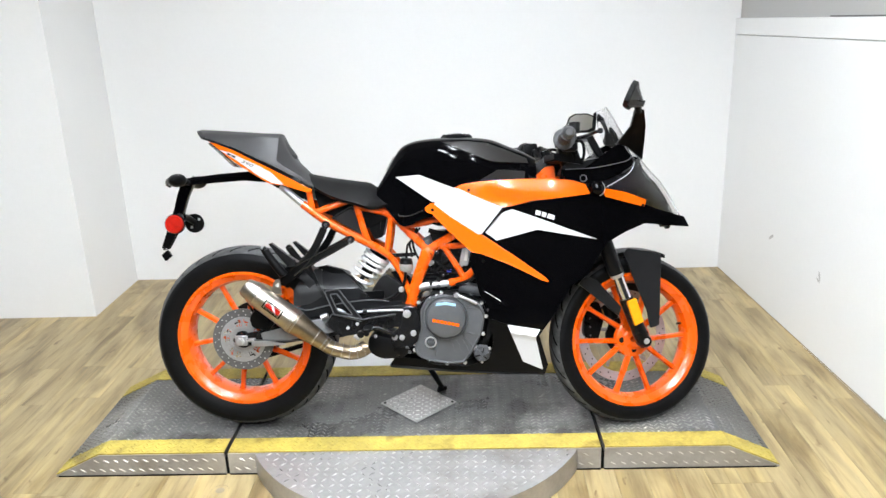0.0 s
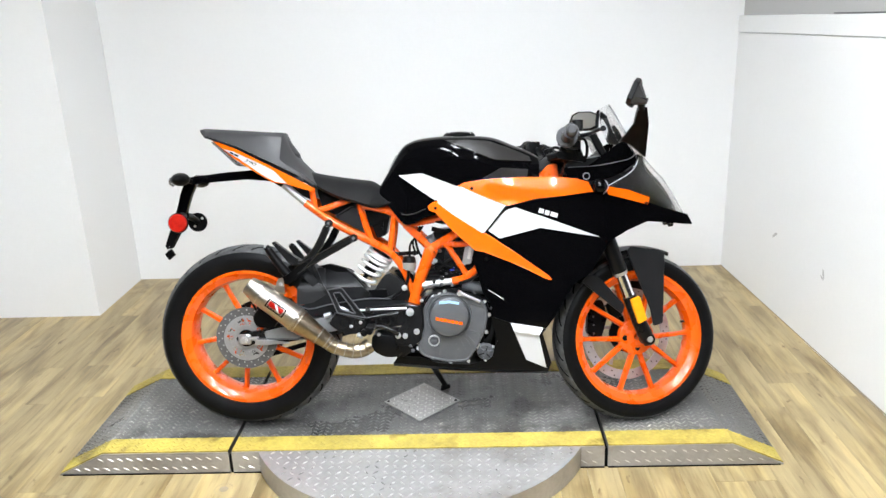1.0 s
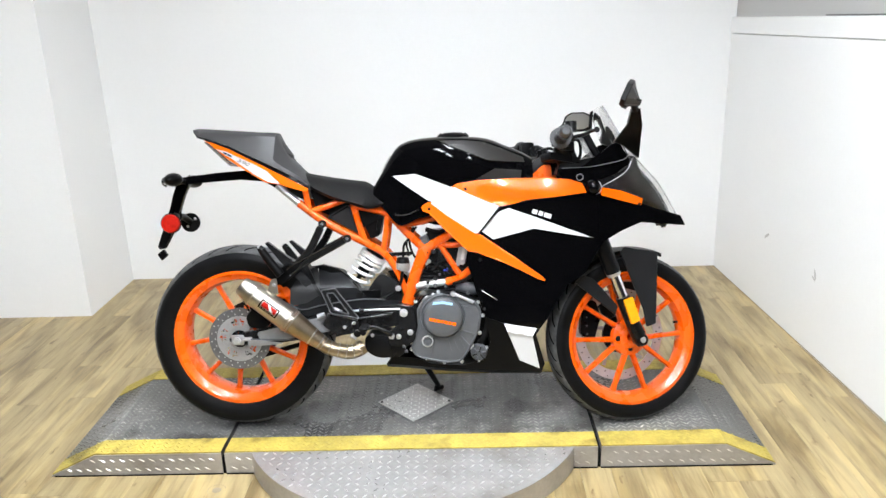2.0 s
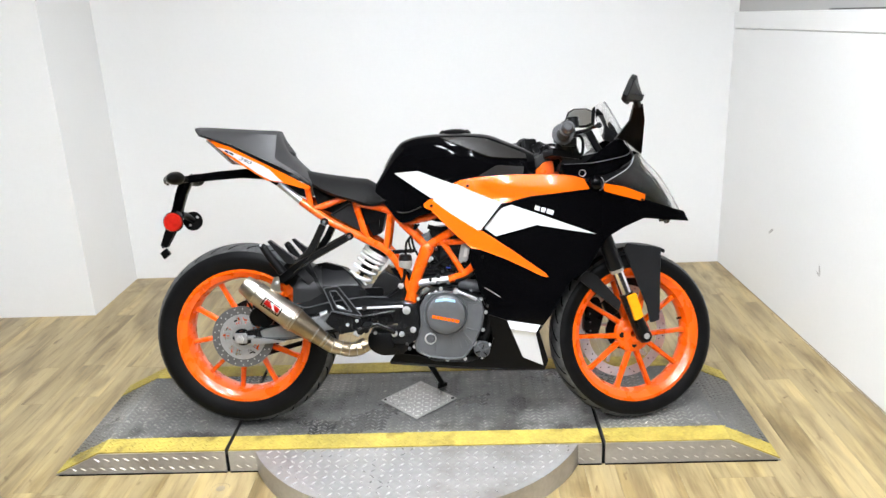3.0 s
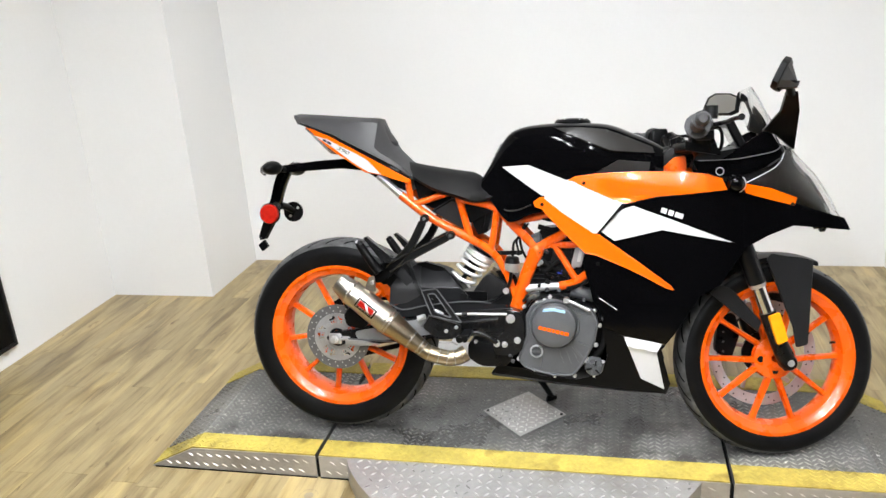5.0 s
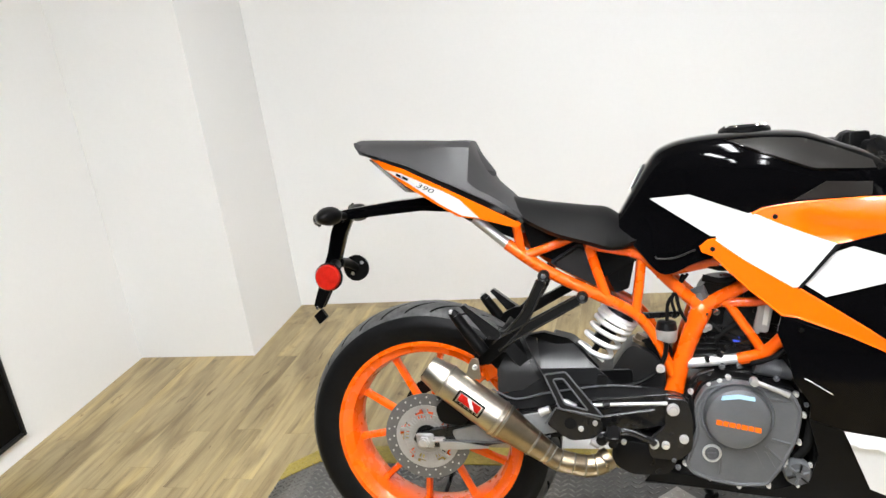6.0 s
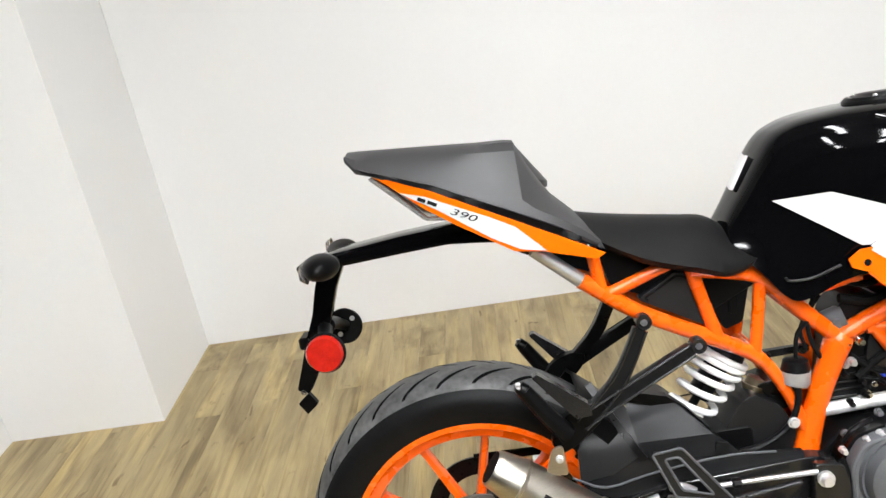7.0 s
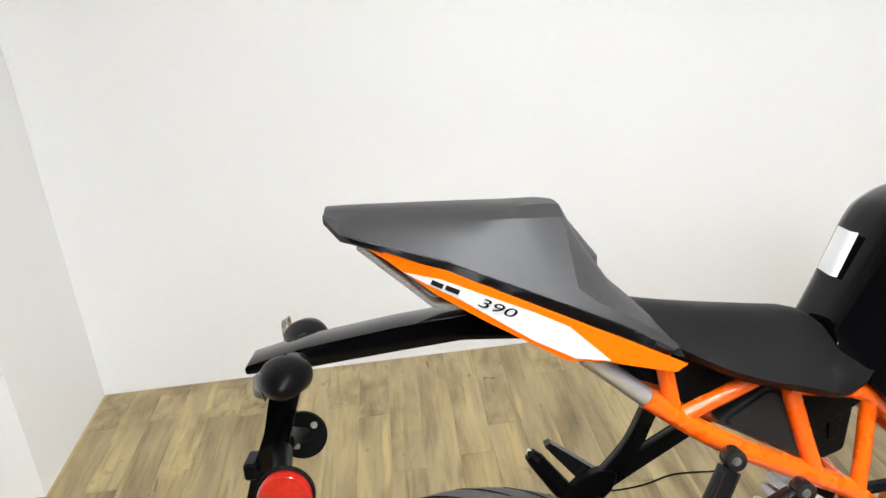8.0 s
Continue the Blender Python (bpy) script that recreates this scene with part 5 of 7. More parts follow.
GUARD = [(-0.341, 0.503), (-0.293, 0.509), (-0.216, 0.405), (-0.310, 0.424)]
GUARD_IN = [(-0.322, 0.492), (-0.299, 0.494), (-0.248, 0.420), (-0.298, 0.435)]
part("heel_guard", ring_plate(rounded(GUARD, 0.008), rounded(GUARD_IN, 0.005), -0.141, -0.130), M_HUGGER, bike, "satin black open heel guard", 30)
# edge highlights of the heel guard, put in as lighter grey tubes
for line in (GUARD, GUARD_IN):
    part("heel_guard_rim", tube([(x, -0.1412, z) for x, z in rounded(line, 0.006) + rounded(line, 0.006)[:1]], 0.0020, 6), M_ENGINE, bike, "lighter line for the highlight on the heel guard edge")
part("heel_guard_plate", prism(rounded([(-0.320, 0.424), (-0.221, 0.398), (-0.218, 0.372), (-0.238, 0.351), (-0.292, 0.345), (-0.345, 0.385)], 0.012), -0.132, -0.120, 0.004), M_SATIN, bike, "black rear-set plate")
part("plate_hole", lathe([(-0.1325, 0), (-0.1325, 0.013), (-0.131, 0.014)], 20, centre=(-0.290, 0, 0.386)), M_GAP, bike, "dark hole in the rear-set plate")
# grey tube that colours in the highlight on the plate's upper edge
part("plate_rim", tube([(x, -0.1325, z) for x, z in ((-0.345, 0.386), (-0.320, 0.423), (-0.222, 0.397))], 0.0022, 6), M_ENGINE, bike, "lighter line for the highlight on the rear-set plate edge")
part("master_cylinder", join(tube([(-0.318, -0.130, 0.436), (-0.297, -0.131, 0.437), (-0.276, -0.130, 0.425)], 0.006, 10, 4), tube([(-0.357, -0.128, 0.410), (-0.334, -0.128, 0.419)], [0.010, 0.008], 10)), M_ALU, bike, "bright ends of the brake master cylinder")
part("brake_pedal", tube([(-0.224, -0.147, 0.353), (-0.203, -0.150, 0.369), (-0.165, -0.150, 0.375), (-0.124, -0.148, 0.358), (-0.108, -0.145, 0.345)], [0.010, 0.0085, 0.0080, 0.0075, 0.007], 10, 5, 0.7), M_SATIN, bike, "black brake pedal")
# the pedal's top highlight is a thin lighter tube
part("pedal_edge", tube([(-0.200, -0.154, 0.375), (-0.165, -0.154, 0.3805), (-0.126, -0.152, 0.3645)], 0.0016, 6, 5), M_ENGINE, bike, "lighter line for the highlight on top of the brake pedal")
part("pedal_eye", lathe([(-0.158, 0), (-0.158, 0.008), (-0.155, 0.012), (-0.140, 0.012)], 20, centre=(-0.222, 0, 0.356)), M_DARK, bike, "black eye of the brake pedal")
part("peg_end", tube([(-0.246, -0.142, 0.350), (-0.228, -0.142, 0.338)], [0.008, 0.0065], 12), M_ALU, bike, "bright end of the brake rod")
part("rider_peg", join(tube([(-0.195, -0.13, 0.372), (-0.195, -0.215, 0.372)], 0.010, 10), box(-0.210, -0.180, -0.215, -0.145, 0.376, 0.386, 0.003)), M_DARK, bike, "black rider foot peg")
part("rider_peg", moved(join(tube([(-0.195, -0.13, 0.372), (-0.195, -0.215, 0.372)], 0.010, 10), box(-0.210, -0.180, -0.215, -0.145, 0.376, 0.386, 0.003)), Matrix.Diagonal((1, -1, 1, 1))), M_DARK, bike, "black rider foot peg")
for bx, bz in ((-0.267, 0.375), (-0.235, 0.388), (-0.175, 0.345)):
    part("control_bolt", bolt(bx, -0.13, bz, 0.006, 0.012), M_BOLT, bike, "", 25)
part("brake_rod", tube([(-0.246, -0.130, 0.4285), (-0.160, -0.130, 0.431), (-0.078, -0.130, 0.432)], 0.0042, 10), M_ALU, bike, "bright brake rod")
part("rod_fitting", tube([(-0.217, -0.130, 0.4300), (-0.214, -0.130, 0.4302), (-0.203, -0.130, 0.4305), (-0.200, -0.130, 0.4306)], [0.005, 0.0085, 0.0085, 0.005], 8), M_DARK, bike, "black fitting on the brake rod")
part("brake_linkage", tube([(-0.232, -0.129, 0.399), (-0.105, -0.129, 0.418)], 0.005, 8), M_SATIN, bike, "black brace rod")
part("side_stand", join(tube([(-0.06, 0.10, 0.25), (-0.005, 0.14, 0.15), (0.03, 0.225, 0.058)], [0.013, 0.011, 0.010], 10), tube([(0.015, 0.205, 0.055), (0.045, 0.228, 0.050)], [0.013, 0.012], 10, 0, 0.4)), M_DARK, bike, "black side stand")

# tank
TANK = Loft([(-0.162, [(0, 0.842), (0.03, 0.842), (0.052, 0.834), (0.058, 0.815), (0.066, 0.792)]),
             (-0.130, [(0, 0.893), (0.042, 0.892), (0.060, 0.876), (0.064, 0.820), (0.076, 0.770)]),
             (-0.085, [(0, 0.964), (0.054, 0.963), (0.074, 0.936), (0.076, 0.830), (0.088, 0.715)]),
             (-0.050, [(0, 0.987), (0.064, 0.986), (0.090, 0.958), (0.088, 0.845), (0.090, 0.712)]),
             (0.000, [(0, 0.998), (0.074, 0.997), (0.110, 0.968), (0.104, 0.865), (0.096, 0.735)]),
             (0.080, [(0, 1.003), (0.083, 1.001), (0.126, 0.966), (0.122, 0.888), (0.098, 0.750)]),
             (0.160, [(0, 1.001), (0.088, 0.998), (0.128, 0.956), (0.130, 0.895), (0.104, 0.760)]),
             (0.227, [(0, 0.993), (0.083, 0.988), (0.118, 0.944), (0.128, 0.882), (0.104, 0.770)]),
             (0.290, [(0, 0.968), (0.073, 0.962), (0.104, 0.922), (0.118, 0.872), (0.098, 0.780)]),
             (0.340, [(0, 0.947), (0.062, 0.942), (0.092, 0.902), (0.110, 0.850), (0.098, 0.790)]),
             (0.376, [(0, 0.927), (0.052, 0.922), (0.076, 0.888), (0.090, 0.840), (0.080, 0.800)])], cuts=1, along=5)
part("fuel_tank", TANK.mesh(), M_BLACK, bike, "glossy black fuel tank", 38)
STRIPE_SIDE = [(-0.095, 0.875), (-0.014, 0.881), (0.113, 0.830), (0.039, 0.789), (0.026, 0.790)]
for s in (-1, 1):
    part("tank_stripe", panel(STRIPE_SIDE, TANK.h, 0.002, 0.0015, s, 0.012), M_WHITE, bike, "white stripe on the tank")


def tank_back(y, z):
    """x of the tank's rear face at y and z."""
    xs = np.arange(-0.162, 0.05, 0.002)
    hs = [TANK.h(x, z) for x in xs]
    k = next(i for i, h in enumerate(hs) if h > abs(y) + 0.0005)
    return float(np.interp(abs(y), (hs[k - 1], hs[k]), (xs[k - 1], xs[k])))


bm = bmesh.new()
label_y, label_z = np.linspace(-0.012, 0.048, 9), np.linspace(0.890, 0.944, 9)
slant = np.polyfit(label_z, [tank_back(0.0, z) for z in label_z], 1)
grid = [[bm.verts.new((np.polyval(slant, z) + 0.21 * abs(y) - 0.0025, y, z + 0.001)) for y in label_y] for z in label_z]
for a, b in zip(grid, grid[1:]):
    for k in range(8):
        bm.faces.new((a[k], a[k + 1], b[k + 1], b[k]))
part("tank_label", bm, M_PAPER, bike, "white warning label", 60)
part("fuel_cap", moved(lathe([(0.022, 0), (0.022, 0.03), (0.018, 0.036), (0.018, 0.048), (0.012, 0.054), (-0.02, 0.056)], 40), pose(0.112, 0, 0.994, 90)), M_PLASTIC, bike, "black fuel filler cap")
for k in range(6):
    a = math.pi / 3 * k
    part("cap_screw", moved(lathe([(0.0215, 0), (0.0215, 0.0035), (0.017, 0.004)], 10, centre=(0.042 * math.cos(a), 0, 0.042 * math.sin(a))), pose(0.112, 0, 0.994, 90)), M_CHROME, bike)
# a slim grey tube takes the place of a crescent reflection on the tank
part("tank_trim", tube([(x, -TANK.h(x, z) - 0.002, z) for x, z in ((-0.088, 0.750), (-0.082, 0.744), (-0.048, 0.745), (-0.006, 0.762))], 0.0022, 8, 4), M_PLASTIC_GREY, bike, "thin dark grey line for the crescent reflection low on the tank")
M_PAD = mat("satin_tank_pad", (0.016, 0.0148, 0.0138), 0.42, vary=0.1, scale=14, fine=300, bump=0.05, spec=0.3)
PAD_EDGE = [(0.060, 0.988), (0.130, 0.957), (0.226, 0.917), (0.298, 0.911), (0.350, 0.908)]
for s in (-1, 1):
    part("tank_pad", panel([(0.140, 0.988), (0.211, 0.981), (0.285, 0.953), (0.345, 0.926)] + PAD_EDGE[::-1], TANK.h, 0.003, 0.0022, s, 0.010), M_PAD, bike, "satin brown-black upper panel of the tank")
    part("tank_crease", tube([(x, s * (TANK.h(x, z) + 0.001), z) for x, z in [(float(np.interp(k / 24, [0, 0.25, 0.6, 0.83, 1], [p[0] for p in PAD_EDGE])), float(np.interp(k / 24, [0, 0.25, 0.6, 0.83, 1], [p[1] for p in PAD_EDGE]))) for k in range(25)]], 0.0026, 8), M_BLACK, bike, "glossy crease along the tank")
    part("tank_shoulder", panel([(0.186, 0.858), (0.248, 0.892), (0.338, 0.884), (0.334, 0.858)], TANK.h, 0.003, 0.0025, s, 0.012), M_PAD, bike, "matte dark grey tank shoulder plate")

# seat, tail cowl and tail panels
SEAT_ROWS = [(-0.406, 0.896, 0.058, 0.870), (-0.365, 0.886, 0.090, 0.838), (-0.300, 0.874, 0.112, 0.806), (-0.231, 0.863, 0.117, 0.785), (-0.187, 0.855, 0.110, 0.770), (-0.150, 0.828, 0.093, 0.771), (-0.116, 0.800, 0.066, 0.778)]
SEAT = Loft([(x, [(0, zc)] + [(yb * u, zc + (zb + 0.010 - zc) * d) for u, d in ((0.22, 0.05), (0.48, 0.27), (0.76, 0.62), (1.0, 1.0))] + [(yb - 0.008, zb)]) for x, zc, yb, zb in SEAT_ROWS], cuts=0)
part("seat", SEAT.mesh(), M_SEAT, bike, "matte black rider seat", 80)
part("seat_base", prism(rounded([(-0.38, 0.84), (-0.30, 0.815), (-0.19, 0.775), (-0.13, 0.78), (-0.12, 0.74), (-0.20, 0.70), (-0.36, 0.765)], 0.012), -0.05, 0.05, 0.006), M_PLASTIC, bike, "black tray under the seat")
part("tool_box", prism(rounded([(-0.322, 0.742), (-0.255, 0.782), (-0.232, 0.772), (-0.198, 0.672)], 0.008), -0.064, -0.04, 0.004), M_PLASTIC_GREY, bike, "dark grey triangular side cover")
part("tool_box_rim", tube([(x, -0.065, z) for x, z in rounded([(-0.312, 0.742), (-0.253, 0.775), (-0.236, 0.766), (-0.206, 0.682)], 0.008)], 0.002, 6), M_GAP, bike, "raised edge of the side cover")
part("relay_box", join(prism(rounded([(-0.185, 0.762), (-0.130, 0.748), (-0.148, 0.672), (-0.178, 0.662), (-0.195, 0.70)], 0.006), -0.042, 0.03, 0.004), prism(rounded([(-0.168, 0.745), (-0.150, 0.742), (-0.158, 0.69), (-0.170, 0.69)], 0.003), -0.047, -0.03, 0.002)), M_PLASTIC, bike, "black relay box")

# x; top; ridge half width and height; crease half width and height; base half width and height
COWL_ROWS = [(-0.766, 1.057, 0.038, 1.052, 0.044, 1.050, 0.054, 1.048), (-0.748, 1.056, 0.043, 1.049, 0.053, 1.042, 0.072, 1.028), (-0.722, 1.054, 0.048, 1.045, 0.062, 1.037, 0.086, 1.021),
             (-0.650, 1.048, 0.058, 1.036, 0.074, 1.021, 0.100, 0.991), (-0.590, 1.043, 0.064, 1.029, 0.080, 1.008, 0.1065, 0.966), (-0.547, 1.039, 0.069, 1.0275, 0.0715, 1.018, 0.1095, 0.9475),
             (-0.523, 1.038, 0.063, 1.024, 0.0866, 0.988, 0.111, 0.936), (-0.504, 1.037, 0.058, 1.023, 0.098, 0.961, 0.112, 0.927), (-0.488, 1.034, 0.054, 1.020, 0.1035, 0.942, 0.112, 0.919),
             (-0.468, 0.990, 0.054, 0.975, 0.1085, 0.924, 0.112, 0.909), (-0.437, 0.936, 0.066, 0.924, 0.106, 0.906, 0.112, 0.893), (-0.400, 0.898, 0.074, 0.890, 0.099, 0.880, 0.106, 0.868),
             (-0.372, 0.866, 0.070, 0.861, 0.090, 0.855, 0.094, 0.849)]
COWL = Loft([(x, [(0, zt - 0.003), (wr * 0.6, zt - 0.005), (wr, zr - 0.004), (wc, zc), (wb, zb), (wb - 0.002, zb - 0.008)]) for x, zt, wr, zr, wc, zc, wb, zb in COWL_ROWS], cuts=0, along=1)
part("tail_cowl", COWL.mesh(), M_COWL, bike, "satin graphite single-seat cowl", 22)
lip = bmesh.new()
rows = []
for k in range(13):
    u = k / 6 - 1
    e = 1 - abs(u) ** 3
    y = 0.074 * u
    top = (-0.488 - 0.016 * abs(u), y * 0.80, 1.027 - 0.026 * abs(u) ** 2)
    edge = (-0.442 - 0.056 * abs(u) ** 1.6, y, 0.944 + 0.030 * abs(u) ** 1.6)
    rows.append([lip.verts.new(v) for v in (top, (edge[0] + 0.004 * e, y, edge[2] + 0.010 * e), (edge[0] + 0.003 * e, y, edge[2]), (edge[0] - 0.024 * e, y, edge[2] - 0.004 * e), (top[0] - 0.006, top[1], top[2] - 0.012))])
for a, b in zip(rows, rows[1:]):
    for i in range(5):
        lip.faces.new((a[i], b[i], b[(i + 1) % 5], a[(i + 1) % 5]))
lip.faces.new(rows[0][::-1])
lip.faces.new(rows[-1])
part("cowl_lip", lip, M_COWL, bike, "raised front lip of the cowl", 30)
for s in (-1, 1):
    part("cowl_trim", panel([(-0.740, 1.0265), (-0.63, 0.9885), (-0.508, 0.929), (-0.44, 0.893), (-0.372, 0.852), (-0.368, 0.842), (-0.44, 0.880), (-0.508, 0.916), (-0.63, 0.979), (-0.735, 1.0205)], COWL.h, 0.010, 0.007, s, 0.015), M_PLASTIC, bike, "black lower edge of the cowl")
TAIL_X = curve([-0.75, -0.65, -0.55, -0.45, -0.37], [0.070, 0.105, 0.120, 0.124, 0.113])


def tail_h(x, z):
    return TAIL_X(x)


TAIL = [(-0.737, 1.022), (-0.63, 0.979), (-0.508, 0.916), (-0.44, 0.880), (-0.370, 0.840), (-0.385, 0.833), (-0.463, 0.858), (-0.512, 0.866), (-0.60, 0.922), (-0.645, 0.953), (-0.70, 0.998)]
both("tail_panel", TAIL, tail_h, M_ORANGE, bike, "orange tail side panel", 0.004, 0.0, 0.02)
both("tail_stripe", [(-0.681, 0.982), (-0.640, 0.971), (-0.543, 0.925), (-0.505, 0.904), (-0.462, 0.860), (-0.502, 0.868), (-0.546, 0.893), (-0.620, 0.946)], tail_h, M_PALE, bike, "pale grey stripe on the tail panel", 0.002, 0.0018, 0.02)
for x, z, w in ((-0.653, 0.967, 0.012), (-0.638, 0.960, 0.014)):
    both("tail_print", [(x, z), (x + w, z - w * 0.52), (x + w + 0.003, z - w * 0.52 + 0.005), (x + 0.003, z + 0.005)], tail_h, M_GAP, bike, "black printed bar", 0.001, 0.0026, 0.05)


def lettering(name, body, size, wide, m, h, material, parent, label):
    """Raised print in the built-in font, laid on the half width h of the right side."""
    cu = bpy.data.curves.new(name, "FONT")
    cu.body, cu.size, cu.extrude, cu.shear = body, size, 0.0004, 0.25
    tmp = new(name, cu)
    bpy.context.view_layer.update()
    me = bpy.data.meshes.new_from_object(tmp)
    bpy.data.objects.remove(tmp)
    bpy.data.curves.remove(cu)
    me.transform(m @ Matrix.Diagonal((wide, 1, 1, 1)))
    for v in me.vertices:
        v.co.y += -h(v.co.x, v.co.z) - 0.0024
    me.materials.clear()
    me.materials.append(material)
    ob = new(name, me)
    ob.parent = parent
    return tagged(ob, label)


lettering("tail_number", "390", 0.0150, 1.95, pose(-0.606, 0, 0.9400, 90, 0, 0) @ pose(0, 0, 0, 0, 0, -25.5), tail_h, M_PLASTIC, bike, "dark printed number")
part("tail_core", prism(rounded([(-0.70, 1.005), (-0.50, 0.93), (-0.40, 0.86), (-0.52, 0.875), (-0.60, 0.925)], 0.01), -0.075, 0.075, 0.004), M_DARK, bike, "black tail core")
part("tail_light", prism(rounded([(-0.735, 1.008), (-0.650, 0.924), (-0.605, 0.918), (-0.61, 0.945), (-0.70, 1.008)], 0.006), -0.050, 0.050, 0.008, 2), M_SMOKE, bike, "smoked clear tail light lens")
part("tail_light_core", prism(rounded([(-0.712, 1.0), (-0.648, 0.936), (-0.625, 0.936), (-0.69, 1.0)], 0.005), -0.038, 0.038), M_SILVER, bike, "silver reflector behind the lens")
part("under_tail", prism(rounded([(-0.60, 0.918), (-0.505, 0.864), (-0.395, 0.845), (-0.39, 0.80), (-0.50, 0.85)], 0.008), -0.07, 0.07, 0.004), M_PLASTIC, bike, "black undertail")

# licence plate carrier with its lamps and reflectors
part("plate_arm", prism(rounded([(-0.500, 0.872), (-0.560, 0.905), (-0.600, 0.908), (-0.700, 0.902), (-0.815, 0.890), (-0.885, 0.876), (-0.885, 0.866), (-0.800, 0.866), (-0.700, 0.872), (-0.620, 0.876), (-0.56, 0.87), (-0.505, 0.862)], 0.006), -0.032, 0.032, 0.006, 2), M_BLACK, bike, "glossy black plate carrier arm")
part("plate_drop", prism(rounded([(-0.848, 0.872), (-0.806, 0.868), (-0.828, 0.825), (-0.846, 0.775), (-0.862, 0.725), (-0.900, 0.735), (-0.879, 0.780), (-0.865, 0.83)], 0.008), -0.014, 0.014, 0.005, 2), M_BLACK, bike, "black plate carrier drop")
part("plate_bracket", prism(rounded([(-0.900, 0.735), (-0.862, 0.725), (-0.880, 0.690), (-0.910, 0.640), (-0.932, 0.648), (-0.912, 0.70)], 0.005), -0.012, -0.006, 0.002), M_PLASTIC, bike, "black lower plate bracket")
part("plate_bracket", prism(rounded([(-0.900, 0.735), (-0.862, 0.725), (-0.880, 0.690), (-0.910, 0.640), (-0.932, 0.648), (-0.912, 0.70)], 0.005), 0.006, 0.012, 0.002), M_PLASTIC, bike, "black lower plate bracket")
part("plate_foot", prism(rounded([(-0.936, 0.622), (-0.914, 0.640), (-0.900, 0.618), (-0.922, 0.600)], 0.003), -0.009, 0.004, 0.002), M_PLASTIC, bike, "black bracket foot")
part("plate_bolt", bolt(-0.920, -0.013, 0.645, 0.005, 0.008), M_CHROME, bike, "", 25)
for s in (-1, 1):
    sig = lathe([(-0.056, 0), (-0.053, 0.006), (-0.034, 0.0165), (-0.006, 0.0225), (0.006, 0.0220), (0.03, 0.014), (0.055, 0.008), (0.066, 0.0065), (0.067, 0.0)], 24)
    sig = moved(sig, Matrix.Translation((-0.824, -0.108 if s < 0 else 0.088, 0.884 if s < 0 else 0.872)) @ Matrix.Diagonal((1.35, -s, 1, 1)))
    part("turn_signal", sig, M_PLASTIC, bike, "small black turn signal")
    lens = moved(lathe([(-0.012, 0), (-0.01, 0.012), (0.0, 0.018)], 20), Matrix.Translation((-0.848, s * 0.115, 0.878)) @ pose(0, 0, 0, 0, 0, -90))
    part("signal_lens", lens, M_SMOKE, bike, "smoked signal lens")
    part("signal_stem", tube([(-0.815, s * 0.02, 0.875), (-0.822, s * 0.05, 0.877)], 0.010, 10), M_PLASTIC, bike, "black signal stem")
    refl = lathe([(-0.012, 0), (-0.012, 0.0285), (-0.008, 0.0315), (0.0, 0.0315)], 40)
    at = Matrix.Translation((-0.847, -0.098, 0.737) if s < 0 else (-0.851, 0.108, 0.724)) @ (Matrix.Diagonal((1, -1, 1, 1)) if s > 0 else Matrix())
    part("side_reflector", moved(refl, at), M_RED, bike, "round red side reflector")
    part("reflector_back", moved(lathe([(-0.003, 0.033), (-0.001, 0.0345), (0.006, 0.0345), (0.006, 0)], 40), at), M_GAP, bike, "black reflector backing")
    part("reflector_arm", tube([(-0.847, s * 0.094, 0.745 if s < 0 else 0.728), (-0.855, s * 0.05, 0.748), (-0.860, s * 0.012, 0.755)], [0.010, 0.012, 0.014], 10), M_PLASTIC, bike, "black reflector arm")
    for d in (-1, 1):
        part("reflector_nut", moved(lathe([(0, 0), (0, 0.005), (0.005, 0.006)], 6), Matrix.Translation((-0.847 + d * 0.014, s * 0.092 if s < 0 else 0.100, (0.745 if s < 0 else 0.724) + d * 0.014))), M_BOLT, bike, "", 20)
part("carrier_clip", box(-0.910, -0.892, -0.022, 0.022, 0.724, 0.746, 0.003), M_PLASTIC, bike, "black carrier clip")

# fairing
UPPER = [(0.188, 0.676), (0.263, 0.767), (0.363, 0.787), (0.463, 0.797), (0.543, 0.806), (0.593, 0.796), (0.709, 0.774), (0.768, 0.749), (0.843, 0.726), (0.886, 0.684), (0.860, 0.685),
         (0.798, 0.693), (0.728, 0.701), (0.660, 0.676), (0.601, 0.645), (0.570, 0.60), (0.533, 0.540), (0.477, 0.505), (0.411, 0.393), (0.385, 0.358), (0.265, 0.380), (0.205, 0.40),
         (0.208, 0.433), (0.177, 0.481), (0.167, 0.529), (0.147, 0.586), (0.157, 0.625)]
BELLY = [(0.385, 0.356), (0.373, 0.340), (0.402, 0.236), (0.391, 0.204), (0.268, 0.206), (0.078, 0.214), (-0.135, 0.233), (-0.114, 0.262), (-0.03, 0.252), (0.02, 0.232), (0.13, 0.228), (0.165, 0.240), (0.208, 0.270), (0.222, 0.317), (0.205, 0.398), (0.265, 0.378)]
both("side_fairing", UPPER, fair, M_BLACK, bike, "glossy black side fairing", 0.004, 0.0, 0.025)
both("belly_pan", BELLY, fair, M_PLASTIC, bike, "matte black belly pan", 0.004, -0.001, 0.025)
def fold(x, z):
    """The belly pan's half width with a pressed fold across it."""
    d = z - (0.350 - 0.16 * (x - 0.28))
    return fair(x, z) + 0.012 * max(0.0, 1 - d / 0.028 if d >= 0 else 1 + d / 0.010)


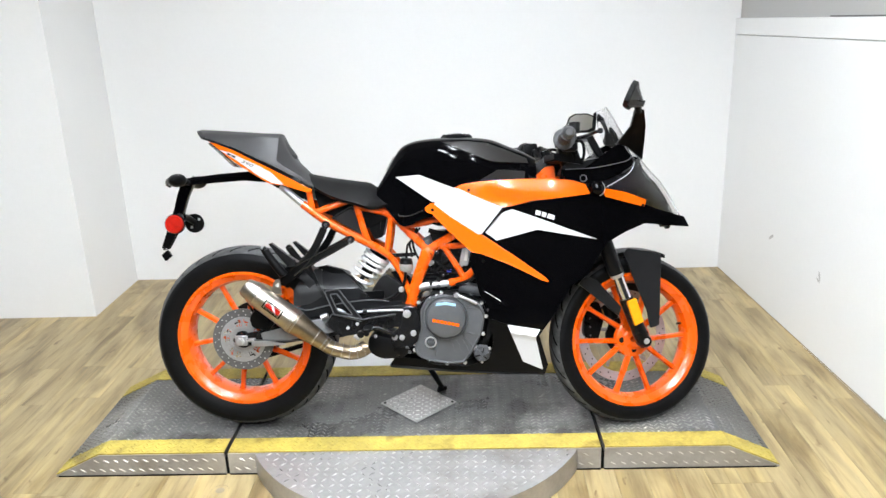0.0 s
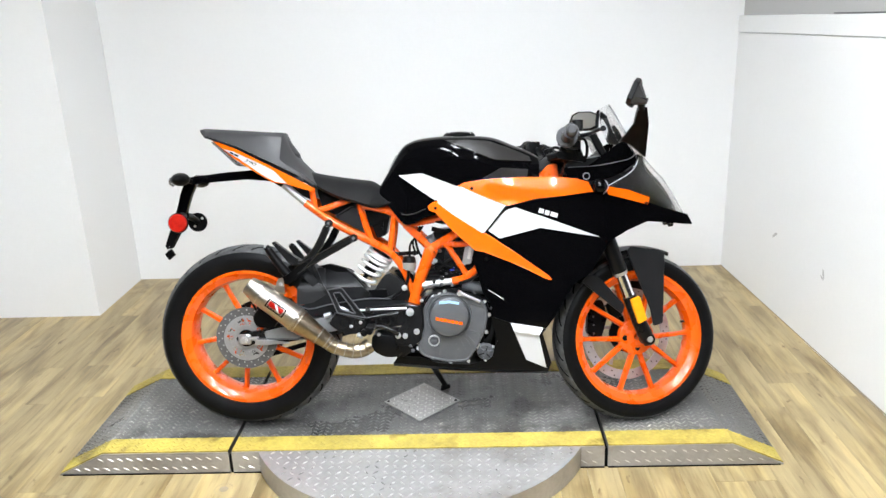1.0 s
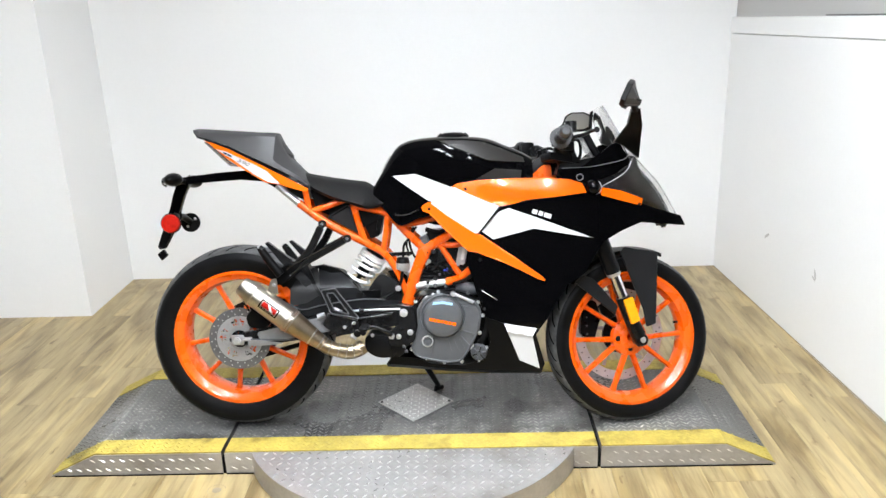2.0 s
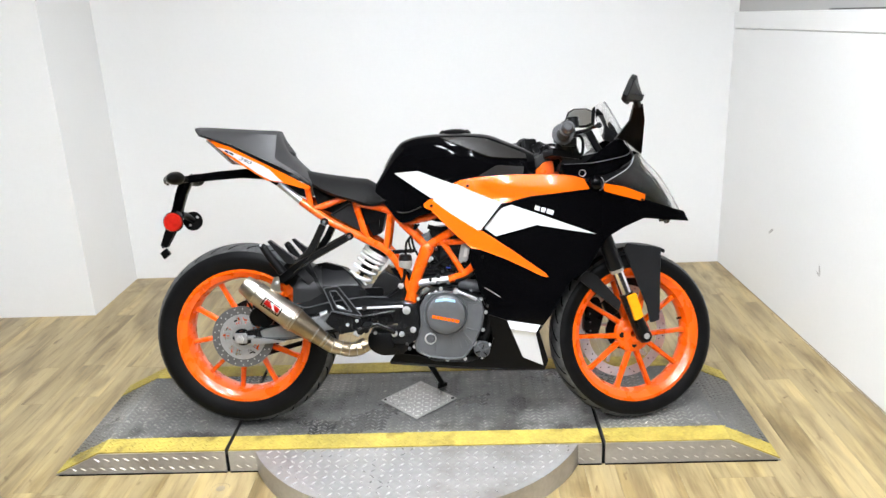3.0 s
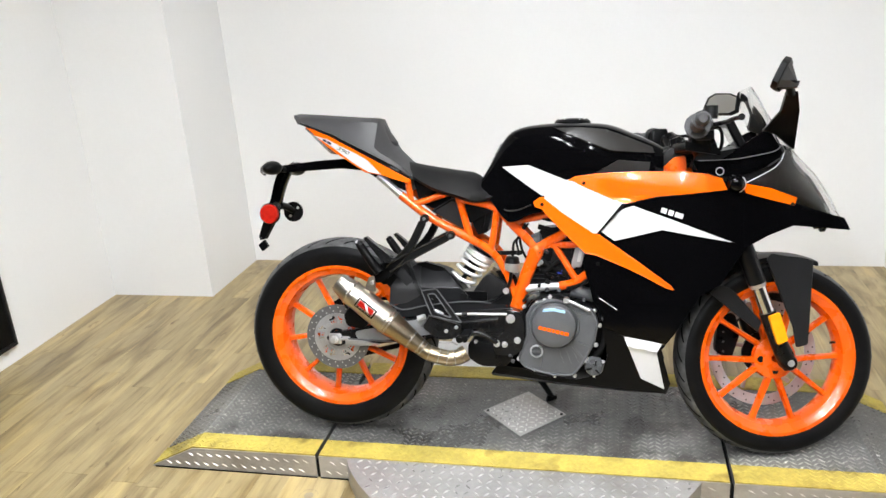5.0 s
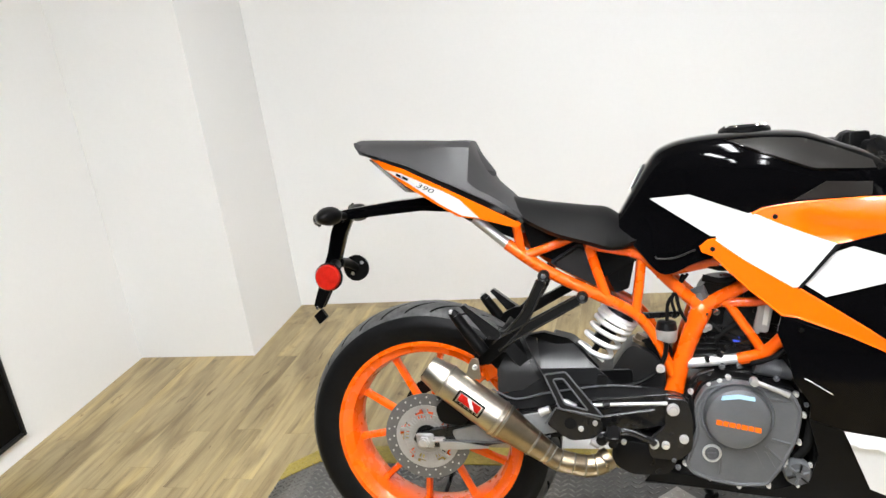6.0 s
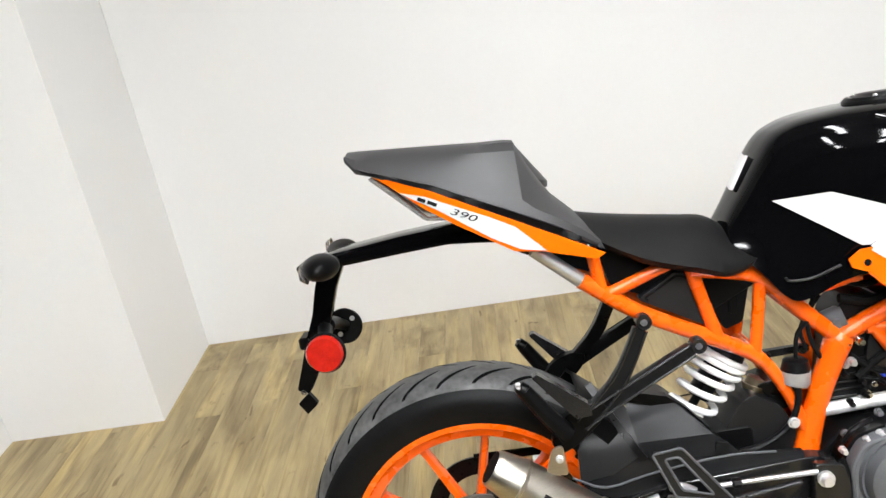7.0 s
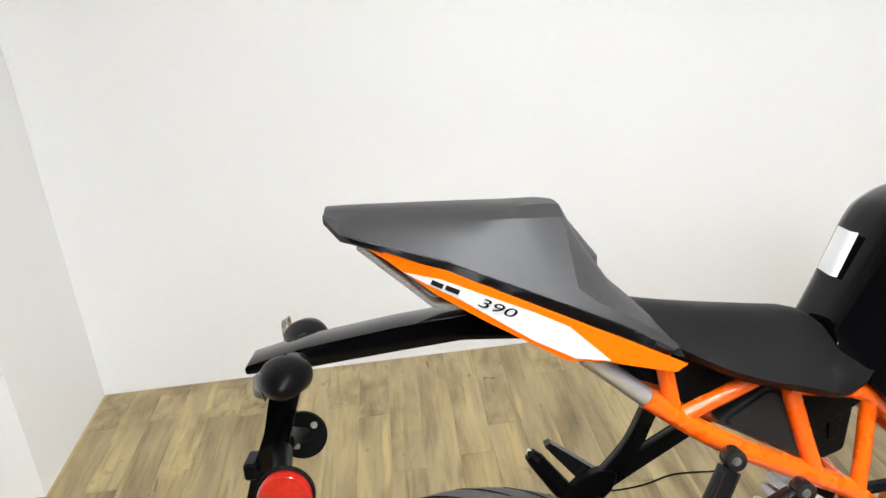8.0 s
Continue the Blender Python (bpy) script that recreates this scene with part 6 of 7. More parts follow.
both("belly_decal", [(0.268, 0.377), (0.375, 0.361), (0.360, 0.336), (0.385, 0.220), (0.318, 0.249)], fold, M_WHITE, bike, "white graphic over a fold of the belly pan", 0.004, 0.0025, 0.007)
belly = bmesh.new()
rows = []
for x in (-0.135, -0.05, 0.078, 0.17, 0.268, 0.33, 0.391):
    z = float(np.interp(x, [-0.135, 0.078, 0.268, 0.391], [0.233, 0.214, 0.206, 0.204]))
    h = fair(x, z)
    rows.append([belly.verts.new((x, y, zz)) for y, zz in ((-h, z), (-h * 0.6, z - 0.018), (0, z - 0.024), (h * 0.6, z - 0.018), (h, z), (h * 0.6, z - 0.014), (0, z - 0.020), (-h * 0.6, z - 0.014))])
for a, b in zip(rows, rows[1:]):
    for i in range(8):
        belly.faces.new((a[i], a[(i + 1) % 8], b[(i + 1) % 8], b[i]))
belly.faces.new(rows[0])
belly.faces.new(rows[-1][::-1])
part("belly_floor", belly, M_PLASTIC, bike, "matte black underside of the belly pan")
SPOILER = [(0.002, 0.771), (0.020, 0.785), (0.037, 0.787), (0.098, 0.830), (0.127, 0.844), (0.192, 0.853), (0.310, 0.857), (0.429, 0.855), (0.490, 0.848), (0.529, 0.835), (0.543, 0.806), (0.463, 0.798), (0.354, 0.788), (0.272, 0.768), (0.260, 0.766),
           (0.187, 0.680), (0.298, 0.604), (0.406, 0.524), (0.400, 0.522), (0.380, 0.528), (0.276, 0.583), (0.185, 0.619), (0.157, 0.623), (0.093, 0.681), (0.030, 0.748), (0.006, 0.758)]
def scoop(x, z):
    """The spoiler's half width, hollowed below a crease."""
    under = (float(np.interp(x, [0.19, 0.215, 0.262, 0.352, 0.45], [0.838, 0.832, 0.818, 0.808, 0.803])) - z) / 0.016
    fade = min(1.0, max(0.0, (x - 0.185) / 0.03)) * min(1.0, max(0.0, (0.47 - x) / 0.12)) * min(1.0, max(0.0, (z - 0.762) / 0.01))
    return fair(x, z) - 0.009 * min(1.0, max(0.0, under)) * fade


both("tank_spoiler", SPOILER, scoop, M_ORANGE, bike, "orange tank spoiler with a long pointed fang", 0.005, 0.004, 0.012)
for s in (-1, 1):
    for line in (((0.187, 0.680), (0.298, 0.604), (0.398, 0.531)), ((0.394, 0.526), (0.276, 0.583), (0.185, 0.619), (0.157, 0.623), (0.093, 0.681), (0.030, 0.748)),
                 ((0.106, 0.834), (0.127, 0.844), (0.192, 0.853), (0.310, 0.857), (0.429, 0.855), (0.490, 0.848), (0.529, 0.835))):
        pts = [p for a, b in zip(line, line[1:]) for p in ((a[0] + (b[0] - a[0]) * k / 4, a[1] + (b[1] - a[1]) * k / 4) for k in range(4))] + [line[-1]]
        part("spoiler_edge", tube([(x, s * (fair(x, z) + 0.0025), z) for x, z in pts], 0.0026, 10), M_ORANGE, bike, "rolled orange edge")
for s in (-1, 1):
    part("spoiler_edge", tube([(x, s * (fair(x, z) + 0.0025), z) for x, z in ((0.037, 0.787), (0.053, 0.798), (0.068, 0.809), (0.083, 0.820), (0.098, 0.830), (0.106, 0.834))], 0.0036, 10), M_WHITE, bike, "rolled white edge")
both("spoiler_stripe", [(0.034, 0.783), (0.098, 0.829), (0.114, 0.834), (0.156, 0.813), (0.231, 0.780), (0.264, 0.767), (0.187, 0.681), (0.178, 0.681), (0.088, 0.740)], fair, M_WHITE, bike, "white stripe on the spoiler", 0.002, 0.0055, 0.02)
both("panel_seam", [(0.258, 0.768), (0.270, 0.769), (0.196, 0.681), (0.186, 0.677)], fair, M_GAP, bike, "dark seam between the panels", 0.004, 0.0062, 0.02)
both("fairing_stripe", [(0.290, 0.762), (0.400, 0.722), (0.564, 0.658), (0.370, 0.694), (0.238, 0.660), (0.196, 0.690), (0.259, 0.752)], fair, M_WHITE, bike, "white wedge on the fairing", 0.002, 0.0018, 0.02)
for x0, x1 in ((0.364, 0.380), (0.384, 0.398), (0.402, 0.424)):
    z0, z1 = (0.744 - (x - 0.364) * 0.32 for x in (x0, x1))
    both("fairing_mark", [(x0, z0), (x1, z1), (x1 + 0.004, z1 + 0.014), (x0 + 0.004, z0 + 0.014)], fair, M_WHITE, bike, "small white mark", 0.001, 0.0022, 0.05)
both("nose_stripe", [(0.582, 0.824), (0.66, 0.808), (0.735, 0.780), (0.728, 0.757), (0.66, 0.776), (0.593, 0.795)], fair, M_ORANGE, bike, "orange strip on the nose", 0.003, 0.003, 0.02)
for s in (-1, 1):
    for x, z in ((0.150, 0.827), (0.028, 0.764), (0.722, 0.762), (0.192, 0.592)):
        bm = bolt(x, -fair(x, z) - 0.004, z, 0.0055, 0.003)
        part("fairing_screw", moved(bm, Matrix.Diagonal((1, -1, 1, 1))) if s > 0 else bm, M_GAP, bike, "dark screw", 25)
inner_fair = [(0.147, 0.586), (0.157, 0.62), (0.27, 0.575), (0.30, 0.50), (0.29, 0.42), (0.21, 0.43), (0.177, 0.481), (0.167, 0.529)]
both("radiator_shroud", inner_fair, fair, M_BLACK, bike, "glossy black radiator shroud", 0.004, 0.0025, 0.025)

# windscreen and nose
def sheet(rows, n=8, thick=0.003):
    """A bowed sheet from rows of (middle x, z; edge x, z; half width), of even thickness."""
    bm = bmesh.new()
    out, inn = [], []
    for xc, zc, xe, ze, w in rows:
        line, back = [], []
        for k in range(-n, n + 1):
            u = k / n
            s = u * u
            x, z = xc + (xe - xc) * s, zc + (ze - zc) * s
            y = w * math.sin(u * math.pi / 2)
            line.append(bm.verts.new((x, y, z)))
            back.append(bm.verts.new((x - thick * 0.8, y * (1 - thick / w * 0.6), z - thick * 0.6)))
        out.append(line)
        inn.append(back)
    for g in (out, inn):
        for a, b in zip(g, g[1:]):
            for i in range(len(a) - 1):
                bm.faces.new((a[i], a[i + 1], b[i + 1], b[i]))
    for k in range(len(out) - 1):
        for e in (0, -1):
            bm.faces.new((out[k][e], out[k + 1][e], inn[k + 1][e], inn[k][e]))
    for e in (0, -1):
        for i in range(len(out[0]) - 1):
            bm.faces.new((out[e][i], out[e][i + 1], inn[e][i + 1], inn[e][i]))
    return bm


SCREEN = [(0.620, 1.092, 0.602, 1.082, 0.060), (0.638, 1.065, 0.606, 1.045, 0.080), (0.660, 1.025, 0.620, 0.998, 0.096), (0.692, 0.968, 0.650, 0.942, 0.112), (0.722, 0.925, 0.684, 0.902, 0.122)]
NOSE = [(0.722, 0.925, 0.688, 0.904, 0.1225), (0.752, 0.890, 0.674, 0.872, 0.129), (0.778, 0.864, 0.604, 0.828, 0.135), (0.800, 0.841, 0.606, 0.815, 0.135), (0.830, 0.795, 0.665, 0.798, 0.124), (0.852, 0.755, 0.725, 0.772, 0.106), (0.872, 0.715, 0.800, 0.735, 0.078)]
part("windscreen", sheet(SCREEN), M_SCREEN, bike, "clear windscreen", 60)
part("nose_screen", sheet(NOSE), M_SCREEN, bike, "clear lower screen over the nose", 60)
part("nose_shell", sheet([(xf - 0.013 * min(1.0, (xf - 0.722) * 30), zf - 0.010 * min(1.0, (xf - 0.722) * 30), xs + 0.003, zs, w - 0.005) for xf, zf, xs, zs, w in NOSE]), mat("smoked_nose", (0.050, 0.0485, 0.047), 0.26, vary=0.2, rough_vary=0.06, spec=0.3), bike, "dark grey nose shell under the screen", 60)
part("nose_lip", prism(rounded([(0.79, 0.735), (0.872, 0.718), (0.890, 0.682), (0.80, 0.692)], 0.006), -0.055, 0.055, 0.006), M_BLACK, bike, "black nose lip")
for s in (-1, 1):
    part("headlight", moved(lathe([(0, 0), (0.012, 0.02), (0.02, 0.035), (0.03, 0.036)], 24), Matrix.Translation((0.845, s * 0.035, 0.71)) @ pose(0, 0, 0, 0, 0, 90)), M_SMOKE, bike, "projector headlight lens")
COCK = [(0.469, 0.853), (0.542, 0.840), (0.60, 0.848), (0.652, 0.867), (0.683, 0.889), (0.690, 0.905), (0.655, 0.966), (0.630, 0.960), (0.580, 0.925), (0.533, 0.890), (0.451, 0.886)]
both("inner_cowl", rounded(COCK, 0.008, 2), lambda x, z: float(np.interp(x, [0.45, 0.55, 0.69], [0.118, 0.128, 0.122])), M_BLACK, bike, "glossy black inner cowl panel", 0.004, 0.0, 0.03)
# bright metal lines put the highlight along the screen's edge into colour
for s in (-1, 1):
    part("cowl_edge", tube([(0.596, s * 0.134, 0.824), (0.630, s * 0.135, 0.842), (0.664, s * 0.134, 0.862), (0.684, s * 0.129, 0.882), (0.692, s * 0.126, 0.904)], 0.0012, 8, 5), M_ALU, bike, "bright line for the highlight on the lower screen edge")
both("cowl_edge", [(0.652, 0.866), (0.686, 0.888), (0.694, 0.904), (0.664, 0.963), (0.660, 0.962), (0.688, 0.905), (0.682, 0.892), (0.650, 0.870)], lambda x, z: 0.1225, M_CHROME, bike, "bright line for the highlight on the screen edge", 0.002, 0.002, 0.02)
part("cockpit_filler", prism(rounded([(0.495, 0.848), (0.535, 0.800), (0.640, 0.790), (0.668, 0.845), (0.605, 0.868)], 0.008), -0.116, 0.116, 0.005), M_DARK, bike, "black infill under the cockpit")
part("dash_tray", prism(rounded([(0.45, 0.86), (0.62, 0.87), (0.70, 0.91), (0.66, 0.935), (0.46, 0.90)], 0.01), -0.112, 0.112, 0.004), M_DARK, bike, "black cockpit tray")
part("dashboard", moved(join(box(-0.075, 0.075, -0.012, 0.012, -0.045, 0.045, 0.006), indexed(box(-0.06, 0.06, -0.0135, -0.011, -0.03, 0.03), 1)), pose(0.575, 0, 0.955, 28, 0, -90)), (M_PLASTIC, M_SMOKE), bike, "black instrument panel")
part("cable_cover", prism(rounded([(0.325, 0.850), (0.375, 0.905), (0.420, 0.935), (0.470, 0.930), (0.470, 0.870), (0.380, 0.835)], 0.012), -0.034, 0.050, 0.008, 2), M_DARK, bike, "black rubber cover behind the steering head")
part("ignition_barrel", tube([(0.440, 0, 0.875), (0.418, 0, 0.935)], 0.026, 16), M_DARK, bike, "black ignition lock")
for s in (-1, 1):
    side = Matrix.Diagonal((1, -s, 1, 1))
    part("signal_bud", moved(lathe([(-0.174, 0), (-0.173, 0.010), (-0.167, 0.018), (-0.158, 0.023), (-0.149, 0.0245), (-0.132, 0.0245)], 28, centre=(0.566, 0, 0.822)), side), M_BLACK, bike, "rounded black signal stub on the fairing")
    arc = [(0.566 + 0.0245 * math.cos(a), -0.152, 0.822 + 0.0245 * math.sin(a)) for a in (radians(-70 + 10 * k) for k in range(13))]
    part("signal_edge", moved(tube(arc, 0.0016, 6), side), M_ALU, bike, "bright edge of the signal stub")
    part("cockpit_rim", moved(tube([(0.467, -0.1195, 0.886), (0.559, -0.128, 0.889), (0.623, -0.1275, 0.899), (0.669, -0.1265, 0.910), (0.686, -0.1235, 0.928)], 0.0014, 6, 5), side), M_ENGINE, bike, "thin light edge of the inner cowl")
    part("cowl_ring", moved(tube([(0.525 + 0.0105 * math.cos(a), -0.1285, 0.856 + 0.0105 * math.sin(a)) for a in (radians(20 * k) for k in range(19))], 0.0013, 6), side), M_ALU, bike, "bright ring on the inner cowl")

# mirrors on their stalks, fixed to the fairing
for s in (-1, 1):
    part("mirror_joint", tube([(0.668, s * 0.298, 1.058), (0.655, s * 0.335, 1.078), (0.645, s * 0.355, 1.085)], 0.011, 12), M_PLASTIC, bike, "black mirror ball joint")
    blade = [(0.718, 0.913, 0.11), (0.704, 1.015, 0.22), (0.681, 1.061, 0.30), (0.656, 1.062, 0.30), (0.660, 1.017, 0.22), (0.636, 0.967, 0.12), (0.668, 0.955, 0.12)]
    bm = bmesh.new()
    rings = [[bm.verts.new((x, s * (y + d), z)) for x, z, y in blade] for d in (-0.013, -0.004, 0.004, 0.013)]
    for a, b in zip(rings, rings[1:]):
        for i in range(len(blade)):
            bm.faces.new((a[i], a[(i + 1) % len(blade)], b[(i + 1) % len(blade)], b[i]))
    bmesh.ops.triangulate(bm, faces=[bm.faces.new(rings[0]), bm.faces.new(rings[-1][::-1])])
    part("mirror_arm", bm, M_PLASTIC, bike, "flat black mirror arm")
    # the head: a rim that faces back and a little inwards, drawn to a blunt peak ahead
    face = [(-0.075, -0.028), (-0.060, 0.022), (-0.020, 0.036), (0.050, 0.040), (0.078, 0.026), (0.082, -0.020), (0.060, -0.036), (-0.050, -0.038)]
    place = Matrix.Translation((0.622, -0.385, 1.100) if s < 0 else (0.592, 0.375, 1.058)) @ Matrix.Rotation(radians(-15 if s < 0 else 36), 4, "Z") @ Matrix.Rotation(radians(24), 4, "Y")
    bm = bmesh.new()
    rings = []
    for d, k in ((0.012, 0.98), (0.030, 0.62), (0.046, 0.30), (0.050, 0.16)):
        rings.append([bm.verts.new((d, s * u * k, (v * k - 0.02 * (1 - k)) if v > 0 else v * 0.97 + d * 0.42)) for u, v in face])
    for a, b in zip(rings, rings[1:]):
        for i in range(len(face)):
            j = (i + 1) % len(face)
            bm.faces.new((a[i], a[j], b[j], b[i]))
    bm.faces.new(rings[0])
    bm.faces.new(rings[-1][::-1])
    part("mirror_head", moved(bm, place), M_COWL, bike, "dark grey mirror housing", 20)
    rim = bmesh.new()
    rings = [[rim.verts.new((d, s * u * k, v * k)) for u, v in face] for d, k in ((0.001, 0.90), (-0.002, 0.96), (0.0, 1.02), (0.012, 1.04), (0.015, 0.98))]
    for a, b in zip(rings, rings[1:]):
        for i in range(len(face)):
            j = (i + 1) % len(face)
            rim.faces.new((a[i], a[j], b[j], b[i]))
    part("mirror_rim", moved(rim, place), M_PLASTIC, bike, "black mirror rim", 35)
    bm = bmesh.new()
    bm.faces.new([bm.verts.new((0.0008, s * u * 0.92, v * 0.92)) for u, v in face])
    part("mirror_glass", moved(bm, place), M_MIRROR, bike, "mirror glass", 0)

# front end, turned with the bars
def front(name, bm, material, label="", smooth=40.0):
    return part(name, bm, material, bike, label, smooth, STEER)


def fork(z, off=0.0):
    """x of the fork's middle line at the height z."""
    return 0.706 - (z - 0.29) * 0.37 + off


for s in (-1, 1):
    y = s * 0.098
    front("fork_outer", tube([(fork(0.93), y, 0.93), (fork(0.60), y, 0.60), (fork(0.53), y, 0.53), (fork(0.522), y, 0.522)], [0.025, 0.026, 0.026, 0.024], 20), M_DARK, "black fork outer tube")
    front("fork_stanchion", tube([(fork(0.53), y, 0.53), (fork(0.43), y, 0.43)], 0.0195, 20), M_CHROME, "bright chromed fork stanchion")
    front("fork_seal", tube([(fork(0.523), y, 0.523), (fork(0.512), y, 0.512)], [0.025, 0.022], 20), M_ALU, "fork dust seal")
    front("fork_bottom", join(tube([(fork(0.44), y, 0.44), (fork(0.36), y, 0.36), (fork(0.31, 0.004), y, 0.31), (fork(0.275, 0.006), y, 0.275)], [0.024, 0.023, 0.026, 0.018], 20),
                              lathe([(-0.022, 0), (-0.022, 0.018), (-0.016, 0.022), (0.02, 0.022)], 20, centre=(0.711, y, 0.292))), M_DARK, "black fork bottom")
    if s < 0:
        front("fork_axle", lathe([(-0.124, 0), (-0.124, 0.009), (-0.118, 0.011), (-0.10, 0.011)], 16, centre=(0.711, 0, 0.293)), M_BOLT, "bright front axle end")
    front("fork_reflector", moved(prism(rounded([(0.641, 0.431), (0.673, 0.443), (0.698, 0.361), (0.667, 0.348)], 0.005), -0.131, -0.120, 0.002), Matrix.Diagonal((1, -s, 1, 1))), M_AMBER, "amber side reflector")
    # fender stays
    front("fender_blade", moved(prism(rounded([(0.655, 0.590), (0.668, 0.608), (0.791, 0.584), (0.781, 0.394), (0.777, 0.339), (0.744, 0.331), (0.734, 0.390)], 0.006), -0.083, -0.075, 0.002), Matrix.Diagonal((1, -s, 1, 1))), M_PLASTIC_GREY, "dark grey fender side blade")
    front("fender_rear_blade", moved(prism(rounded([(0.490, 0.495), (0.520, 0.520), (0.555, 0.505), (0.642, 0.408), (0.632, 0.378), (0.562, 0.435)], 0.006), -0.080, -0.073, 0.002), Matrix.Diagonal((1, -s, 1, 1))), M_PLASTIC_GREY, "dark grey rear fender blade")
bm = bmesh.new()
rows = []
for k in range(19):
    a = radians(70 + k * 3.8)
    prof = ((-0.076, 0.298), (-0.068, 0.308), (-0.03, 0.315), (0, 0.317), (0.03, 0.315), (0.068, 0.308), (0.076, 0.298))
    rows.append([bm.verts.new((0.706 + r * math.cos(a), y, 0.29 + r * math.sin(a))) for y, r in prof + tuple((y * 0.97, r - 0.003) for y, r in prof[::-1])])
for a, b in zip(rows, rows[1:]):
    for i in range(14):
        bm.faces.new((a[i], a[(i + 1) % 14], b[(i + 1) % 14], b[i]))
bm.faces.new(rows[0])
bm.faces.new(rows[-1][::-1])
front("front_fender", bm, M_PLASTIC, "matte black front fender")
front("front_caliper", prism(rounded([(0.55, 0.30), (0.60, 0.27), (0.63, 0.36), (0.61, 0.42), (0.56, 0.41)], 0.015), 0.04, 0.10, 0.008), M_DARK, "black radial brake caliper")
for z in (0.30, 0.33, 0.36, 0.39):
    front("caliper_bolt", bolt(0.575, 0.042, z, 0.004, 0.006), M_ENGINE, "", 25)
front("lower_yoke", box(0.47, 0.55, -0.13, 0.13, 0.70, 0.73, 0.008), M_DARK, "black lower fork yoke")
front("yoke_nut", tube([(0.425, 0, 0.915), (0.412, 0, 0.950)], 0.018, 12), M_DARK, "black stem nut")
for s in (-1, 1):
    front("fork_cap", tube([(fork(0.93), s * 0.098, 0.93), (fork(0.945), s * 0.098, 0.945)], [0.022, 0.018], 16), M_DARK, "black fork cap")
front("wire_loom", tube([(0.47, -0.07, 0.80), (0.455, -0.085, 0.855), (0.445, -0.06, 0.90), (0.47, -0.02, 0.93)], 0.009, 10, 6), M_GAP, "black wiring loom")
front("upper_yoke", prism(rounded([(0.40, 0.905), (0.50, 0.89), (0.50, 0.91), (0.40, 0.93)], 0.004), -0.13, 0.13, 0.006), M_DARK, "black upper fork yoke")
def bar_part(name, bm, material, label="", smooth=40.0):
    return part(name, bm, material, bike, label, smooth, STEER @ Matrix.Translation((-0.004, 0, 0.015)))


for s in (-1, 1):
    bar_part("clip_on", tube([(0.455, s * 0.10, 0.935), (0.43, s * 0.17, 0.945), (0.405, s * 0.22, 0.952)], [0.018, 0.013, 0.012], 12), M_DARK, "black clip-on bar")
    bar_part("bar_clamp", join(tube([(0.470, s * 0.098, 0.880), (0.452, s * 0.105, 0.925), (0.440, s * 0.135, 0.945)], [0.030, 0.030, 0.022], 16), box(0.425, 0.490, s * 0.105 - 0.02, s * 0.105 + 0.02, 0.905, 0.930, 0.005)), M_DARK, "black bar clamp on the fork")
    bar_part("cable_housing", join(tube([(0.416, s * 0.188, 0.951), (0.4125, s * 0.203, 0.952)], [0.030, 0.029], 20), box(0.420, 0.470, s * 0.165 - 0.014, s * 0.165 + 0.014, 0.915, 0.950, 0.006)), M_DARK, "black cable housing beside the grip")
    bar_part("grip", tube([(0.412, s * 0.205, 0.950), (0.39, s * 0.30, 0.955), (0.386, s * 0.315, 0.956)], [0.020, 0.020, 0.024], 16), M_GRIP, "ribbed black rubber grip")
    for k in range(9):
        x, y = 0.412 - 0.022 * k / 9, 0.21 + 0.088 * k / 9
        bar_part("grip_rib", tube([(x, s * y, 0.9503 + 0.0045 * k / 9), (x - 0.0007, s * (y + 0.004), 0.9505 + 0.0045 * k / 9)], 0.0205, 16), M_GRIP)
    bar_part("bar_end", join(tube([(0.386, s * 0.315, 0.956), (0.381, s * 0.335, 0.957), (0.379, s * 0.345, 0.957)], [0.018, 0.018, 0.011], 16)), M_GRIP, "grey bar-end weight")
    bar_part("grip_flange", tube([(0.4125, s * 0.203, 0.950), (0.411, s * 0.209, 0.9503)], 0.034, 24), M_GRIP, "rubber grip flange")
    bar_part("switch_block", box(0.395, 0.445, s * 0.18 - 0.022, s * 0.18 + 0.022, 0.925, 0.978, 0.008, 2), M_PLASTIC, "black switch block")
    bar_part("lever_perch", tube([(0.43, s * 0.17, 0.95), (0.465, s * 0.18, 0.955)], 0.014, 10), M_DARK, "black lever perch")
    bar_part("lever", tube([(0.465, s * 0.18, 0.955), (0.475, s * 0.24, 0.956), (0.468, s * 0.31, 0.957), (0.474, s * 0.345, 0.958), (0.474, s * 0.35, 0.958)], [0.007, 0.006, 0.006, 0.006, 0.009], 10, 4), M_DARK, "slim control lever")
bar_part("brake_reservoir", join(lathe([(0, 0), (0, 0.018), (0.035, 0.019), (0.035, 0.0)], 20), ), M_DARK, "black fluid reservoir").matrix_local = STEER @ pose(0.465, -0.15, 0.990, 90)
for s in (-1, 1):
    bar_part("bar_cable", tube([(0.44, s * 0.16, 0.94), (0.50, s * 0.13, 0.95), (0.52, s * 0.09, 0.90), (0.49, s * 0.06, 0.85)], 0.005, 8, 6), M_GAP, "black cable")
    bar_part("bar_cable", tube([(0.43, s * 0.17, 0.935), (0.47, s * 0.14, 0.90), (0.48, s * 0.10, 0.86)], 0.004, 8, 6), M_GAP, "black cable")

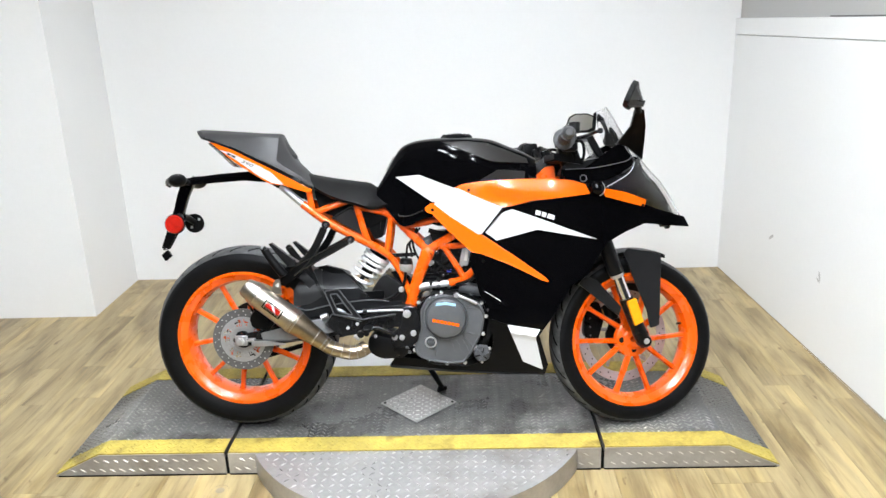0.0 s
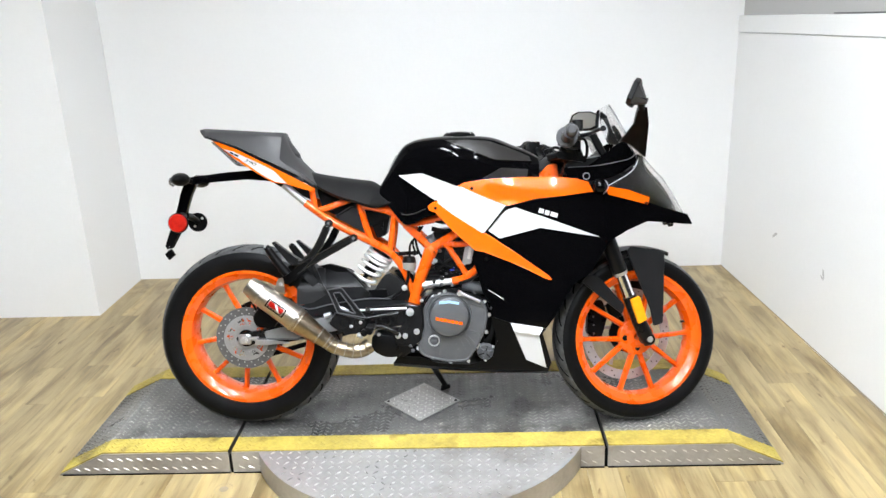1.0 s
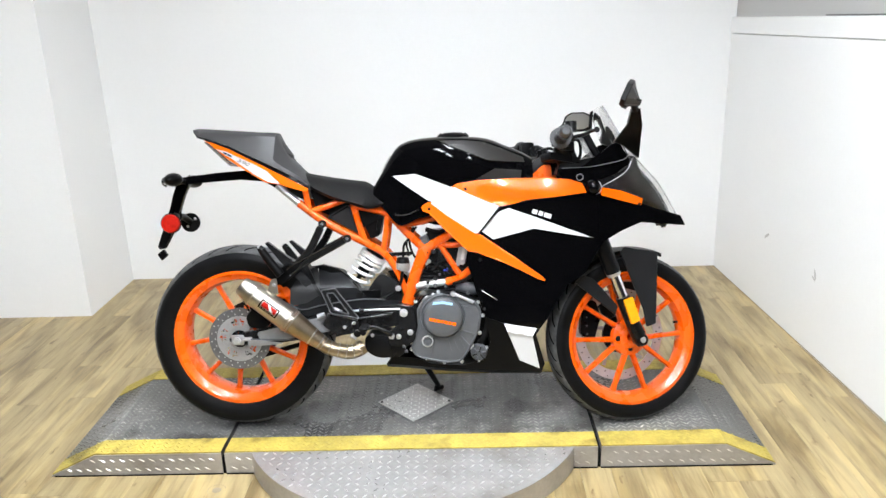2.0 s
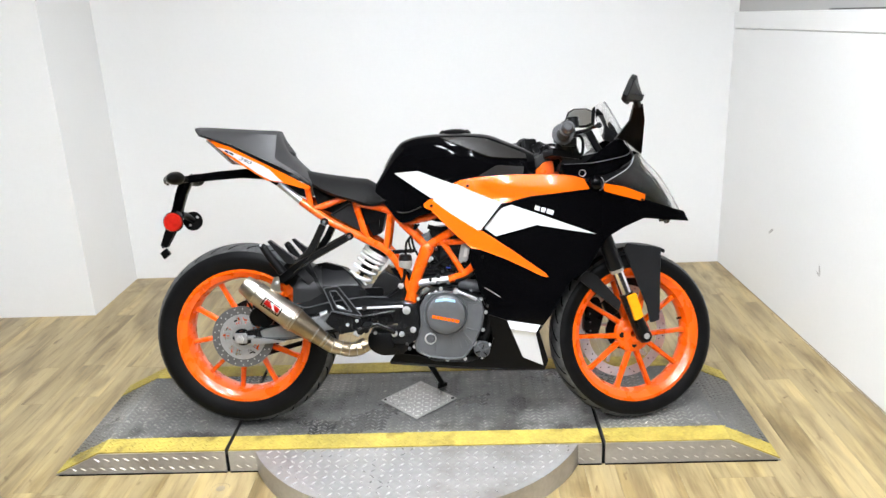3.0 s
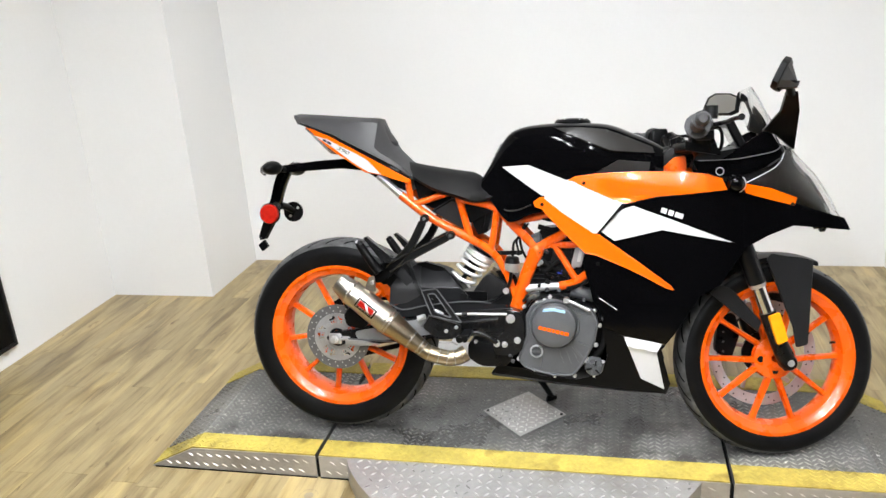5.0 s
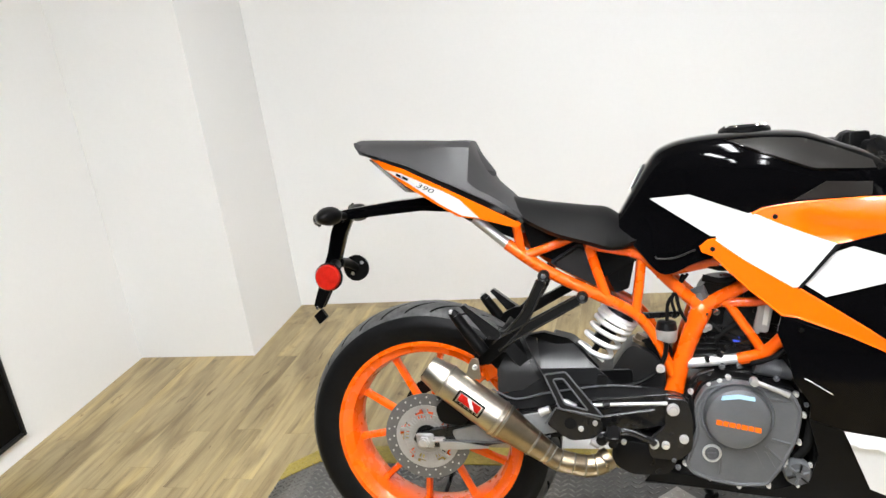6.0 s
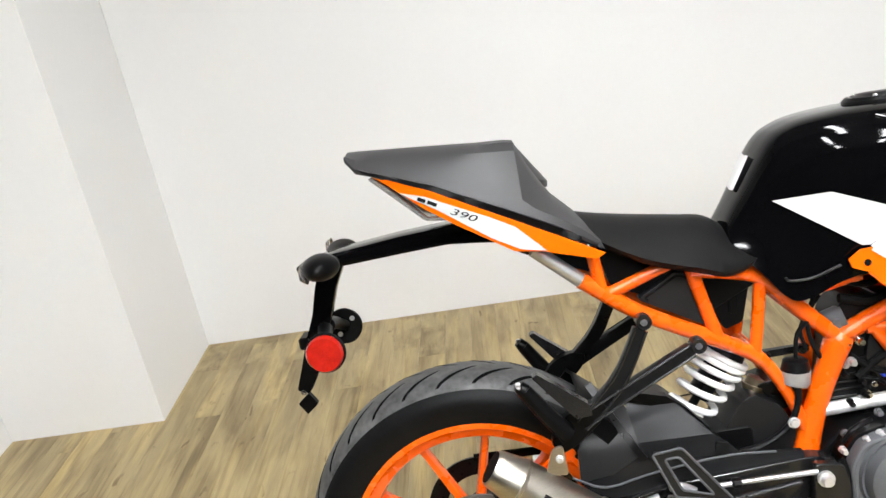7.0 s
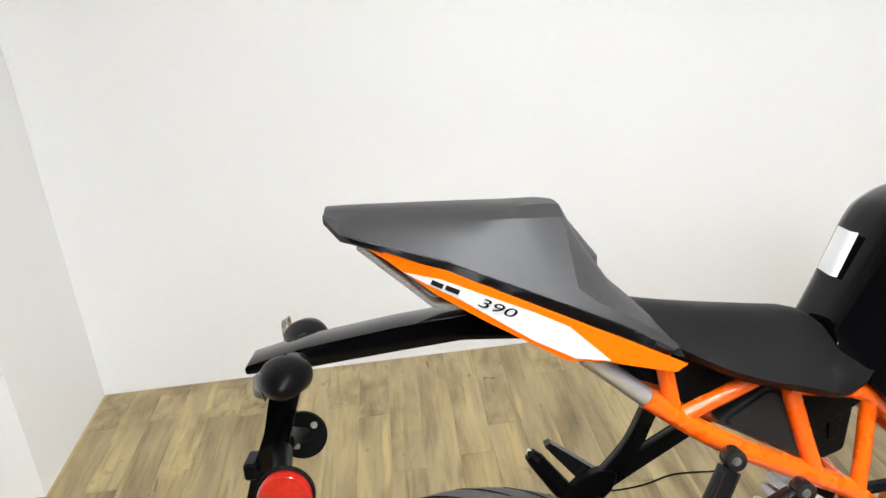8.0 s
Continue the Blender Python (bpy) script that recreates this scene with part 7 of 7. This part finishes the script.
# pieces that sit on a part hang under that part
UNDER = {"silencer_belt": "silencer", "silencer_mouth": "silencer", "silencer_label": "silencer", "label_field": "silencer", "label_red": "silencer", "label_slash": "silencer", "label_print": "silencer",
         "silencer_hanger": "silencer", "hanger_bolt": "silencer", "weld_bead": "exhaust_bend", "exhaust_clamp": "exhaust_bend", "cover_bolt": "engine_side_cover", "clutch_cover": "engine_side_cover",
         "clutch_rim": "engine_side_cover", "clutch_print": "engine_side_cover", "clutch_badge": "engine_side_cover", "oil_filler": "engine_side_cover", "filler_ring": "engine_side_cover", "cover_rib": "engine_side_cover",
         "cover_flange": "engine_side_cover", "pump_bolt": "water_pump", "pump_rib": "water_pump", "head_cover": "cylinder_head", "cooling_fin": "cylinder_barrel", "cam_cover": "cylinder_barrel", "mirror_glass": "mirror_head", "mirror_rim": "mirror_head", "fuel_cap": "fuel_tank",
         "cap_screw": "fuel_tank", "tank_stripe": "fuel_tank", "tank_label": "fuel_tank", "tank_pad": "fuel_tank", "tank_crease": "fuel_tank", "tank_shoulder": "fuel_tank", "tank_trim": "fuel_tank", "cowl_lip": "tail_cowl", "cowl_trim": "tail_cowl", "tail_stripe": "tail_panel", "tail_print": "tail_panel", "tail_number": "tail_panel",
         "tail_light_core": "tail_light", "reflector_back": "side_reflector", "reflector_nut": "side_reflector", "signal_lens": "turn_signal", "signal_stem": "turn_signal", "spoiler_stripe": "tank_spoiler",
         "spoiler_edge": "tank_spoiler", "panel_seam": "tank_spoiler", "fairing_stripe": "side_fairing", "fairing_mark": "side_fairing", "fairing_screw": "side_fairing", "belly_decal": "belly_pan", "hugger_badge": "hugger", "hugger_strap": "hugger", "hugger_edge": "hugger_lower", "bracket_edge": "peg_bracket_arm", "plate_hole": "heel_guard_plate", "plate_rim": "heel_guard_plate", "pedal_edge": "brake_pedal", "pedal_eye": "brake_pedal",
         "rod_fitting": "brake_rod", "signal_edge": "signal_bud", "cowl_ring": "inner_cowl", "cockpit_rim": "inner_cowl",
         "bracket_bolt": "peg_bracket_foot", "bracket_groove": "peg_bracket_arm", "bracket_eye": "peg_bracket_foot", "peg_blade": "passenger_peg", "peg_screw": "passenger_peg", "heel_guard_rim": "heel_guard", "reservoir_cap": "reservoir_cup",
         "tool_box_rim": "tool_box", "grip_rib": "grip", "grip_flange": "grip", "bar_end": "grip", "caliper_bolt": "front_caliper", "fork_cap": "fork_outer", "fork_seal": "fork_outer", "shock_seat": "shock_body", "shock_top": "shock_body"}


def middle(ob):
    return ob.matrix_local @ (sum((v.co for v in ob.data.vertices), Vector()) / len(ob.data.vertices))


bpy.context.view_layer.update()
first_level = list(bike.children)
for ob in first_level:
    target = UNDER.get(ob.name.split(".")[0])
    if target:
        choice = min((o for o in first_level if o.name.split(".")[0] == target), key=lambda o: (middle(o) - middle(ob)).length)
        local = choice.matrix_local.inverted() @ ob.matrix_local
        ob.parent = choice
        ob.matrix_local = local

# ---- small things in the bay ----
panel_box = new("wall_panel")
tagged(panel_box, "black framed panel fixed low on the side wall", "wall panel")
part("panel_board", box(XL, XL + 0.018, -0.25, 0.425, 0.095, 0.60, 0.003), M_PLASTIC, panel_box, "black board")
part("panel_frame", join(box(XL, XL + 0.026, -0.27, -0.25, 0.08, 0.62, 0.003), box(XL, XL + 0.026, 0.425, 0.44, 0.08, 0.62, 0.003), box(XL, XL + 0.026, -0.25, 0.425, 0.08, 0.095, 0.003), box(XL, XL + 0.026, -0.25, 0.425, 0.60, 0.62, 0.003)), M_PLASTIC_GREY, panel_box, "dark grey frame")
thing("cable", tube([(-0.27, 0.905, 0.002), (-0.20, 0.893, 0.002), (-0.12, 0.90, 0.002), (-0.03, 0.925, 0.002), (0.08, 0.915, 0.002)], 0.0022, 6, 6), M_GAP, "thin dark cable lying on the plank floor", "cable")
M_CAP = mat("cap_plastic", (0.30, 0.25, 0.17), 0.4, vary=0.1, scale=30)
for x, y in ((-0.692, -0.335), (-0.645, -0.410)):
    thing("floor_cap", moved(lathe([(0, 0), (-0.0008, 0.024), (-0.0016, 0.027), (0.0, 0.030)], 32), pose(x, y, 0.0005, 90)), M_CAP, "small round beige cap set into the plank floor", "floor cap", "caps in the floor")
M_SCUFF = mat("scuff_grey", (0.50, 0.49, 0.48), 0.7, vary=0.2, scale=60)
random.seed(11)
for y, z, ln, tilt in ((1.094, 0.375, 0.030, -35), (0.613, 0.348, 0.028, 70), (0.62, 0.33, 0.018, 20)):
    bm = bmesh.new()
    ring = []
    for k in range(14):
        a = 2 * math.pi * k / 14
        r = random.uniform(0.7, 1.15)
        u, v = math.cos(a) * ln * r, math.sin(a) * ln * 0.28 * r
        c, q = math.cos(radians(tilt)), math.sin(radians(tilt))
        ring.append(bm.verts.new((right_x(y + u * c) - 0.0008, y + u * c - v * q, z + u * q + v * c)))
    bm.faces.new(ring)
    thing("scuff_mark", bm, M_SCUFF, "grey scuff on the white side wall", "scuff", "scuffs on the wall", smooth=0)

# ---- floor planks ----
random.seed(7)
PLANK_W, PLANK_L = 0.10, 0.92
plank_bm = box(-PLANK_W / 2 + 0.0003, PLANK_W / 2 - 0.0003, -PLANK_L / 2 + 0.0003, PLANK_L / 2 - 0.0003, -0.004, 0.0, 0.0002)
plank_mesh = mesh_of("plank", plank_bm, M_PLANK, 0)
for i in range(40):
    x = XL - 0.02 + PLANK_W * (i + 0.5)
    top = YB
    length = PLANK_L * random.uniform(0.2, 1.0)
    while top > -3.5:
        length = min(length, top + 3.6)
        y = top - length / 2
        if x - PLANK_W / 2 < right_x(y) + 0.05:
            ob = new("plank", plank_mesh)
            ob.parent = floor
            ob.location = (x, y, 0)
            ob.scale = (1, length / PLANK_L, 1)
        top -= length
        length = PLANK_L
